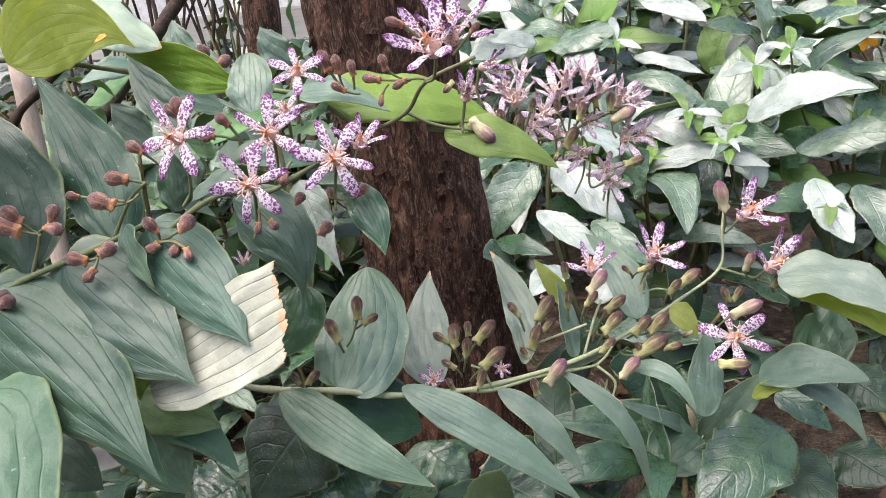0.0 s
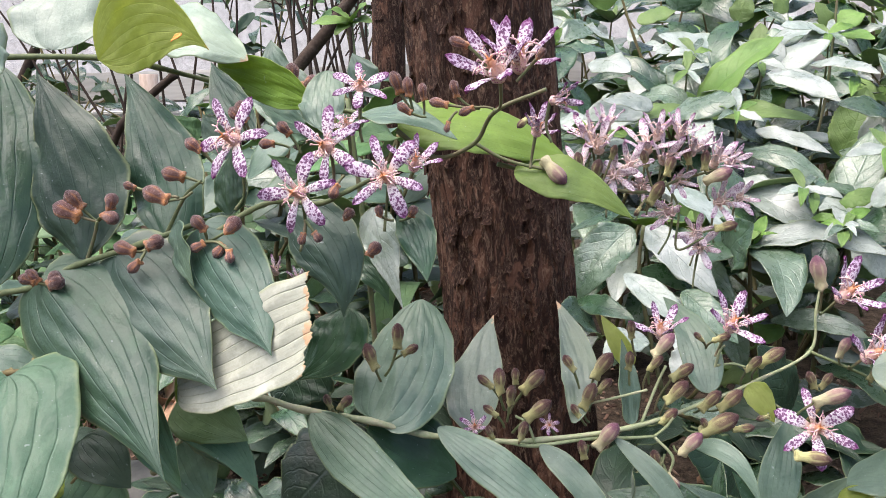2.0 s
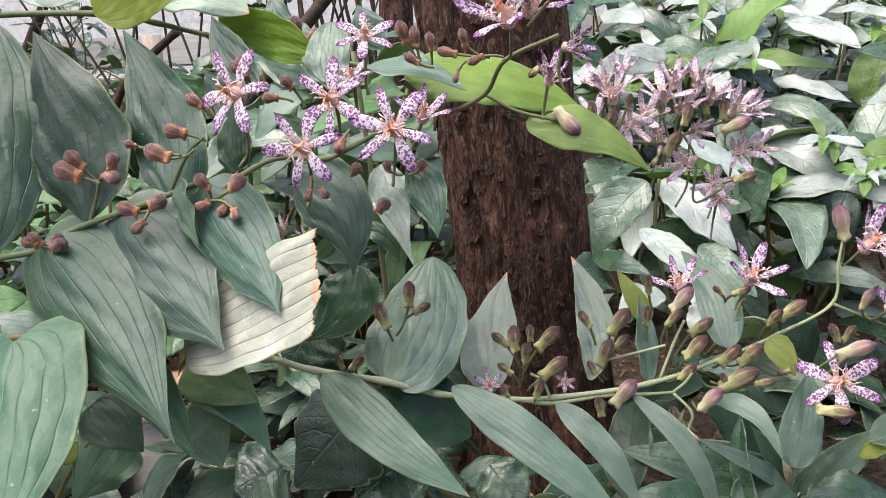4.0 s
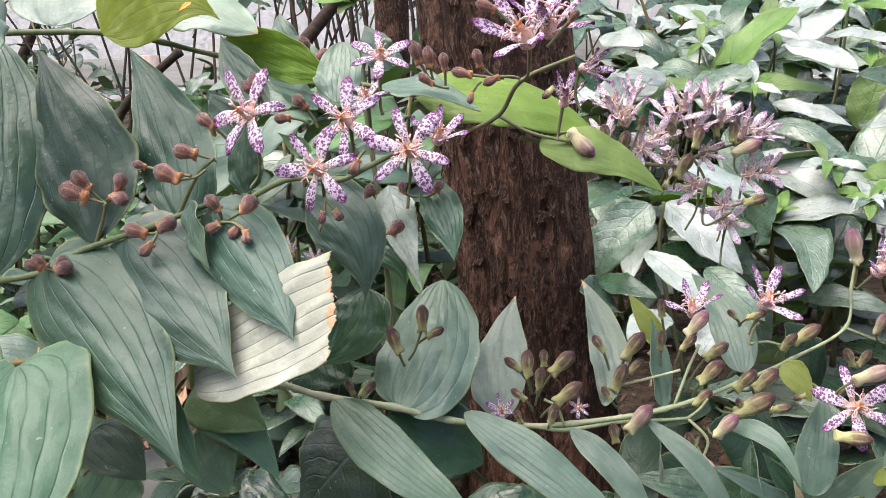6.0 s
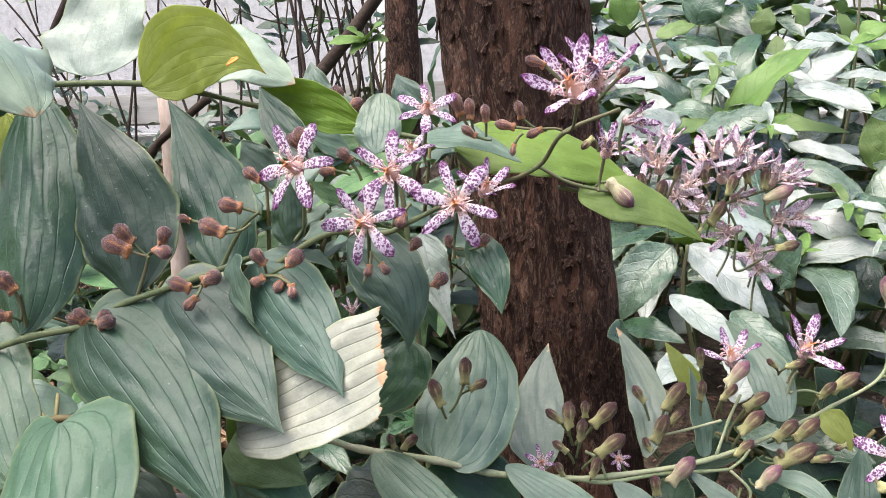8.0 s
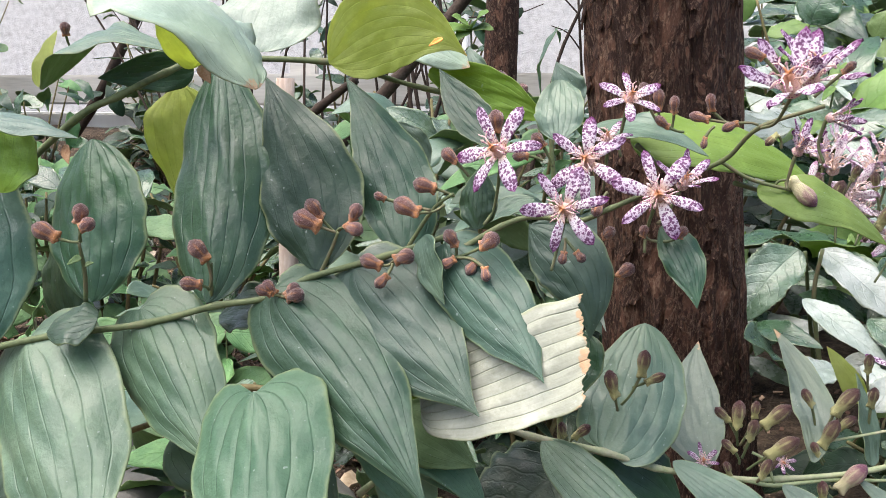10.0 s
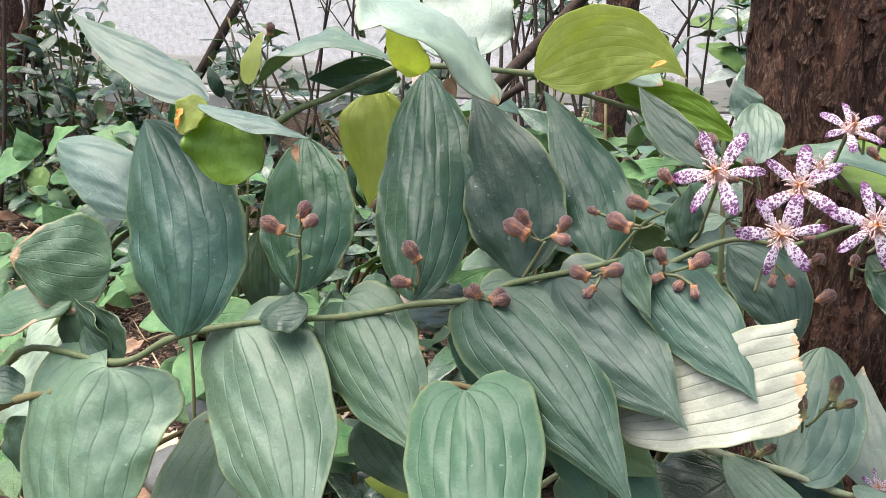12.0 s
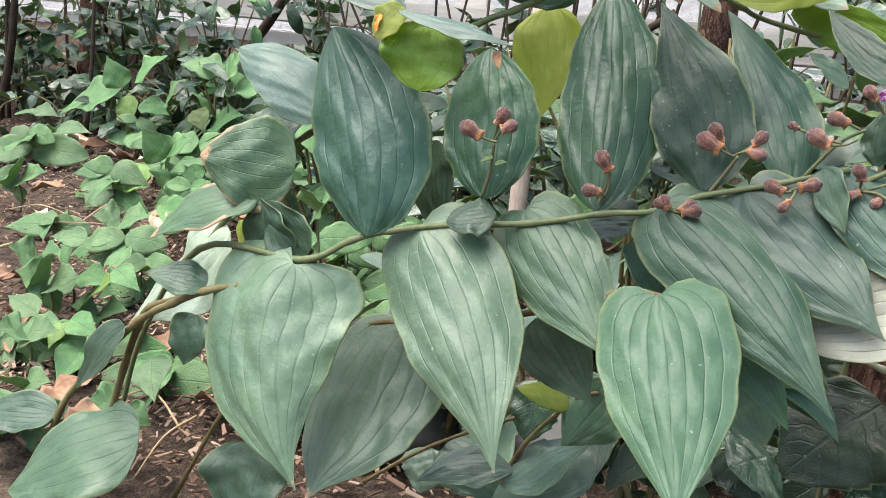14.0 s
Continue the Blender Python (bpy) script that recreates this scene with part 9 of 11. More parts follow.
leaf(shrub_near, (0.2559, 0.8200, 0.2653), (0.2288, 0.7830, 0.2580), 0.0121, SHRUB_SHEEN, face=(0, -0.6, 0.8), bend=0.12, cup=0.25, shape='shrub', teeth=9, n=20, m=8, groove=0.0)
leaf(shrub_near, (0.2559, 0.8200, 0.2653), (0.2283, 0.8306, 0.2695), 0.0137, SHRUB_FRESH, face=(0, -0.6, 0.8), bend=0.13, cup=0.25, shape='shrub', teeth=9, n=20, m=8, groove=0.0)
leaf(shrub_near, (0.2559, 0.8200, 0.2653), (0.2625, 0.8676, 0.2709), 0.0077, SHRUB_MID, face=(0, -0.6, 0.8), bend=0.1, cup=0.25, shape='shrub', teeth=9, n=20, m=8, groove=0.0)
leaf(shrub_near, (0.2559, 0.8200, 0.2653), (0.2847, 0.8570, 0.2742), 0.0128, SHRUB_FRESH, face=(0, -0.6, 0.8), bend=0.09, cup=0.25, shape='shrub', teeth=9, n=20, m=8, groove=0.0)
tube("stem", shrub_near, [(0.2460, 0.9200, 0.1885), (0.2497, 0.8900, 0.2439), (0.2357, 0.8600, 0.2898)], [0.00172, 0.0014, 0.00101], STEM_GREEN, sides=10, knots=0.1)
leaf(shrub_near, (0.2357, 0.8600, 0.2898), (0.2591, 0.8478, 0.2855), 0.0119, SHRUB_SHEEN, face=(0, -0.6, 0.8), bend=0.14, cup=0.25, shape='shrub', teeth=9, n=20, m=8, groove=0.0)
leaf(shrub_near, (0.2357, 0.8600, 0.2898), (0.2262, 0.8101, 0.2772), 0.0106, SHRUB_FRESH, face=(0, -0.6, 0.8), bend=0.02, cup=0.25, shape='shrub', teeth=9, n=20, m=8, groove=0.0)
leaf(shrub_near, (0.2357, 0.8600, 0.2898), (0.2134, 0.8414, 0.2877), 0.0093, SHRUB_SHEEN, face=(0, -0.6, 0.8), bend=0.11, cup=0.25, shape='shrub', teeth=9, n=20, m=8, groove=0.0)
leaf(shrub_near, (0.2357, 0.8600, 0.2898), (0.2311, 0.8984, 0.2968), 0.0074, SHRUB_FRESH, face=(0, -0.6, 0.8), bend=0.12, cup=0.25, shape='shrub', teeth=9, n=20, m=8, groove=0.0)
leaf(shrub_near, (0.2357, 0.8600, 0.2898), (0.2558, 0.9023, 0.2954), 0.0086, SHRUB_MID, face=(0, -0.6, 0.8), bend=0.08, cup=0.25, shape='shrub', teeth=9, n=20, m=8, groove=0.0)
tube("stem", shrub_near, [(0.1759, 1.0600, 0.2527), (0.1819, 1.0300, 0.3106), (0.1792, 1.0000, 0.3581)], [0.00172, 0.0014, 0.00101], STEM_GREEN, sides=10, knots=0.1)
leaf(shrub_near, (0.1792, 1.0000, 0.3581), (0.2054, 0.9791, 0.3480), 0.0133, SHRUB_SHEEN, face=(0, -0.6, 0.8), bend=0.03, cup=0.25, shape='shrub', teeth=9, n=20, m=8, groove=0.0)
leaf(shrub_near, (0.1792, 1.0000, 0.3581), (0.1736, 0.9502, 0.3472), 0.0073, SHRUB_FRESH, face=(0, -0.6, 0.8), bend=0.1, cup=0.25, shape='shrub', teeth=9, n=20, m=8, groove=0.0)
leaf(shrub_near, (0.1792, 1.0000, 0.3581), (0.1562, 0.9711, 0.3508), 0.0104, SHRUB_MID, face=(0, -0.6, 0.8), bend=0.09, cup=0.25, shape='shrub', teeth=9, n=20, m=8, groove=0.0)
leaf(shrub_near, (0.1792, 1.0000, 0.3581), (0.1573, 1.0209, 0.3665), 0.0111, SHRUB_FRESH, face=(0, -0.6, 0.8), bend=0.06, cup=0.25, shape='shrub', teeth=9, n=20, m=8, groove=0.0)
leaf(shrub_near, (0.1792, 1.0000, 0.3581), (0.1829, 1.0498, 0.3830), 0.0135, SHRUB_SHEEN, face=(0, -0.6, 0.8), bend=0.05, cup=0.25, shape='shrub', teeth=9, n=20, m=8, groove=0.0)
leaf(shrub_near, (0.1792, 1.0000, 0.3581), (0.2051, 1.0289, 0.3667), 0.0117, SHRUB_FRESH, face=(0, -0.6, 0.8), bend=0.05, cup=0.25, shape='shrub', teeth=9, n=20, m=8, groove=0.0)
tube("stem", shrub_near, [(0.2202, 1.2100, 0.2985), (0.2275, 1.1800, 0.3604), (0.2223, 1.1500, 0.4112)], [0.00172, 0.0014, 0.00101], STEM_GREEN, sides=10, knots=0.1)
leaf(shrub_near, (0.2223, 1.1500, 0.4112), (0.2515, 1.1287, 0.3984), 0.0148, SHRUB_SHEEN, face=(0, -0.6, 0.8), bend=0.1, cup=0.25, shape='shrub', teeth=9, n=20, m=8, groove=0.0)
leaf(shrub_near, (0.2223, 1.1500, 0.4112), (0.2207, 1.1013, 0.3919), 0.0101, SHRUB_FRESH, face=(0, -0.6, 0.8), bend=0.06, cup=0.25, shape='shrub', teeth=9, n=20, m=8, groove=0.0)
leaf(shrub_near, (0.2223, 1.1500, 0.4112), (0.1908, 1.1107, 0.3891), 0.0173, SHRUB_MID, face=(0, -0.6, 0.8), bend=0.11, cup=0.25, shape='shrub', teeth=9, n=20, m=8, groove=0.0)
leaf(shrub_near, (0.2223, 1.1500, 0.4112), (0.1923, 1.1496, 0.4126), 0.0136, SHRUB_FRESH, face=(0, -0.6, 0.8), bend=0.1, cup=0.25, shape='shrub', teeth=9, n=20, m=8, groove=0.0)
leaf(shrub_near, (0.2223, 1.1500, 0.4112), (0.2008, 1.1888, 0.4374), 0.0160, SHRUB_SHEEN, face=(0, -0.6, 0.8), bend=0.04, cup=0.25, shape='shrub', teeth=9, n=20, m=8, groove=0.0)
leaf(shrub_near, (0.2223, 1.1500, 0.4112), (0.2398, 1.1988, 0.4432), 0.0172, SHRUB_FRESH, face=(0, -0.6, 0.8), bend=0.06, cup=0.25, shape='shrub', teeth=9, n=20, m=8, groove=0.0)
leaf(shrub_near, (0.2223, 1.1500, 0.4112), (0.2481, 1.1720, 0.4180), 0.0111, SHRUB_MID, face=(0, -0.6, 0.8), bend=0.07, cup=0.25, shape='shrub', teeth=9, n=20, m=8, groove=0.0)
tube("stem", shrub_near, [(0.3866, 0.9600, 0.2415), (0.3588, 0.9300, 0.2957), (0.3427, 0.9000, 0.3395)], [0.00172, 0.0014, 0.00101], STEM_GREEN, sides=10, knots=0.1)
leaf(shrub_near, (0.3427, 0.9000, 0.3395), (0.3488, 0.8610, 0.3245), 0.0111, SHRUB_SHEEN, face=(0, -0.6, 0.8), bend=0.02, cup=0.25, shape='shrub', teeth=9, n=20, m=8, groove=0.0)
leaf(shrub_near, (0.3427, 0.9000, 0.3395), (0.3180, 0.8582, 0.3311), 0.0092, SHRUB_FRESH, face=(0, -0.6, 0.8), bend=0.15, cup=0.25, shape='shrub', teeth=9, n=20, m=8, groove=0.0)
leaf(shrub_near, (0.3427, 0.9000, 0.3395), (0.3194, 0.9132, 0.3453), 0.0123, SHRUB_SHEEN, face=(0, -0.6, 0.8), bend=0.07, cup=0.25, shape='shrub', teeth=9, n=20, m=8, groove=0.0)
leaf(shrub_near, (0.3427, 0.9000, 0.3395), (0.3571, 0.9499, 0.3596), 0.0124, SHRUB_FRESH, face=(0, -0.6, 0.8), bend=0.1, cup=0.25, shape='shrub', teeth=9, n=20, m=8, groove=0.0)
leaf(shrub_near, (0.3427, 0.9000, 0.3395), (0.3757, 0.9177, 0.3446), 0.0135, SHRUB_MID, face=(0, -0.6, 0.8), bend=0.06, cup=0.25, shape='shrub', teeth=9, n=20, m=8, groove=0.0)
tube("stem", shrub_near, [(0.1282, 1.1600, 0.2922), (0.1312, 1.1300, 0.3529), (0.1320, 1.1000, 0.4024)], [0.00172, 0.0014, 0.00101], STEM_GREEN, sides=10, knots=0.1)
leaf(shrub_near, (0.1320, 1.1000, 0.4024), (0.1454, 1.0610, 0.3866), 0.0100, SHRUB_SHEEN, face=(0, -0.6, 0.8), bend=0.04, cup=0.25, shape='shrub', teeth=9, n=20, m=8, groove=0.0)
leaf(shrub_near, (0.1320, 1.1000, 0.4024), (0.1134, 1.0582, 0.3873), 0.0111, SHRUB_FRESH, face=(0, -0.6, 0.8), bend=0.07, cup=0.25, shape='shrub', teeth=9, n=20, m=8, groove=0.0)
leaf(shrub_near, (0.1320, 1.1000, 0.4024), (0.1081, 1.1131, 0.4084), 0.0110, SHRUB_MID, face=(0, -0.6, 0.8), bend=0.07, cup=0.25, shape='shrub', teeth=9, n=20, m=8, groove=0.0)
leaf(shrub_near, (0.1320, 1.1000, 0.4024), (0.1352, 1.1499, 0.4257), 0.0117, SHRUB_FRESH, face=(0, -0.6, 0.8), bend=0.15, cup=0.25, shape='shrub', teeth=9, n=20, m=8, groove=0.0)
leaf(shrub_near, (0.1320, 1.1000, 0.4024), (0.1599, 1.1177, 0.4081), 0.0126, SHRUB_SHEEN, face=(0, -0.6, 0.8), bend=0.08, cup=0.25, shape='shrub', teeth=9, n=20, m=8, groove=0.0)
tube("stem", shrub_near, [(0.3436, 1.2100, 0.2778), (0.3395, 1.1800, 0.3405), (0.3355, 1.1500, 0.3916)], [0.00172, 0.0014, 0.00101], STEM_GREEN, sides=10, knots=0.1)
leaf(shrub_near, (0.3355, 1.1500, 0.3916), (0.3508, 1.1294, 0.3842), 0.0090, SHRUB_SHEEN, face=(0, -0.6, 0.8), bend=0.04, cup=0.25, shape='shrub', teeth=9, n=20, m=8, groove=0.0)
leaf(shrub_near, (0.3355, 1.1500, 0.3916), (0.3196, 1.1003, 0.3678), 0.0135, SHRUB_FRESH, face=(0, -0.6, 0.8), bend=0.04, cup=0.25, shape='shrub', teeth=9, n=20, m=8, groove=0.0)
leaf(shrub_near, (0.3355, 1.1500, 0.3916), (0.3109, 1.1398, 0.3896), 0.0105, SHRUB_MID, face=(0, -0.6, 0.8), bend=0.08, cup=0.25, shape='shrub', teeth=9, n=20, m=8, groove=0.0)
leaf(shrub_near, (0.3355, 1.1500, 0.3916), (0.3325, 1.1934, 0.4092), 0.0099, SHRUB_FRESH, face=(0, -0.6, 0.8), bend=0.15, cup=0.25, shape='shrub', teeth=9, n=20, m=8, groove=0.0)
leaf(shrub_near, (0.3355, 1.1500, 0.3916), (0.3615, 1.1870, 0.4036), 0.0107, SHRUB_SHEEN, face=(0, -0.6, 0.8), bend=0.09, cup=0.25, shape='shrub', teeth=9, n=20, m=8, groove=0.0)
tube("stem", shrub_near, [(0.3285, 1.3100, 0.3320), (0.3275, 1.2800, 0.3939), (0.3222, 1.2500, 0.4446)], [0.00172, 0.0014, 0.00101], STEM_GREEN, sides=10, knots=0.1)
leaf(shrub_near, (0.3222, 1.2500, 0.4446), (0.3408, 1.2197, 0.4275), 0.0123, SHRUB_MID, face=(0, -0.6, 0.8), bend=0.08, cup=0.25, shape='shrub', teeth=9, n=20, m=8, groove=0.0)
leaf(shrub_near, (0.3222, 1.2500, 0.4446), (0.3079, 1.2004, 0.4227), 0.0120, SHRUB_FRESH, face=(0, -0.6, 0.8), bend=0.08, cup=0.25, shape='shrub', teeth=9, n=20, m=8, groove=0.0)
leaf(shrub_near, (0.3222, 1.2500, 0.4446), (0.2844, 1.2307, 0.4349), 0.0188, SHRUB_SHEEN, face=(0, -0.6, 0.8), bend=0.08, cup=0.25, shape='shrub', teeth=9, n=20, m=8, groove=0.0)
leaf(shrub_near, (0.3222, 1.2500, 0.4446), (0.3061, 1.2803, 0.4601), 0.0108, SHRUB_FRESH, face=(0, -0.6, 0.8), bend=0.04, cup=0.25, shape='shrub', teeth=9, n=20, m=8, groove=0.0)
leaf(shrub_near, (0.3222, 1.2500, 0.4446), (0.3362, 1.2996, 0.4650), 0.0108, SHRUB_SHEEN, face=(0, -0.6, 0.8), bend=0.05, cup=0.25, shape='shrub', teeth=9, n=20, m=8, groove=0.0)
leaf(shrub_near, (0.3222, 1.2500, 0.4446), (0.3582, 1.2693, 0.4538), 0.0176, SHRUB_FRESH, face=(0, -0.6, 0.8), bend=0.12, cup=0.25, shape='shrub', teeth=9, n=20, m=8, groove=0.0)
tube("stem", shrub_near, [(0.1351, 1.2100, 0.3143), (0.1405, 1.1800, 0.3741), (0.1429, 1.1500, 0.4230)], [0.00172, 0.0014, 0.00101], STEM_GREEN, sides=10, knots=0.1)
leaf(shrub_near, (0.1429, 1.1500, 0.4230), (0.1609, 1.1118, 0.4022), 0.0125, SHRUB_MID, face=(0, -0.6, 0.8), bend=0.09, cup=0.25, shape='shrub', teeth=9, n=20, m=8, groove=0.0)
leaf(shrub_near, (0.1429, 1.1500, 0.4230), (0.1272, 1.1030, 0.3986), 0.0148, SHRUB_FRESH, face=(0, -0.6, 0.8), bend=0.07, cup=0.25, shape='shrub', teeth=9, n=20, m=8, groove=0.0)
leaf(shrub_near, (0.1429, 1.1500, 0.4230), (0.1089, 1.1412, 0.4199), 0.0168, SHRUB_SHEEN, face=(0, -0.6, 0.8), bend=0.11, cup=0.25, shape='shrub', teeth=9, n=20, m=8, groove=0.0)
leaf(shrub_near, (0.1429, 1.1500, 0.4230), (0.1250, 1.1882, 0.4437), 0.0120, SHRUB_FRESH, face=(0, -0.6, 0.8), bend=0.12, cup=0.25, shape='shrub', teeth=9, n=20, m=8, groove=0.0)
leaf(shrub_near, (0.1429, 1.1500, 0.4230), (0.1567, 1.1970, 0.4430), 0.0118, SHRUB_MID, face=(0, -0.6, 0.8), bend=0.03, cup=0.25, shape='shrub', teeth=9, n=20, m=8, groove=0.0)
leaf(shrub_near, (0.1429, 1.1500, 0.4230), (0.1656, 1.1588, 0.4250), 0.0111, SHRUB_FRESH, face=(0, -0.6, 0.8), bend=0.13, cup=0.25, shape='shrub', teeth=9, n=20, m=8, groove=0.0)
tube("stem", shrub_near, [(0.2469, 0.9100, 0.2007), (0.2359, 0.8800, 0.2520), (0.2242, 0.8500, 0.2941)], [0.00172, 0.0014, 0.00101], STEM_GREEN, sides=10, knots=0.1)
leaf(shrub_near, (0.2242, 0.8500, 0.2941), (0.2417, 0.8335, 0.2901), 0.0101, SHRUB_SHEEN, face=(0, -0.6, 0.8), bend=0.13, cup=0.25, shape='shrub', teeth=9, n=20, m=8, groove=0.0)
leaf(shrub_near, (0.2242, 0.8500, 0.2941), (0.2128, 0.8000, 0.2850), 0.0102, SHRUB_FRESH, face=(0, -0.6, 0.8), bend=0.11, cup=0.25, shape='shrub', teeth=9, n=20, m=8, groove=0.0)
leaf(shrub_near, (0.2242, 0.8500, 0.2941), (0.1988, 0.8356, 0.2912), 0.0122, SHRUB_SHEEN, face=(0, -0.6, 0.8), bend=0.05, cup=0.25, shape='shrub', teeth=9, n=20, m=8, groove=0.0)
leaf(shrub_near, (0.2242, 0.8500, 0.2941), (0.2170, 0.8911, 0.3071), 0.0104, SHRUB_FRESH, face=(0, -0.6, 0.8), bend=0.14, cup=0.25, shape='shrub', teeth=9, n=20, m=8, groove=0.0)
leaf(shrub_near, (0.2242, 0.8500, 0.2941), (0.2427, 0.8898, 0.2986), 0.0088, SHRUB_MID, face=(0, -0.6, 0.8), bend=0.15, cup=0.25, shape='shrub', teeth=9, n=20, m=8, groove=0.0)
tube("stem", shrub_near, [(0.2579, 0.8600, 0.1745), (0.2642, 0.8300, 0.2251), (0.2500, 0.8000, 0.2667)], [0.00172, 0.0014, 0.00101], STEM_GREEN, sides=10, knots=0.1)
leaf(shrub_near, (0.2500, 0.8000, 0.2667), (0.2529, 0.7690, 0.2651), 0.0062, SHRUB_SHEEN, face=(0, -0.6, 0.8), bend=0.15, cup=0.25, shape='shrub', teeth=9, n=20, m=8, groove=0.0)
leaf(shrub_near, (0.2500, 0.8000, 0.2667), (0.2369, 0.7500, 0.2594), 0.0110, SHRUB_FRESH, face=(0, -0.6, 0.8), bend=0.03, cup=0.25, shape='shrub', teeth=9, n=20, m=8, groove=0.0)
leaf(shrub_near, (0.2500, 0.8000, 0.2667), (0.2300, 0.7686, 0.2650), 0.0089, SHRUB_MID, face=(0, -0.6, 0.8), bend=0.1, cup=0.25, shape='shrub', teeth=9, n=20, m=8, groove=0.0)
leaf(shrub_near, (0.2500, 0.8000, 0.2667), (0.2327, 0.8109, 0.2685), 0.0099, SHRUB_FRESH, face=(0, -0.6, 0.8), bend=0.12, cup=0.25, shape='shrub', teeth=9, n=20, m=8, groove=0.0)
leaf(shrub_near, (0.2500, 0.8000, 0.2667), (0.2502, 0.8449, 0.2777), 0.0107, SHRUB_SHEEN, face=(0, -0.6, 0.8), bend=0.05, cup=0.25, shape='shrub', teeth=9, n=20, m=8, groove=0.0)
leaf(shrub_near, (0.2500, 0.8000, 0.2667), (0.2683, 0.8452, 0.2686), 0.0084, SHRUB_FRESH, face=(0, -0.6, 0.8), bend=0.14, cup=0.25, shape='shrub', teeth=9, n=20, m=8, groove=0.0)
leaf(shrub_near, (0.2500, 0.8000, 0.2667), (0.2664, 0.8114, 0.2670), 0.0074, SHRUB_SHEEN, face=(0, -0.6, 0.8), bend=0.13, cup=0.25, shape='shrub', teeth=9, n=20, m=8, groove=0.0)
tube("stem", shrub_near, [(0.3633, 0.8000, 0.1171), (0.3379, 0.7700, 0.1726), (0.3240, 0.7400, 0.2182)], [0.00172, 0.0014, 0.00101], STEM_GREEN, sides=10, knots=0.1)
leaf(shrub_near, (0.3240, 0.7400, 0.2182), (0.3319, 0.7207, 0.2179), 0.0070, SHRUB_MID, face=(0, -0.6, 0.8), bend=0.03, cup=0.25, shape='shrub', teeth=9, n=20, m=8, groove=0.0)
leaf(shrub_near, (0.3240, 0.7400, 0.2182), (0.3035, 0.6902, 0.2121), 0.0117, SHRUB_FRESH, face=(0, -0.6, 0.8), bend=0.04, cup=0.25, shape='shrub', teeth=9, n=20, m=8, groove=0.0)
leaf(shrub_near, (0.3240, 0.7400, 0.2182), (0.2986, 0.7285, 0.2180), 0.0103, SHRUB_SHEEN, face=(0, -0.6, 0.8), bend=0.13, cup=0.25, shape='shrub', teeth=9, n=20, m=8, groove=0.0)
leaf(shrub_near, (0.3240, 0.7400, 0.2182), (0.3283, 0.7827, 0.2222), 0.0088, SHRUB_FRESH, face=(0, -0.6, 0.8), bend=0.12, cup=0.25, shape='shrub', teeth=9, n=20, m=8, groove=0.0)
leaf(shrub_near, (0.3240, 0.7400, 0.2182), (0.3556, 0.7779, 0.2237), 0.0125, SHRUB_MID, face=(0, -0.6, 0.8), bend=0.08, cup=0.25, shape='shrub', teeth=9, n=20, m=8, groove=0.0)

# more weeds in the gaps of the litter
weed_i = thing("weed", (-1.0773, 0.7196, 0.0000), "leafy green weed with broad pointed toothed leaves", "weed", "weeds")
tube("stem", weed_i, [(-1.0773, 0.7196, 0.0000), (-1.0713, 0.7196, 0.0214), (-1.0773, 0.7196, 0.0427)], [0.0022, 0.0018, 0.0012], STEM_GREEN, sides=6)
leaf(weed_i, (-1.0771, 0.7196, 0.0467), (-1.0914, 0.6896, 0.0701), 0.0706, WEED_LEAF, face=(0, -0.6, 0.8), shape='pointed', teeth=12, n=24, m=10, cup=0.12, bend=0.06, groove=0.0)
leaf(weed_i, (-1.0750, 0.7196, 0.0470), (-1.0162, 0.7096, 0.0700), 0.0483, WEED_LEAF, face=(0, -0.6, 0.8), shape='pointed', teeth=12, n=24, m=10, cup=0.12, bend=0.06, groove=0.0)
leaf(weed_i, (-1.0773, 0.7196, 0.0427), (-1.0752, 0.7296, 0.0090), 0.0328, WEED_LEAF, face=(0, -0.6, 0.8), shape='pointed', teeth=12, n=24, m=10, cup=0.12, bend=0.06, groove=0.0)
weed_j = thing("weed", (-1.4339, 1.0078, 0.0000), "leafy green weed with broad pointed toothed leaves", "weed", "weeds")
tube("stem", weed_j, [(-1.4339, 1.0078, 0.0000), (-1.4279, 1.0078, 0.0274), (-1.4339, 1.0078, 0.0549)], [0.0022, 0.0018, 0.0012], STEM_GREEN, sides=6)
leaf(weed_j, (-1.4339, 1.0078, 0.0549), (-1.4653, 0.9778, 0.0748), 0.0663, WEED_LEAF, face=(0, -0.6, 0.8), shape='pointed', teeth=12, n=24, m=10, cup=0.12, bend=0.06, groove=0.0)
leaf(weed_j, (-1.4310, 1.0078, 0.0573), (-1.3545, 0.9978, 0.0858), 0.0698, WEED_LEAF, face=(0, -0.6, 0.8), shape='pointed', teeth=12, n=24, m=10, cup=0.12, bend=0.06, groove=0.0)
leaf(weed_j, (-1.4342, 1.0078, 0.0497), (-1.4347, 1.0178, 0.0097), 0.0464, WEED_LEAF, face=(0, -0.6, 0.8), shape='pointed', teeth=12, n=24, m=10, cup=0.12, bend=0.06, groove=0.0)
leaf(weed_j, (-1.4403, 1.0078, 0.0590), (-1.3963, 0.9778, 0.1042), 0.0697, WEED_LEAF, face=(0, -0.6, 0.8), shape='pointed', teeth=12, n=24, m=10, cup=0.12, bend=0.06, groove=0.0)
weed_k = thing("weed", (-0.9382, 1.0000, 0.0000), "leafy green weed with broad pointed toothed leaves", "weed", "weeds")
tube("stem", weed_k, [(-0.9382, 1.0000, 0.0000), (-0.9322, 1.0000, 0.0598), (-0.9382, 1.0000, 0.1196)], [0.0022, 0.0018, 0.0012], STEM_GREEN, sides=6)
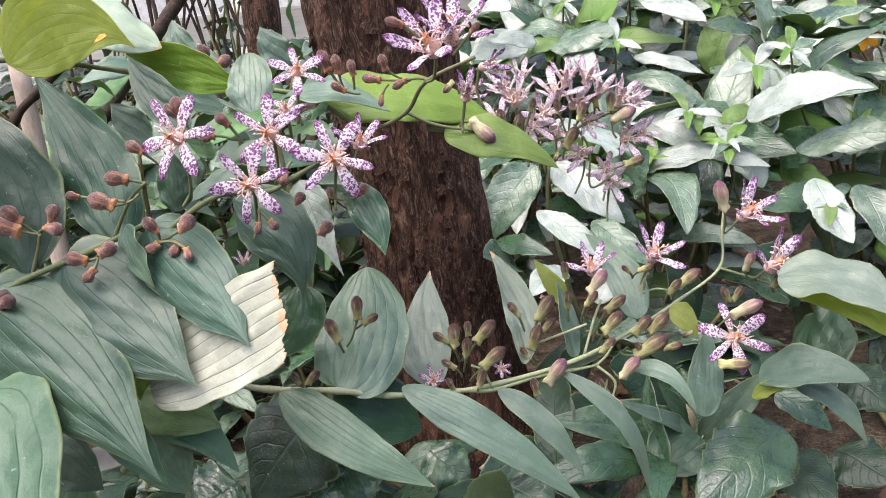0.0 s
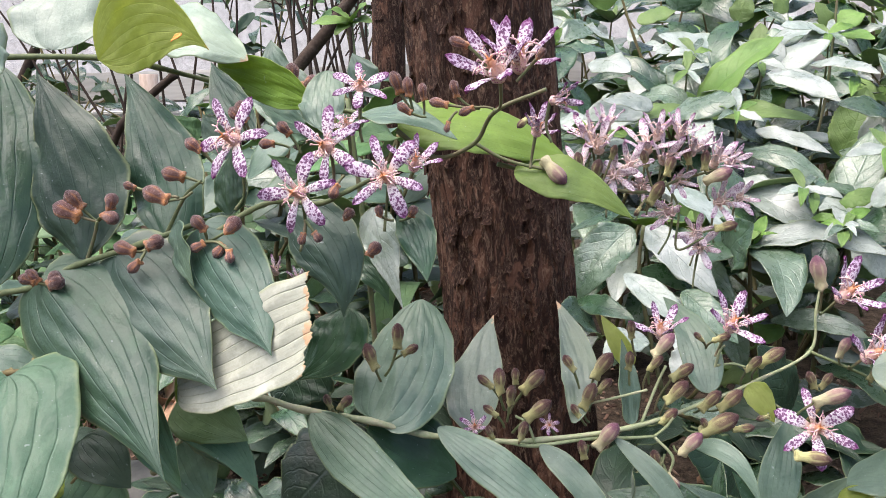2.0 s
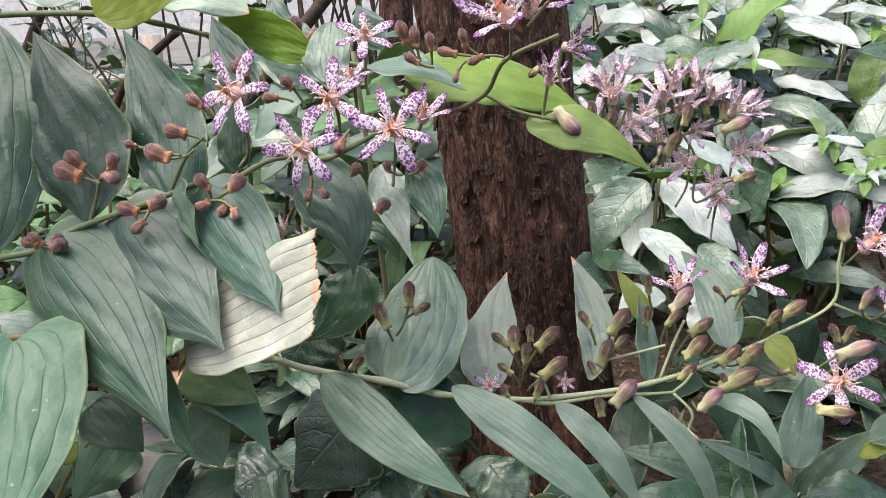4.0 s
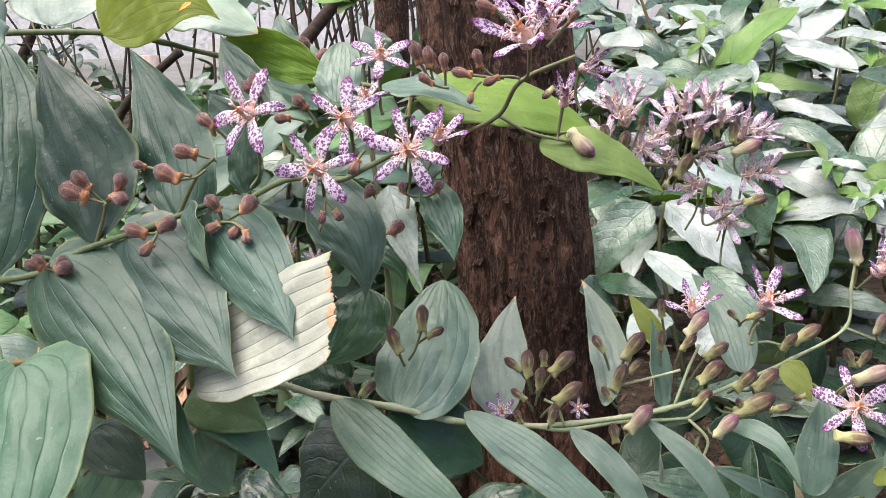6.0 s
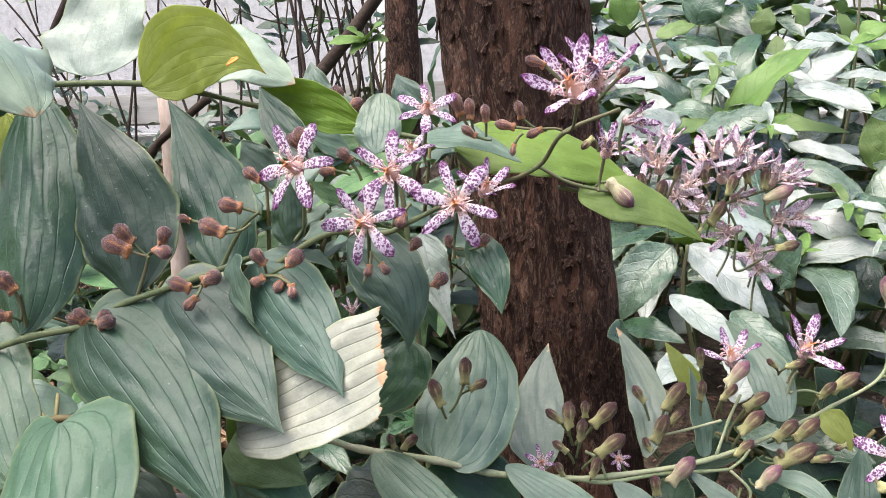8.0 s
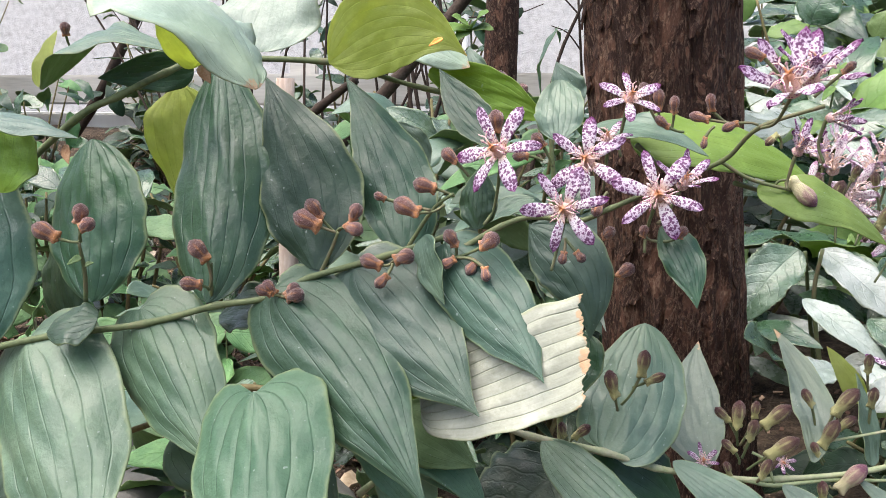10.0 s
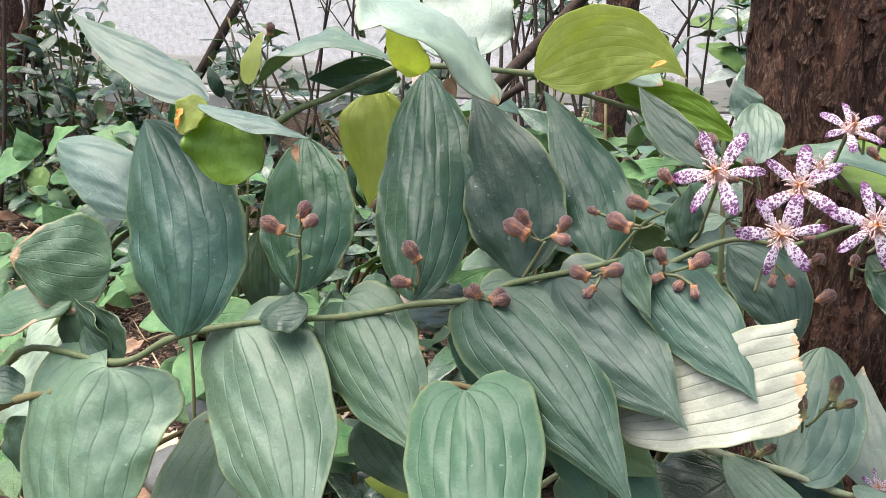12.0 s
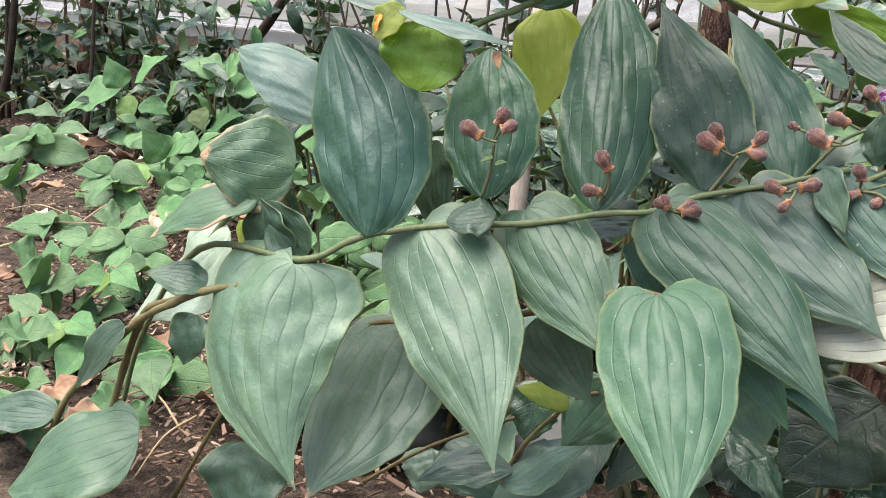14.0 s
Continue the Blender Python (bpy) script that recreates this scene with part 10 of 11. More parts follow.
leaf(weed_k, (-0.9383, 1.0000, 0.1240), (-0.9632, 0.9700, 0.1379), 0.0660, WEED_LEAF, face=(0, -0.6, 0.8), shape='pointed', teeth=12, n=24, m=10, cup=0.12, bend=0.06, groove=0.0)
leaf(weed_k, (-0.9362, 1.0000, 0.1243), (-0.8912, 0.9900, 0.1472), 0.0625, WEED_LEAF, face=(0, -0.6, 0.8), shape='pointed', teeth=12, n=24, m=10, cup=0.12, bend=0.06, groove=0.0)
leaf(weed_k, (-0.9382, 1.0000, 0.1196), (-0.9339, 1.0100, 0.0782), 0.0411, WEED_LEAF, face=(0, -0.6, 0.8), shape='pointed', teeth=12, n=24, m=10, cup=0.12, bend=0.06, groove=0.0)
weed_l = thing("weed", (-0.6862, 0.4546, 0.0000), "leafy green weed with broad pointed toothed leaves", "weed", "weeds")
tube("stem", weed_l, [(-0.6862, 0.4546, 0.0000), (-0.6802, 0.4546, 0.0218), (-0.6862, 0.4546, 0.0435)], [0.0022, 0.0018, 0.0012], STEM_GREEN, sides=6)
leaf(weed_l, (-0.6862, 0.4546, 0.0435), (-0.6941, 0.4246, 0.0635), 0.0606, WEED_LEAF, face=(0, -0.6, 0.8), shape='pointed', teeth=12, n=24, m=10, cup=0.12, bend=0.06, groove=0.0)
leaf(weed_l, (-0.6850, 0.4546, 0.0428), (-0.6968, 0.4446, 0.0123), 0.0361, WEED_LEAF, face=(0, -0.6, 0.8), shape='pointed', teeth=12, n=24, m=10, cup=0.12, bend=0.06, groove=0.0)
leaf(weed_l, (-0.6837, 0.4546, 0.0442), (-0.6628, 0.4646, 0.0291), 0.0310, WEED_LEAF, face=(0, -0.6, 0.8), shape='pointed', teeth=12, n=24, m=10, cup=0.12, bend=0.06, groove=0.0)
weed_m = thing("weed", (-0.7979, 0.4465, 0.0000), "leafy green weed with broad pointed toothed leaves", "weed", "weeds")
tube("stem", weed_m, [(-0.7979, 0.4465, 0.0000), (-0.7919, 0.4465, 0.0202), (-0.7979, 0.4465, 0.0405)], [0.0022, 0.0018, 0.0012], STEM_GREEN, sides=6)
leaf(weed_m, (-0.7979, 0.4465, 0.0405), (-0.7956, 0.4165, 0.0646), 0.0319, WEED_LEAF, face=(0, -0.6, 0.8), shape='pointed', teeth=12, n=24, m=10, cup=0.12, bend=0.06, groove=0.0)
leaf(weed_m, (-0.7950, 0.4465, 0.0412), (-0.7487, 0.4365, 0.0620), 0.0424, WEED_LEAF, face=(0, -0.6, 0.8), shape='pointed', teeth=12, n=24, m=10, cup=0.12, bend=0.06, groove=0.0)
leaf(weed_m, (-0.7980, 0.4465, 0.0382), (-0.7973, 0.4565, 0.0067), 0.0293, WEED_LEAF, face=(0, -0.6, 0.8), shape='pointed', teeth=12, n=24, m=10, cup=0.12, bend=0.06, groove=0.0)
weed_n = thing("weed", (-1.0301, 1.0092, 0.0000), "leafy green weed with broad pointed toothed leaves", "weed", "weeds")
tube("stem", weed_n, [(-1.0301, 1.0092, 0.0000), (-1.0241, 1.0092, 0.0244), (-1.0301, 1.0092, 0.0489)], [0.0022, 0.0018, 0.0012], STEM_GREEN, sides=6)
leaf(weed_n, (-1.0301, 1.0092, 0.0489), (-1.0525, 0.9792, 0.0620), 0.0725, WEED_LEAF, face=(0, -0.6, 0.8), shape='pointed', teeth=12, n=24, m=10, cup=0.12, bend=0.06, groove=0.0)
leaf(weed_n, (-1.0279, 1.0092, 0.0511), (-0.9769, 0.9992, 0.0742), 0.0635, WEED_LEAF, face=(0, -0.6, 0.8), shape='pointed', teeth=12, n=24, m=10, cup=0.12, bend=0.06, groove=0.0)
leaf(weed_n, (-1.0301, 1.0092, 0.0451), (-1.0490, 1.0192, 0.0056), 0.0650, WEED_LEAF, face=(0, -0.6, 0.8), shape='pointed', teeth=12, n=24, m=10, cup=0.12, bend=0.06, groove=0.0)
weed_p = thing("weed", (-0.9810, 0.6490, 0.0000), "leafy green weed with broad pointed toothed leaves", "weed", "weeds")
tube("stem", weed_p, [(-0.9810, 0.6490, 0.0000), (-0.9750, 0.6490, 0.0244), (-0.9810, 0.6490, 0.0489)], [0.0022, 0.0018, 0.0012], STEM_GREEN, sides=6)
leaf(weed_p, (-0.9810, 0.6490, 0.0503), (-0.9986, 0.6190, 0.0715), 0.0811, WEED_LEAF, face=(0, -0.6, 0.8), shape='pointed', teeth=12, n=24, m=10, cup=0.12, bend=0.06, groove=0.0)
leaf(weed_p, (-0.9773, 0.6490, 0.0510), (-0.9181, 0.6390, 0.0735), 0.0557, WEED_LEAF, face=(0, -0.6, 0.8), shape='pointed', teeth=12, n=24, m=10, cup=0.12, bend=0.06, groove=0.0)
leaf(weed_p, (-0.9812, 0.6490, 0.0460), (-0.9757, 0.6590, 0.0093), 0.0361, WEED_LEAF, face=(0, -0.6, 0.8), shape='pointed', teeth=12, n=24, m=10, cup=0.12, bend=0.06, groove=0.0)
leaf(weed_p, (-0.9827, 0.6490, 0.0514), (-0.9546, 0.6190, 0.0948), 0.0609, WEED_LEAF, face=(0, -0.6, 0.8), shape='pointed', teeth=12, n=24, m=10, cup=0.12, bend=0.06, groove=0.0)
weed_q = thing("weed", (-0.8861, 0.5314, 0.0000), "leafy green weed with broad pointed toothed leaves", "weed", "weeds")
tube("stem", weed_q, [(-0.8861, 0.5314, 0.0000), (-0.8801, 0.5314, 0.0214), (-0.8861, 0.5314, 0.0429)], [0.0022, 0.0018, 0.0012], STEM_GREEN, sides=6)
leaf(weed_q, (-0.8861, 0.5314, 0.0429), (-0.8934, 0.5014, 0.0621), 0.0675, WEED_LEAF, face=(0, -0.6, 0.8), shape='pointed', teeth=12, n=24, m=10, cup=0.12, bend=0.06, groove=0.0)
leaf(weed_q, (-0.8828, 0.5314, 0.0449), (-0.8291, 0.5214, 0.0649), 0.0482, WEED_LEAF, face=(0, -0.6, 0.8), shape='pointed', teeth=12, n=24, m=10, cup=0.12, bend=0.06, groove=0.0)
leaf(weed_q, (-0.8848, 0.5314, 0.0394), (-0.8836, 0.5414, 0.0080), 0.0329, WEED_LEAF, face=(0, -0.6, 0.8), shape='pointed', teeth=12, n=24, m=10, cup=0.12, bend=0.06, groove=0.0)
weed_r = thing("weed", (-1.1156, 0.9143, 0.0000), "leafy green weed with broad pointed toothed leaves", "weed", "weeds")
tube("stem", weed_r, [(-1.1156, 0.9143, 0.0000), (-1.1096, 0.9143, 0.0265), (-1.1156, 0.9143, 0.0530)], [0.0022, 0.0018, 0.0012], STEM_GREEN, sides=6)
leaf(weed_r, (-1.1156, 0.9143, 0.0548), (-1.1421, 0.8843, 0.0650), 0.0750, WEED_LEAF, face=(0, -0.6, 0.8), shape='pointed', teeth=12, n=24, m=10, cup=0.12, bend=0.06, groove=0.0)
leaf(weed_r, (-1.1111, 0.9143, 0.0555), (-1.0494, 0.9043, 0.0728), 0.0664, WEED_LEAF, face=(0, -0.6, 0.8), shape='pointed', teeth=12, n=24, m=10, cup=0.12, bend=0.06, groove=0.0)
leaf(weed_r, (-1.1135, 0.9143, 0.0497), (-1.1126, 0.9243, 0.0096), 0.0452, WEED_LEAF, face=(0, -0.6, 0.8), shape='pointed', teeth=12, n=24, m=10, cup=0.12, bend=0.06, groove=0.0)
weed_o = thing("weed", (-0.9385, 0.6852, 0.0000), "leafy green weed with broad pointed toothed leaves", "weed", "weeds")
tube("stem", weed_o, [(-0.9385, 0.6852, 0.0000), (-0.9325, 0.6852, 0.0054), (-0.9385, 0.6852, 0.0108)], [0.0022, 0.0018, 0.0012], STEM_GREEN, sides=6)
leaf(weed_o, (-0.9385, 0.6852, 0.0108), (-0.9528, 0.6552, 0.0255), 0.0575, WEED_LEAF, face=(0, -0.6, 0.8), shape='pointed', teeth=12, n=24, m=10, cup=0.12, bend=0.06, groove=0.0)
leaf(weed_o, (-0.9366, 0.6852, 0.0112), (-0.8824, 0.6752, 0.0285), 0.0442, WEED_LEAF, face=(0, -0.6, 0.8), shape='pointed', teeth=12, n=24, m=10, cup=0.12, bend=0.06, groove=0.0)
STUMP = (-2.3233, 2.1000, 0.2684)
tube("stem", lily_left, [(-0.6705, 0.4150, 0.0334), (-0.6303, 0.4000, 0.1194), (-0.5974, 0.3800, 0.1654), (-0.5680, 0.3600, 0.1924), (-0.5276, 0.3500, 0.2113)], [0.00281, 0.00265, 0.00218], STEM_BROWN, sides=10, knots=0.25)

# lower leaves of the shrub behind the bud clusters
leaf(shrub_near, (0.0617, 0.7400, 0.2348), (0.1206, 0.7000, 0.1960), 0.0275, SHRUB_SHEEN, face=(0, -0.6, 0.8), under=LEAF_UNDER, bend=0.09, cup=0.15, shape='shrub', teeth=18, n=36, m=10, wave=0.05, groove=0.0, swing=0.04)
leaf(shrub_near, (0.0797, 0.7800, 0.2696), (0.1392, 0.7300, 0.2189), 0.0388, SHRUB_SHEEN, face=(0, -0.6, 0.8), under=LEAF_UNDER, bend=0.09, cup=0.15, shape='shrub', teeth=18, n=36, m=10, wave=0.05, groove=0.0, swing=0.04)
leaf(shrub_near, (0.0217, 0.7200, 0.2155), (0.0694, 0.6800, 0.2117), 0.0237, SHRUB_LEAF, face=(0, -0.6, 0.8), under=LEAF_UNDER, bend=0.09, cup=0.15, shape='shrub', teeth=18, n=36, m=10, wave=0.05, groove=0.0, swing=0.04)
leaf(shrub_near, (0.1107, 0.7300, 0.2240), (0.1514, 0.6900, 0.1919), 0.0279, SHRUB_MID, face=(0, -0.6, 0.8), under=LEAF_UNDER, bend=0.09, cup=0.15, shape='shrub', teeth=18, n=36, m=10, wave=0.05, groove=0.0, swing=0.04)
leaf(shrub_near, (0.0994, 0.6400, 0.1799), (0.1155, 0.6600, 0.2018), 0.0234, SHRUB_SHEEN, face=(0, -0.6, 0.8), under=LEAF_UNDER, bend=0.09, cup=0.15, shape='shrub', teeth=18, n=36, m=10, wave=0.05, groove=0.0, swing=0.04)
leaf(shrub_near, (0.1110, 0.6400, 0.1592), (0.1316, 0.6000, 0.1605), 0.0269, SHRUB_MID, face=(0, -0.6, 0.8), under=LEAF_UNDER, bend=0.09, cup=0.15, shape='shrub', teeth=18, n=36, m=10, wave=0.05, groove=0.0, swing=0.04)
leaf(shrub_near, (0.1050, 0.7000, 0.1964), (0.1164, 0.6700, 0.1796), 0.0198, SHRUB_SHEEN, face=(0, -0.6, 0.8), under=LEAF_UNDER, bend=0.09, cup=0.15, shape='shrub', teeth=18, n=36, m=10, wave=0.05, groove=0.0, swing=0.04)
leaf(shrub_near, (0.0401, 0.7000, 0.1922), (0.0106, 0.6600, 0.2216), 0.0421, SHRUB_LEAF, face=(0, -0.6, 0.8), under=LEAF_UNDER, bend=0.09, cup=0.15, shape='shrub', teeth=18, n=36, m=10, wave=0.05, groove=0.0, swing=0.04)
leaf(shrub_near, (0.0792, 0.6800, 0.1969), (0.0465, 0.6400, 0.1910), 0.0287, SHRUB_SHEEN, face=(0, -0.6, 0.8), under=LEAF_UNDER, bend=0.09, cup=0.15, shape='shrub', teeth=18, n=36, m=10, wave=0.05, groove=0.0, swing=0.04)
leaf(shrub_near, (0.1498, 0.7800, 0.2429), (0.1682, 0.7600, 0.2768), 0.0587, SHRUB_LEAF, face=(0, -0.6, 0.8), under=LEAF_UNDER, bend=0.09, cup=0.15, shape='shrub', teeth=18, n=36, m=10, wave=0.05, groove=0.0, swing=0.04)
tube("stem", shrub_near, [(0.0996, 0.7800, 0.1057), (0.0825, 0.7733, 0.1807), (0.0741, 0.7667, 0.2330), (0.0767, 0.7600, 0.2734)], [0.00234, 0.00195, 0.00156], STEM_GREEN, sides=10, knots=0.1)


# ---- bushes behind, filling the bed ----
rng = np.random.default_rng(2)
# dark, mid and whitened tones mixed so colour carries shade and sheen
SHRUB_MIX = [SHRUB_LEAF, SHRUB_SHEEN, SHRUB_MID, SHRUB_FRESH, SHRUB_LEAF, SHRUB_SHEEN, SHRUB_MID]
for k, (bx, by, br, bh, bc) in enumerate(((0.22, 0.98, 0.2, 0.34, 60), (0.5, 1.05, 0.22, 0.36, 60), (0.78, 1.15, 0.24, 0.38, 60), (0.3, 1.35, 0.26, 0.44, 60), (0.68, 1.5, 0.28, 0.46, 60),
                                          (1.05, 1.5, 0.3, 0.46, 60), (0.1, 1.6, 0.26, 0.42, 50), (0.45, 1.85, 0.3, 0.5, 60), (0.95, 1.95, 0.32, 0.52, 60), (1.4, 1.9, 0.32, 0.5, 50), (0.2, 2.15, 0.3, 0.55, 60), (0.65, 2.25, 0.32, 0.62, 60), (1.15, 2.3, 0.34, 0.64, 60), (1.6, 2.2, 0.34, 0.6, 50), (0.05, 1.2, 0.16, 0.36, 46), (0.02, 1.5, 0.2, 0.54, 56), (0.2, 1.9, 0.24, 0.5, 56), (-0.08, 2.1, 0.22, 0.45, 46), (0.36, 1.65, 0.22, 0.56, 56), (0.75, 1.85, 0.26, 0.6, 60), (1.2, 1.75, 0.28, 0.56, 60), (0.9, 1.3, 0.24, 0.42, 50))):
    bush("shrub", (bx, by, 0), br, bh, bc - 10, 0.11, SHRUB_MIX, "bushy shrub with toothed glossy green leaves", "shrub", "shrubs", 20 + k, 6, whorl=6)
for k, (bx, by, br, bh, bc) in enumerate(((-0.45, 1.05, 0.16, 0.4, 60), (-0.3, 0.82, 0.13, 0.37, 56), (-0.2, 1.2, 0.16, 0.43, 60), (-0.55, 1.35, 0.18, 0.42, 56), (-0.17, 0.86, 0.1, 0.39, 56), (-0.27, 0.98, 0.13, 0.41, 60), (-0.4, 1.5, 0.18, 0.42, 60), (-0.62, 0.95, 0.15, 0.25, 36), (-0.42, 0.62, 0.09, 0.16, 26))):
    bush("perennial_plant", (bx, by, 0), br, bh, bc, 0.09, [LEAF_GREY, WEED_LEAF, LEAF_GREY, SHRUB_MID], "leafy green perennial with fresh pointed leaves", "plant", "low plants", 140 + k)
# low filler plants; blackish leaf colour deepens the shade under the lilies
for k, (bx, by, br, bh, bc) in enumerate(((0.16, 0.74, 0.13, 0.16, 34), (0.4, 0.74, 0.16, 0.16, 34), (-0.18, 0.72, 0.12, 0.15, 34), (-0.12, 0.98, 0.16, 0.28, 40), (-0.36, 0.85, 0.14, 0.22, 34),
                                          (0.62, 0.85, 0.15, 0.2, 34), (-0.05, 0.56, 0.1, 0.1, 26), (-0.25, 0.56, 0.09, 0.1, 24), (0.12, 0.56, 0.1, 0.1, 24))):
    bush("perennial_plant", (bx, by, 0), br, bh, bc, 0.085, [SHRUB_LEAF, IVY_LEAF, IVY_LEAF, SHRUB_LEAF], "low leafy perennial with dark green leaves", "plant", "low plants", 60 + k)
for k in range(36):
    wy = rng.uniform(0.75, 1.9)
    weed((-0.25 - wy * rng.uniform(0.35, 1.0), wy, 0.0), rng.uniform(0.05, 0.13), rng.uniform(0.06, 0.115), 40 + k)
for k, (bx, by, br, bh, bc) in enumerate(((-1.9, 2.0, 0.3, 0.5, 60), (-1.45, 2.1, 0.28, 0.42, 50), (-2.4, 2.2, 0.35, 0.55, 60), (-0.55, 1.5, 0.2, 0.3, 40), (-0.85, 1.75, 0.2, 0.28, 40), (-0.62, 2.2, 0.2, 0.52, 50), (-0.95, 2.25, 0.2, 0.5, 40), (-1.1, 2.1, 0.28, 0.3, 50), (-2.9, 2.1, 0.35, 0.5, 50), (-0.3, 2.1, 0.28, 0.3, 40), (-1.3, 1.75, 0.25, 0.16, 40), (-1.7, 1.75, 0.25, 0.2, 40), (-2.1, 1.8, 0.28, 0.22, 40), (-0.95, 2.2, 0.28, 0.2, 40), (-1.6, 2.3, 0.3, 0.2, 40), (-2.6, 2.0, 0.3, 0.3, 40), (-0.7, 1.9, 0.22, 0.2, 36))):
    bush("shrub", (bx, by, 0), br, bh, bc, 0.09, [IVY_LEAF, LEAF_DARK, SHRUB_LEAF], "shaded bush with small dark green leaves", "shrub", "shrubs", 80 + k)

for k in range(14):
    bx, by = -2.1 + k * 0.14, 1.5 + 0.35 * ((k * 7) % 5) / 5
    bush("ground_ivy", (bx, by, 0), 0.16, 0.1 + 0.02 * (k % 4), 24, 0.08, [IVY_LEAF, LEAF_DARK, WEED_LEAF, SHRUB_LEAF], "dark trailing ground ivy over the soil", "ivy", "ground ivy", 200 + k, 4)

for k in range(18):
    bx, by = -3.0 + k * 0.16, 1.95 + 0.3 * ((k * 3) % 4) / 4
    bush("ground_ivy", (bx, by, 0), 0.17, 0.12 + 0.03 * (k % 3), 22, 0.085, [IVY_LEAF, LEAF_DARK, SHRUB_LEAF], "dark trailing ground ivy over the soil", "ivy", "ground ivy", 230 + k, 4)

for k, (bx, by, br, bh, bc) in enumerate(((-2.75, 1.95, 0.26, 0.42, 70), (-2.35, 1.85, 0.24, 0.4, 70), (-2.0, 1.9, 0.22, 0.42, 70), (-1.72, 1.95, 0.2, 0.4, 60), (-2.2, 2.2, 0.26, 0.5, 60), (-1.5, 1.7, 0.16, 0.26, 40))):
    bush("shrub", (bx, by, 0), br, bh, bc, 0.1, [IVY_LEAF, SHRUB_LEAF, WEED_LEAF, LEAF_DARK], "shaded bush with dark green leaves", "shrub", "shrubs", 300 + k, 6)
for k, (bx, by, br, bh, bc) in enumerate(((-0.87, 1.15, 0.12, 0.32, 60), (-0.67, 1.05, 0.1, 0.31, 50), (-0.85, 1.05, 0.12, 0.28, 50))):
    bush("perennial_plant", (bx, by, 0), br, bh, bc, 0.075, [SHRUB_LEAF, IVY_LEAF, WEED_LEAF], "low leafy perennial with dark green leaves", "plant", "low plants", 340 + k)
stump = thing("small_tree", (STUMP[0], STUMP[1], 0), "small brown forked tree trunk in the thicket", "tree")
tube("trunk", stump, [(STUMP[0] - 0.03, STUMP[1], -0.02), STUMP, (STUMP[0] + 0.01, STUMP[1], 0.55), (STUMP[0] - 0.05, STUMP[1], 1.0)], [0.05, 0.042, 0.04, 0.03], BARK, 12, knots=0.1)
tube("branch", stump, [(STUMP[0], STUMP[1], 0.34), (STUMP[0] + 0.12, STUMP[1], 0.55), (STUMP[0] + 0.2, STUMP[1] + 0.05, 0.95)], [0.03, 0.024, 0.016], BARK, 10)

# ---- bare stems and leaning poles behind ----
stems = thing("bare_shrub", (-0.52, 1.75, 0), "bare shrub of thin dark upright stems", "shrub", "bare shrubs")
rng = np.random.default_rng(5)
for k in range(9):
    x0, y0 = -0.52 + rng.normal(0, 0.1), 1.75 + rng.normal(0, 0.08)
    lean = rng.normal(0, 0.08)
    tube("branch", stems, [(x0, y0, 0), (x0 + lean * 0.2 + rng.normal(0, 0.015), y0, 0.25), (x0 + lean * 0.4 + rng.normal(0, 0.02), y0, 0.45), (x0 + lean * 0.7 + rng.normal(0, 0.03), y0, 0.65), (x0 + lean + rng.normal(0, 0.03), y0 + rng.normal(0, 0.04), 1.1)], [0.005, 0.004, 0.002], TWIG, 6)
far_stems = thing("bare_shrub", (-2.3, 1.9, 0), "thicket of leaning brown stems and twigs", "shrub", "bare shrubs")
for k in range(16):
    x0, y0 = -2.35 + rng.normal(0, 0.22), 1.85 + rng.normal(0, 0.15)
    lean = rng.normal(0.05, 0.2)
    tube("branch", far_stems, [(x0, y0, 0), (x0 + lean * 0.4, y0, 0.3), (x0 + lean, y0 + rng.normal(0, 0.04), 1.0)], [0.014 if k < 3 else 0.006, 0.01 if k < 3 else 0.005, 0.004], TWIG, 7)

for k in range(6):
    bx, by = -1.25 + 0.19 * k + rng.normal(0, 0.04), 1.95 + rng.normal(0, 0.08)
    shrub = thing("bare_shrub", (bx, by, 0), "thin twiggy shrub with a few small dark leaves", "shrub", "bare shrubs")
    for j in range(4):
        lean = rng.normal(0, 0.16)
        pts = [np.array([bx + rng.normal(0, 0.02), by, 0.0]), np.array([bx + lean * 0.4, by + rng.normal(0, 0.03), 0.3]), np.array([bx + lean * 0.8, by + rng.normal(0, 0.04), 0.62]), np.array([bx + lean * 1.5, by, 0.98])]
        tube("branch", shrub, pts, [0.0045, 0.0035, 0.0025, 0.0015], TWIG, 6)
        for i in range(4):
            u = rng.uniform(0.2, 1.0)
            a = pts[1] + (pts[3] - pts[1]) * u
            b = a + np.array([rng.normal(0, 0.1), rng.normal(0, 0.04), rng.uniform(0.02, 0.14)])
            tube("twig", shrub, [a, (a + b) / 2 + rng.normal(0, 0.008, 3), b], [0.002, 0.0016, 0.001], TWIG, 5, per=4)
            for q in range(2):
                scatter_leaf(shrub, rng, a + (b - a) * rng.uniform(0.4, 1.0), rng.uniform(0.03, 0.06), (IVY_LEAF, SHRUB_LEAF, WEED_LEAF)[(i + q) % 3])

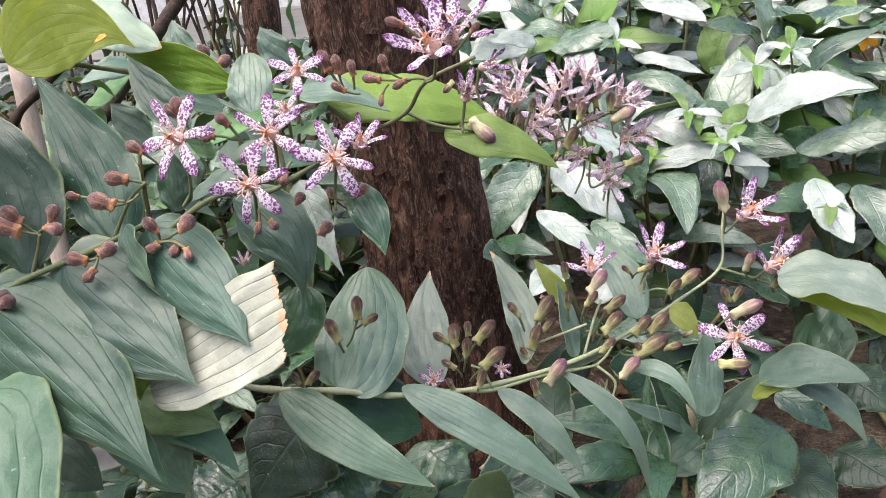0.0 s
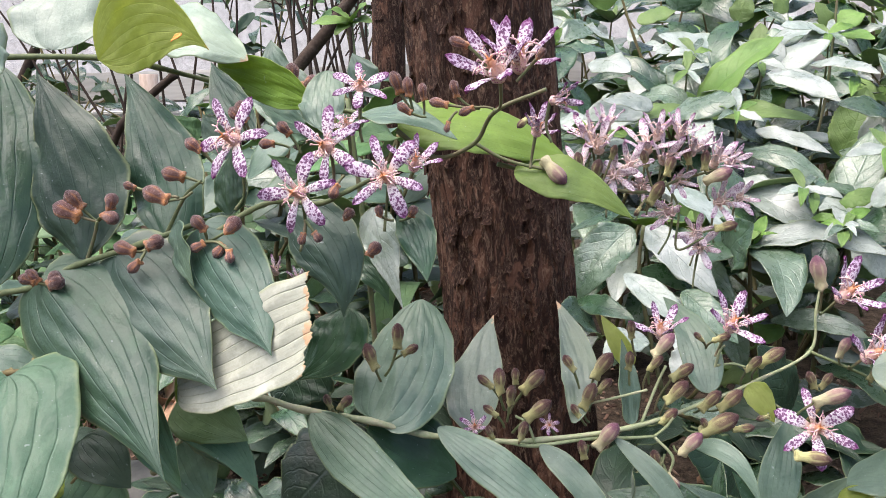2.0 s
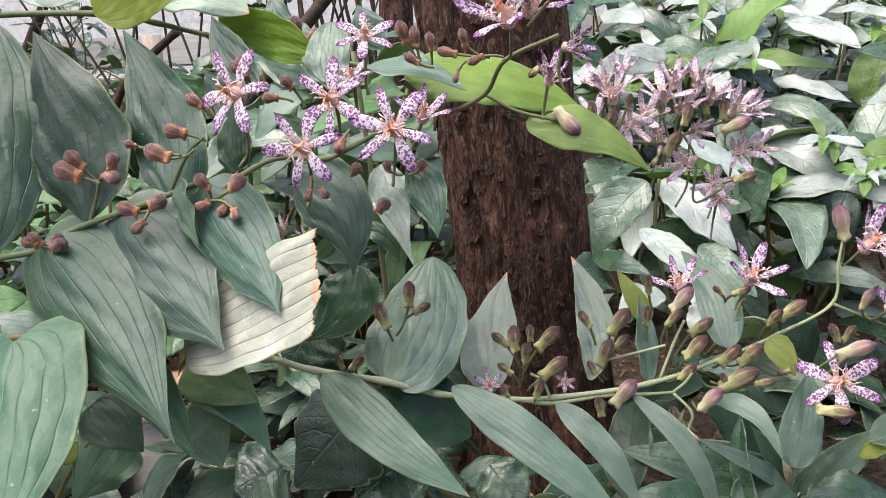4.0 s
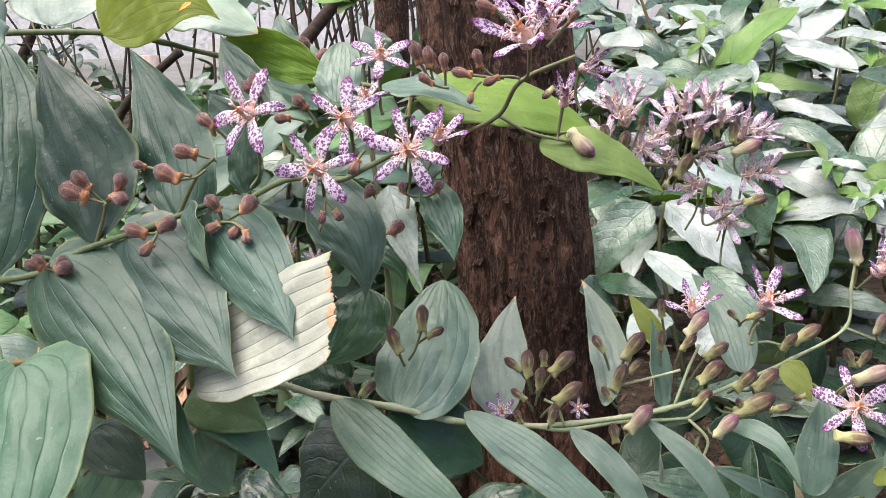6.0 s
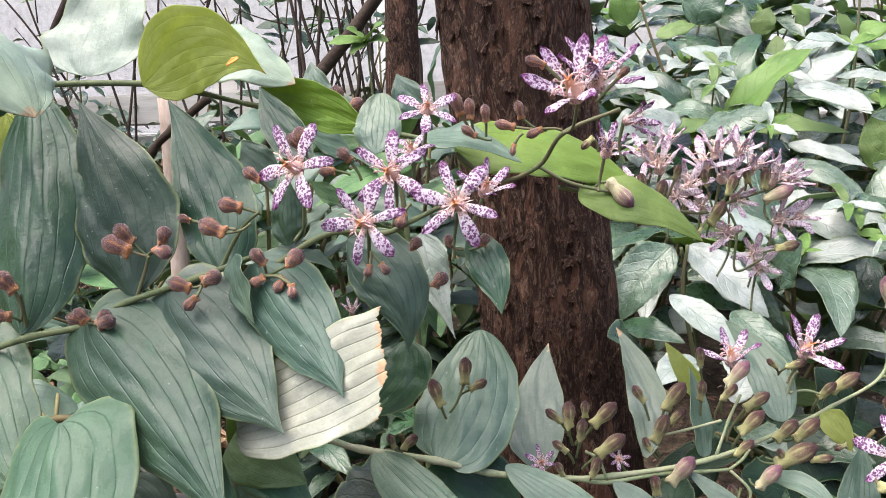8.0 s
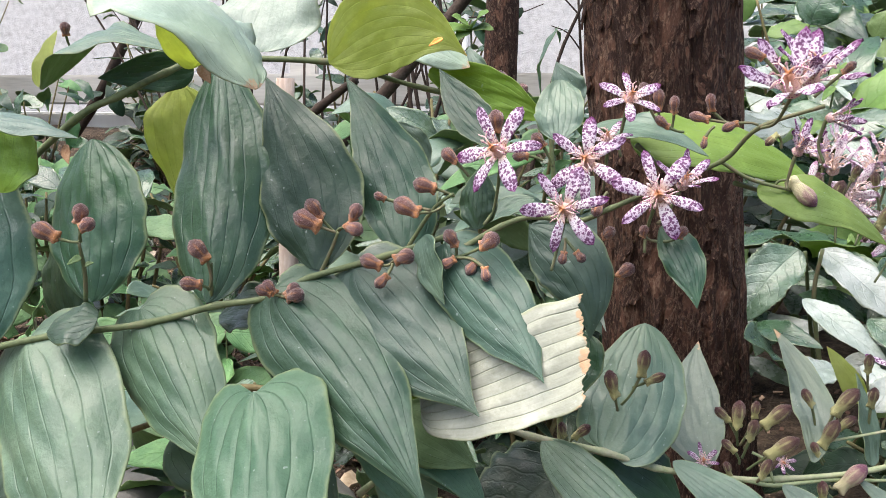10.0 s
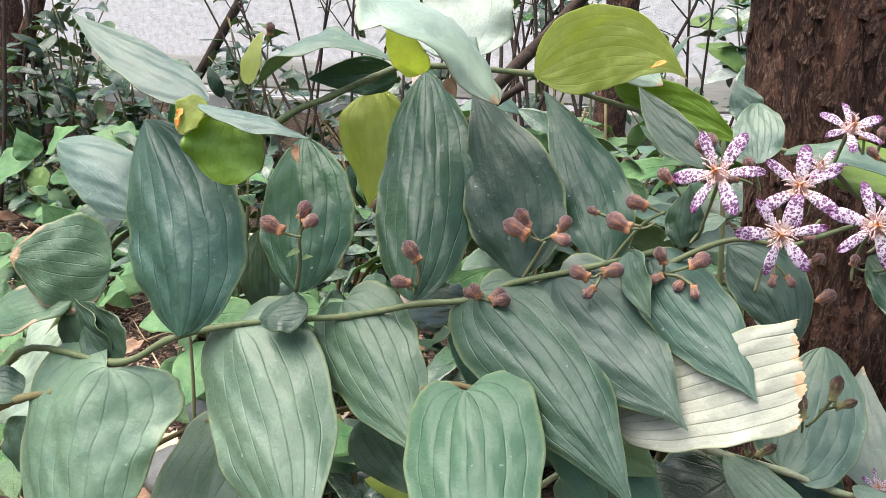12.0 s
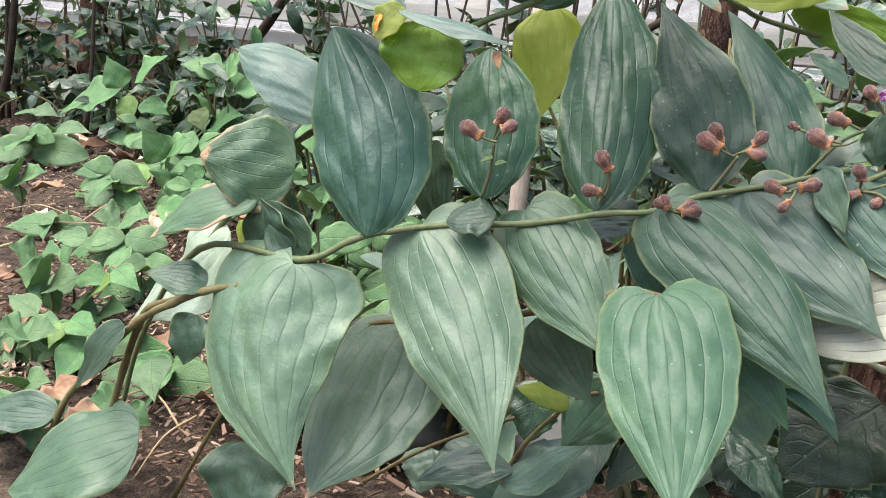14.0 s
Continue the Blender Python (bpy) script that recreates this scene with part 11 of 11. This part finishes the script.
# ---- litter on the soil ----
def dead_leaf(at, size, mat, seed):
    rng = np.random.default_rng(300 + seed)
    a = rng.uniform(0, 6.28)
    at = np.asarray(at, float)
    d = np.array([math.cos(a), math.sin(a), 0.12])
    v, f, sl, uv = leaf_arrays(at - d * size / 2 + (0, 0, 0.006), at + d * size / 2 + (0, 0, 0.01), size * 0.6, (rng.normal(0, 0.3), rng.normal(0, 0.3), 1), 0.12, 0.5, 0.05, rng.uniform(-60, 60), "broad", n=10, m=8, wave=0.14, seed=seed)
    ob = mesh_part("dead_leaf", v, f, [mat, mat], None, at, uv, sl)
    return tagged(ob, "dry curled brown leaf lying on the soil", "dead leaf", "dead leaves")


rng = np.random.default_rng(9)
for k in range(120):
    dead_leaf((rng.uniform(-1.9, -0.3), rng.uniform(0.45, 1.8), 0.004), rng.uniform(0.035, 0.075), LITTER_PALE if k % 4 == 0 else LITTER, k)
for k in range(14):
    dead_leaf((rng.uniform(-0.2, 0.9), rng.uniform(0.6, 1.1), 0.004), rng.uniform(0.035, 0.06), LITTER, 140 + k)
for k in range(44):
    x0, y0, a, ln = rng.uniform(-1.8, -0.35), rng.uniform(0.45, 1.6), rng.uniform(0, 6.28), rng.uniform(0.08, 0.26)
    p, q = np.array([x0, y0, 0.008]), np.array([x0 + ln * math.cos(a), y0 + ln * math.sin(a), rng.uniform(0.008, 0.03)])
    v, f = tube_arrays([p, (p + q) / 2 + rng.normal(0, 0.008, 3) + (0, 0, 0.01), q], [0.0013, 0.0011, 0.0007] if k % 5 else [0.003, 0.0028, 0.002], 6)
    tagged(mesh_part("dry_twig", v, f, DRY_STALK, None, p), "pale dry twig lying on the litter", "twig", "dry twigs")


def build_litter():
    """Mulch chips and crumbs, all in one mesh."""
    rng = np.random.default_rng(3)
    vs, fs = [], []
    for k in range(13000):
        if k < 5000:
            c = np.array([rng.uniform(-1.15, -0.3), rng.uniform(0.42, 1.1), 0.0])
        elif k < 8000:
            c = np.array([rng.uniform(-1.8, 0.0), rng.uniform(0.45, 1.8), 0.0])
        elif k < 12000:
            c = np.array([rng.uniform(-2.3, -0.9), rng.uniform(0.8, 1.9), 0.0])
        else:
            c = np.array([rng.uniform(0.0, 1.0), rng.uniform(0.5, 1.2), 0.0])
        c[2] = rng.uniform(0, 0.012) + float(bank(c[1]))
        a, l, w = rng.uniform(0, 6.28), 0.004 + 0.014 * rng.uniform() ** 2, rng.uniform(0.0015, 0.006)
        x, y = np.array([math.cos(a), math.sin(a), rng.normal(0, 0.35)]) * l / 2, np.array([-math.sin(a), math.cos(a), rng.normal(0, 0.3)]) * w / 2
        z = np.array([0, 0, 0.0012])
        p1, p2 = rng.uniform(0.1, 1.2, 2)
        o = len(vs) * 8
        vs.append([c - x - y, c + x - y * p1, c + x + y * p2, c - x + y, c - x - y + z, c + x - y * p1 + z, c + x + y * p2 + z, c - x + y + z])
        fs += [[o + i for i in q] for q in ((4, 5, 6, 7), (0, 1, 5, 4), (1, 2, 6, 5), (2, 3, 7, 6), (3, 0, 4, 7))]
    ob = mesh_part("mulch", np.array(vs).reshape(-1, 3), fs, CHIPS, None, (0, 0, 0), smooth=False)
    tagged(ob, "brown bark mulch and leaf crumbs covering the soil", "mulch", kind="stuff")


build_litter()


# ---- small finds ----
blossom = thing("orange_blossom", BLOSSOM, "small orange garden flower on a thin stalk", "flower")
tube("stem", blossom, [(BLOSSOM[0] + 0.02, BLOSSOM[1] + 0.02, 0.0), (BLOSSOM[0] + 0.03, BLOSSOM[1], 0.25), BLOSSOM], [0.002, 0.0016, 0.0012], STEM_GREEN, 6)
bv, bf, buv = tepal_arrays(30, 70, 0.6, 0.03, 4)
for k in range(5):
    rot = np.array(Matrix.Rotation(radians(72 * k), 3, "Z"))
    turn = frame_of((0.1, -0.8, -0.4))
    mesh_part("petal", (bv * 0.024) @ rot.T @ turn.T + np.array(BLOSSOM), bf, ORANGE_PETAL, blossom, BLOSSOM, buv)

for k, (sx, sy, sr) in enumerate(((-0.52, 0.62, 0.075), (-0.38, 0.66, 0.06), (-0.66, 0.8, 0.05))):
    rng = np.random.default_rng(50 + k)
    bm = bmesh.new()
    bmesh.ops.create_icosphere(bm, subdivisions=4, radius=1.0)
    for v in bm.verts:
        d = 1 + 0.22 * noise.noise(v.co * 1.4 + Vector((k * 3, 0, 0))) + 0.05 * noise.noise(v.co * 6)
        v.co = Vector((v.co.x * sr * d * 1.4, v.co.y * sr * d, v.co.z * sr * d * 0.6))
    me = bpy.data.meshes.new("stone")
    bm.to_mesh(me)
    bm.free()
    me.materials.append(STONE)
    me.polygons.foreach_set("use_smooth", np.ones(len(me.polygons), bool))
    st = new("stone", me)
    st.location = (sx, sy, sr * 0.35)
    tagged(st, "grey weathered stone half sunk in the soil", "stone", "stones")
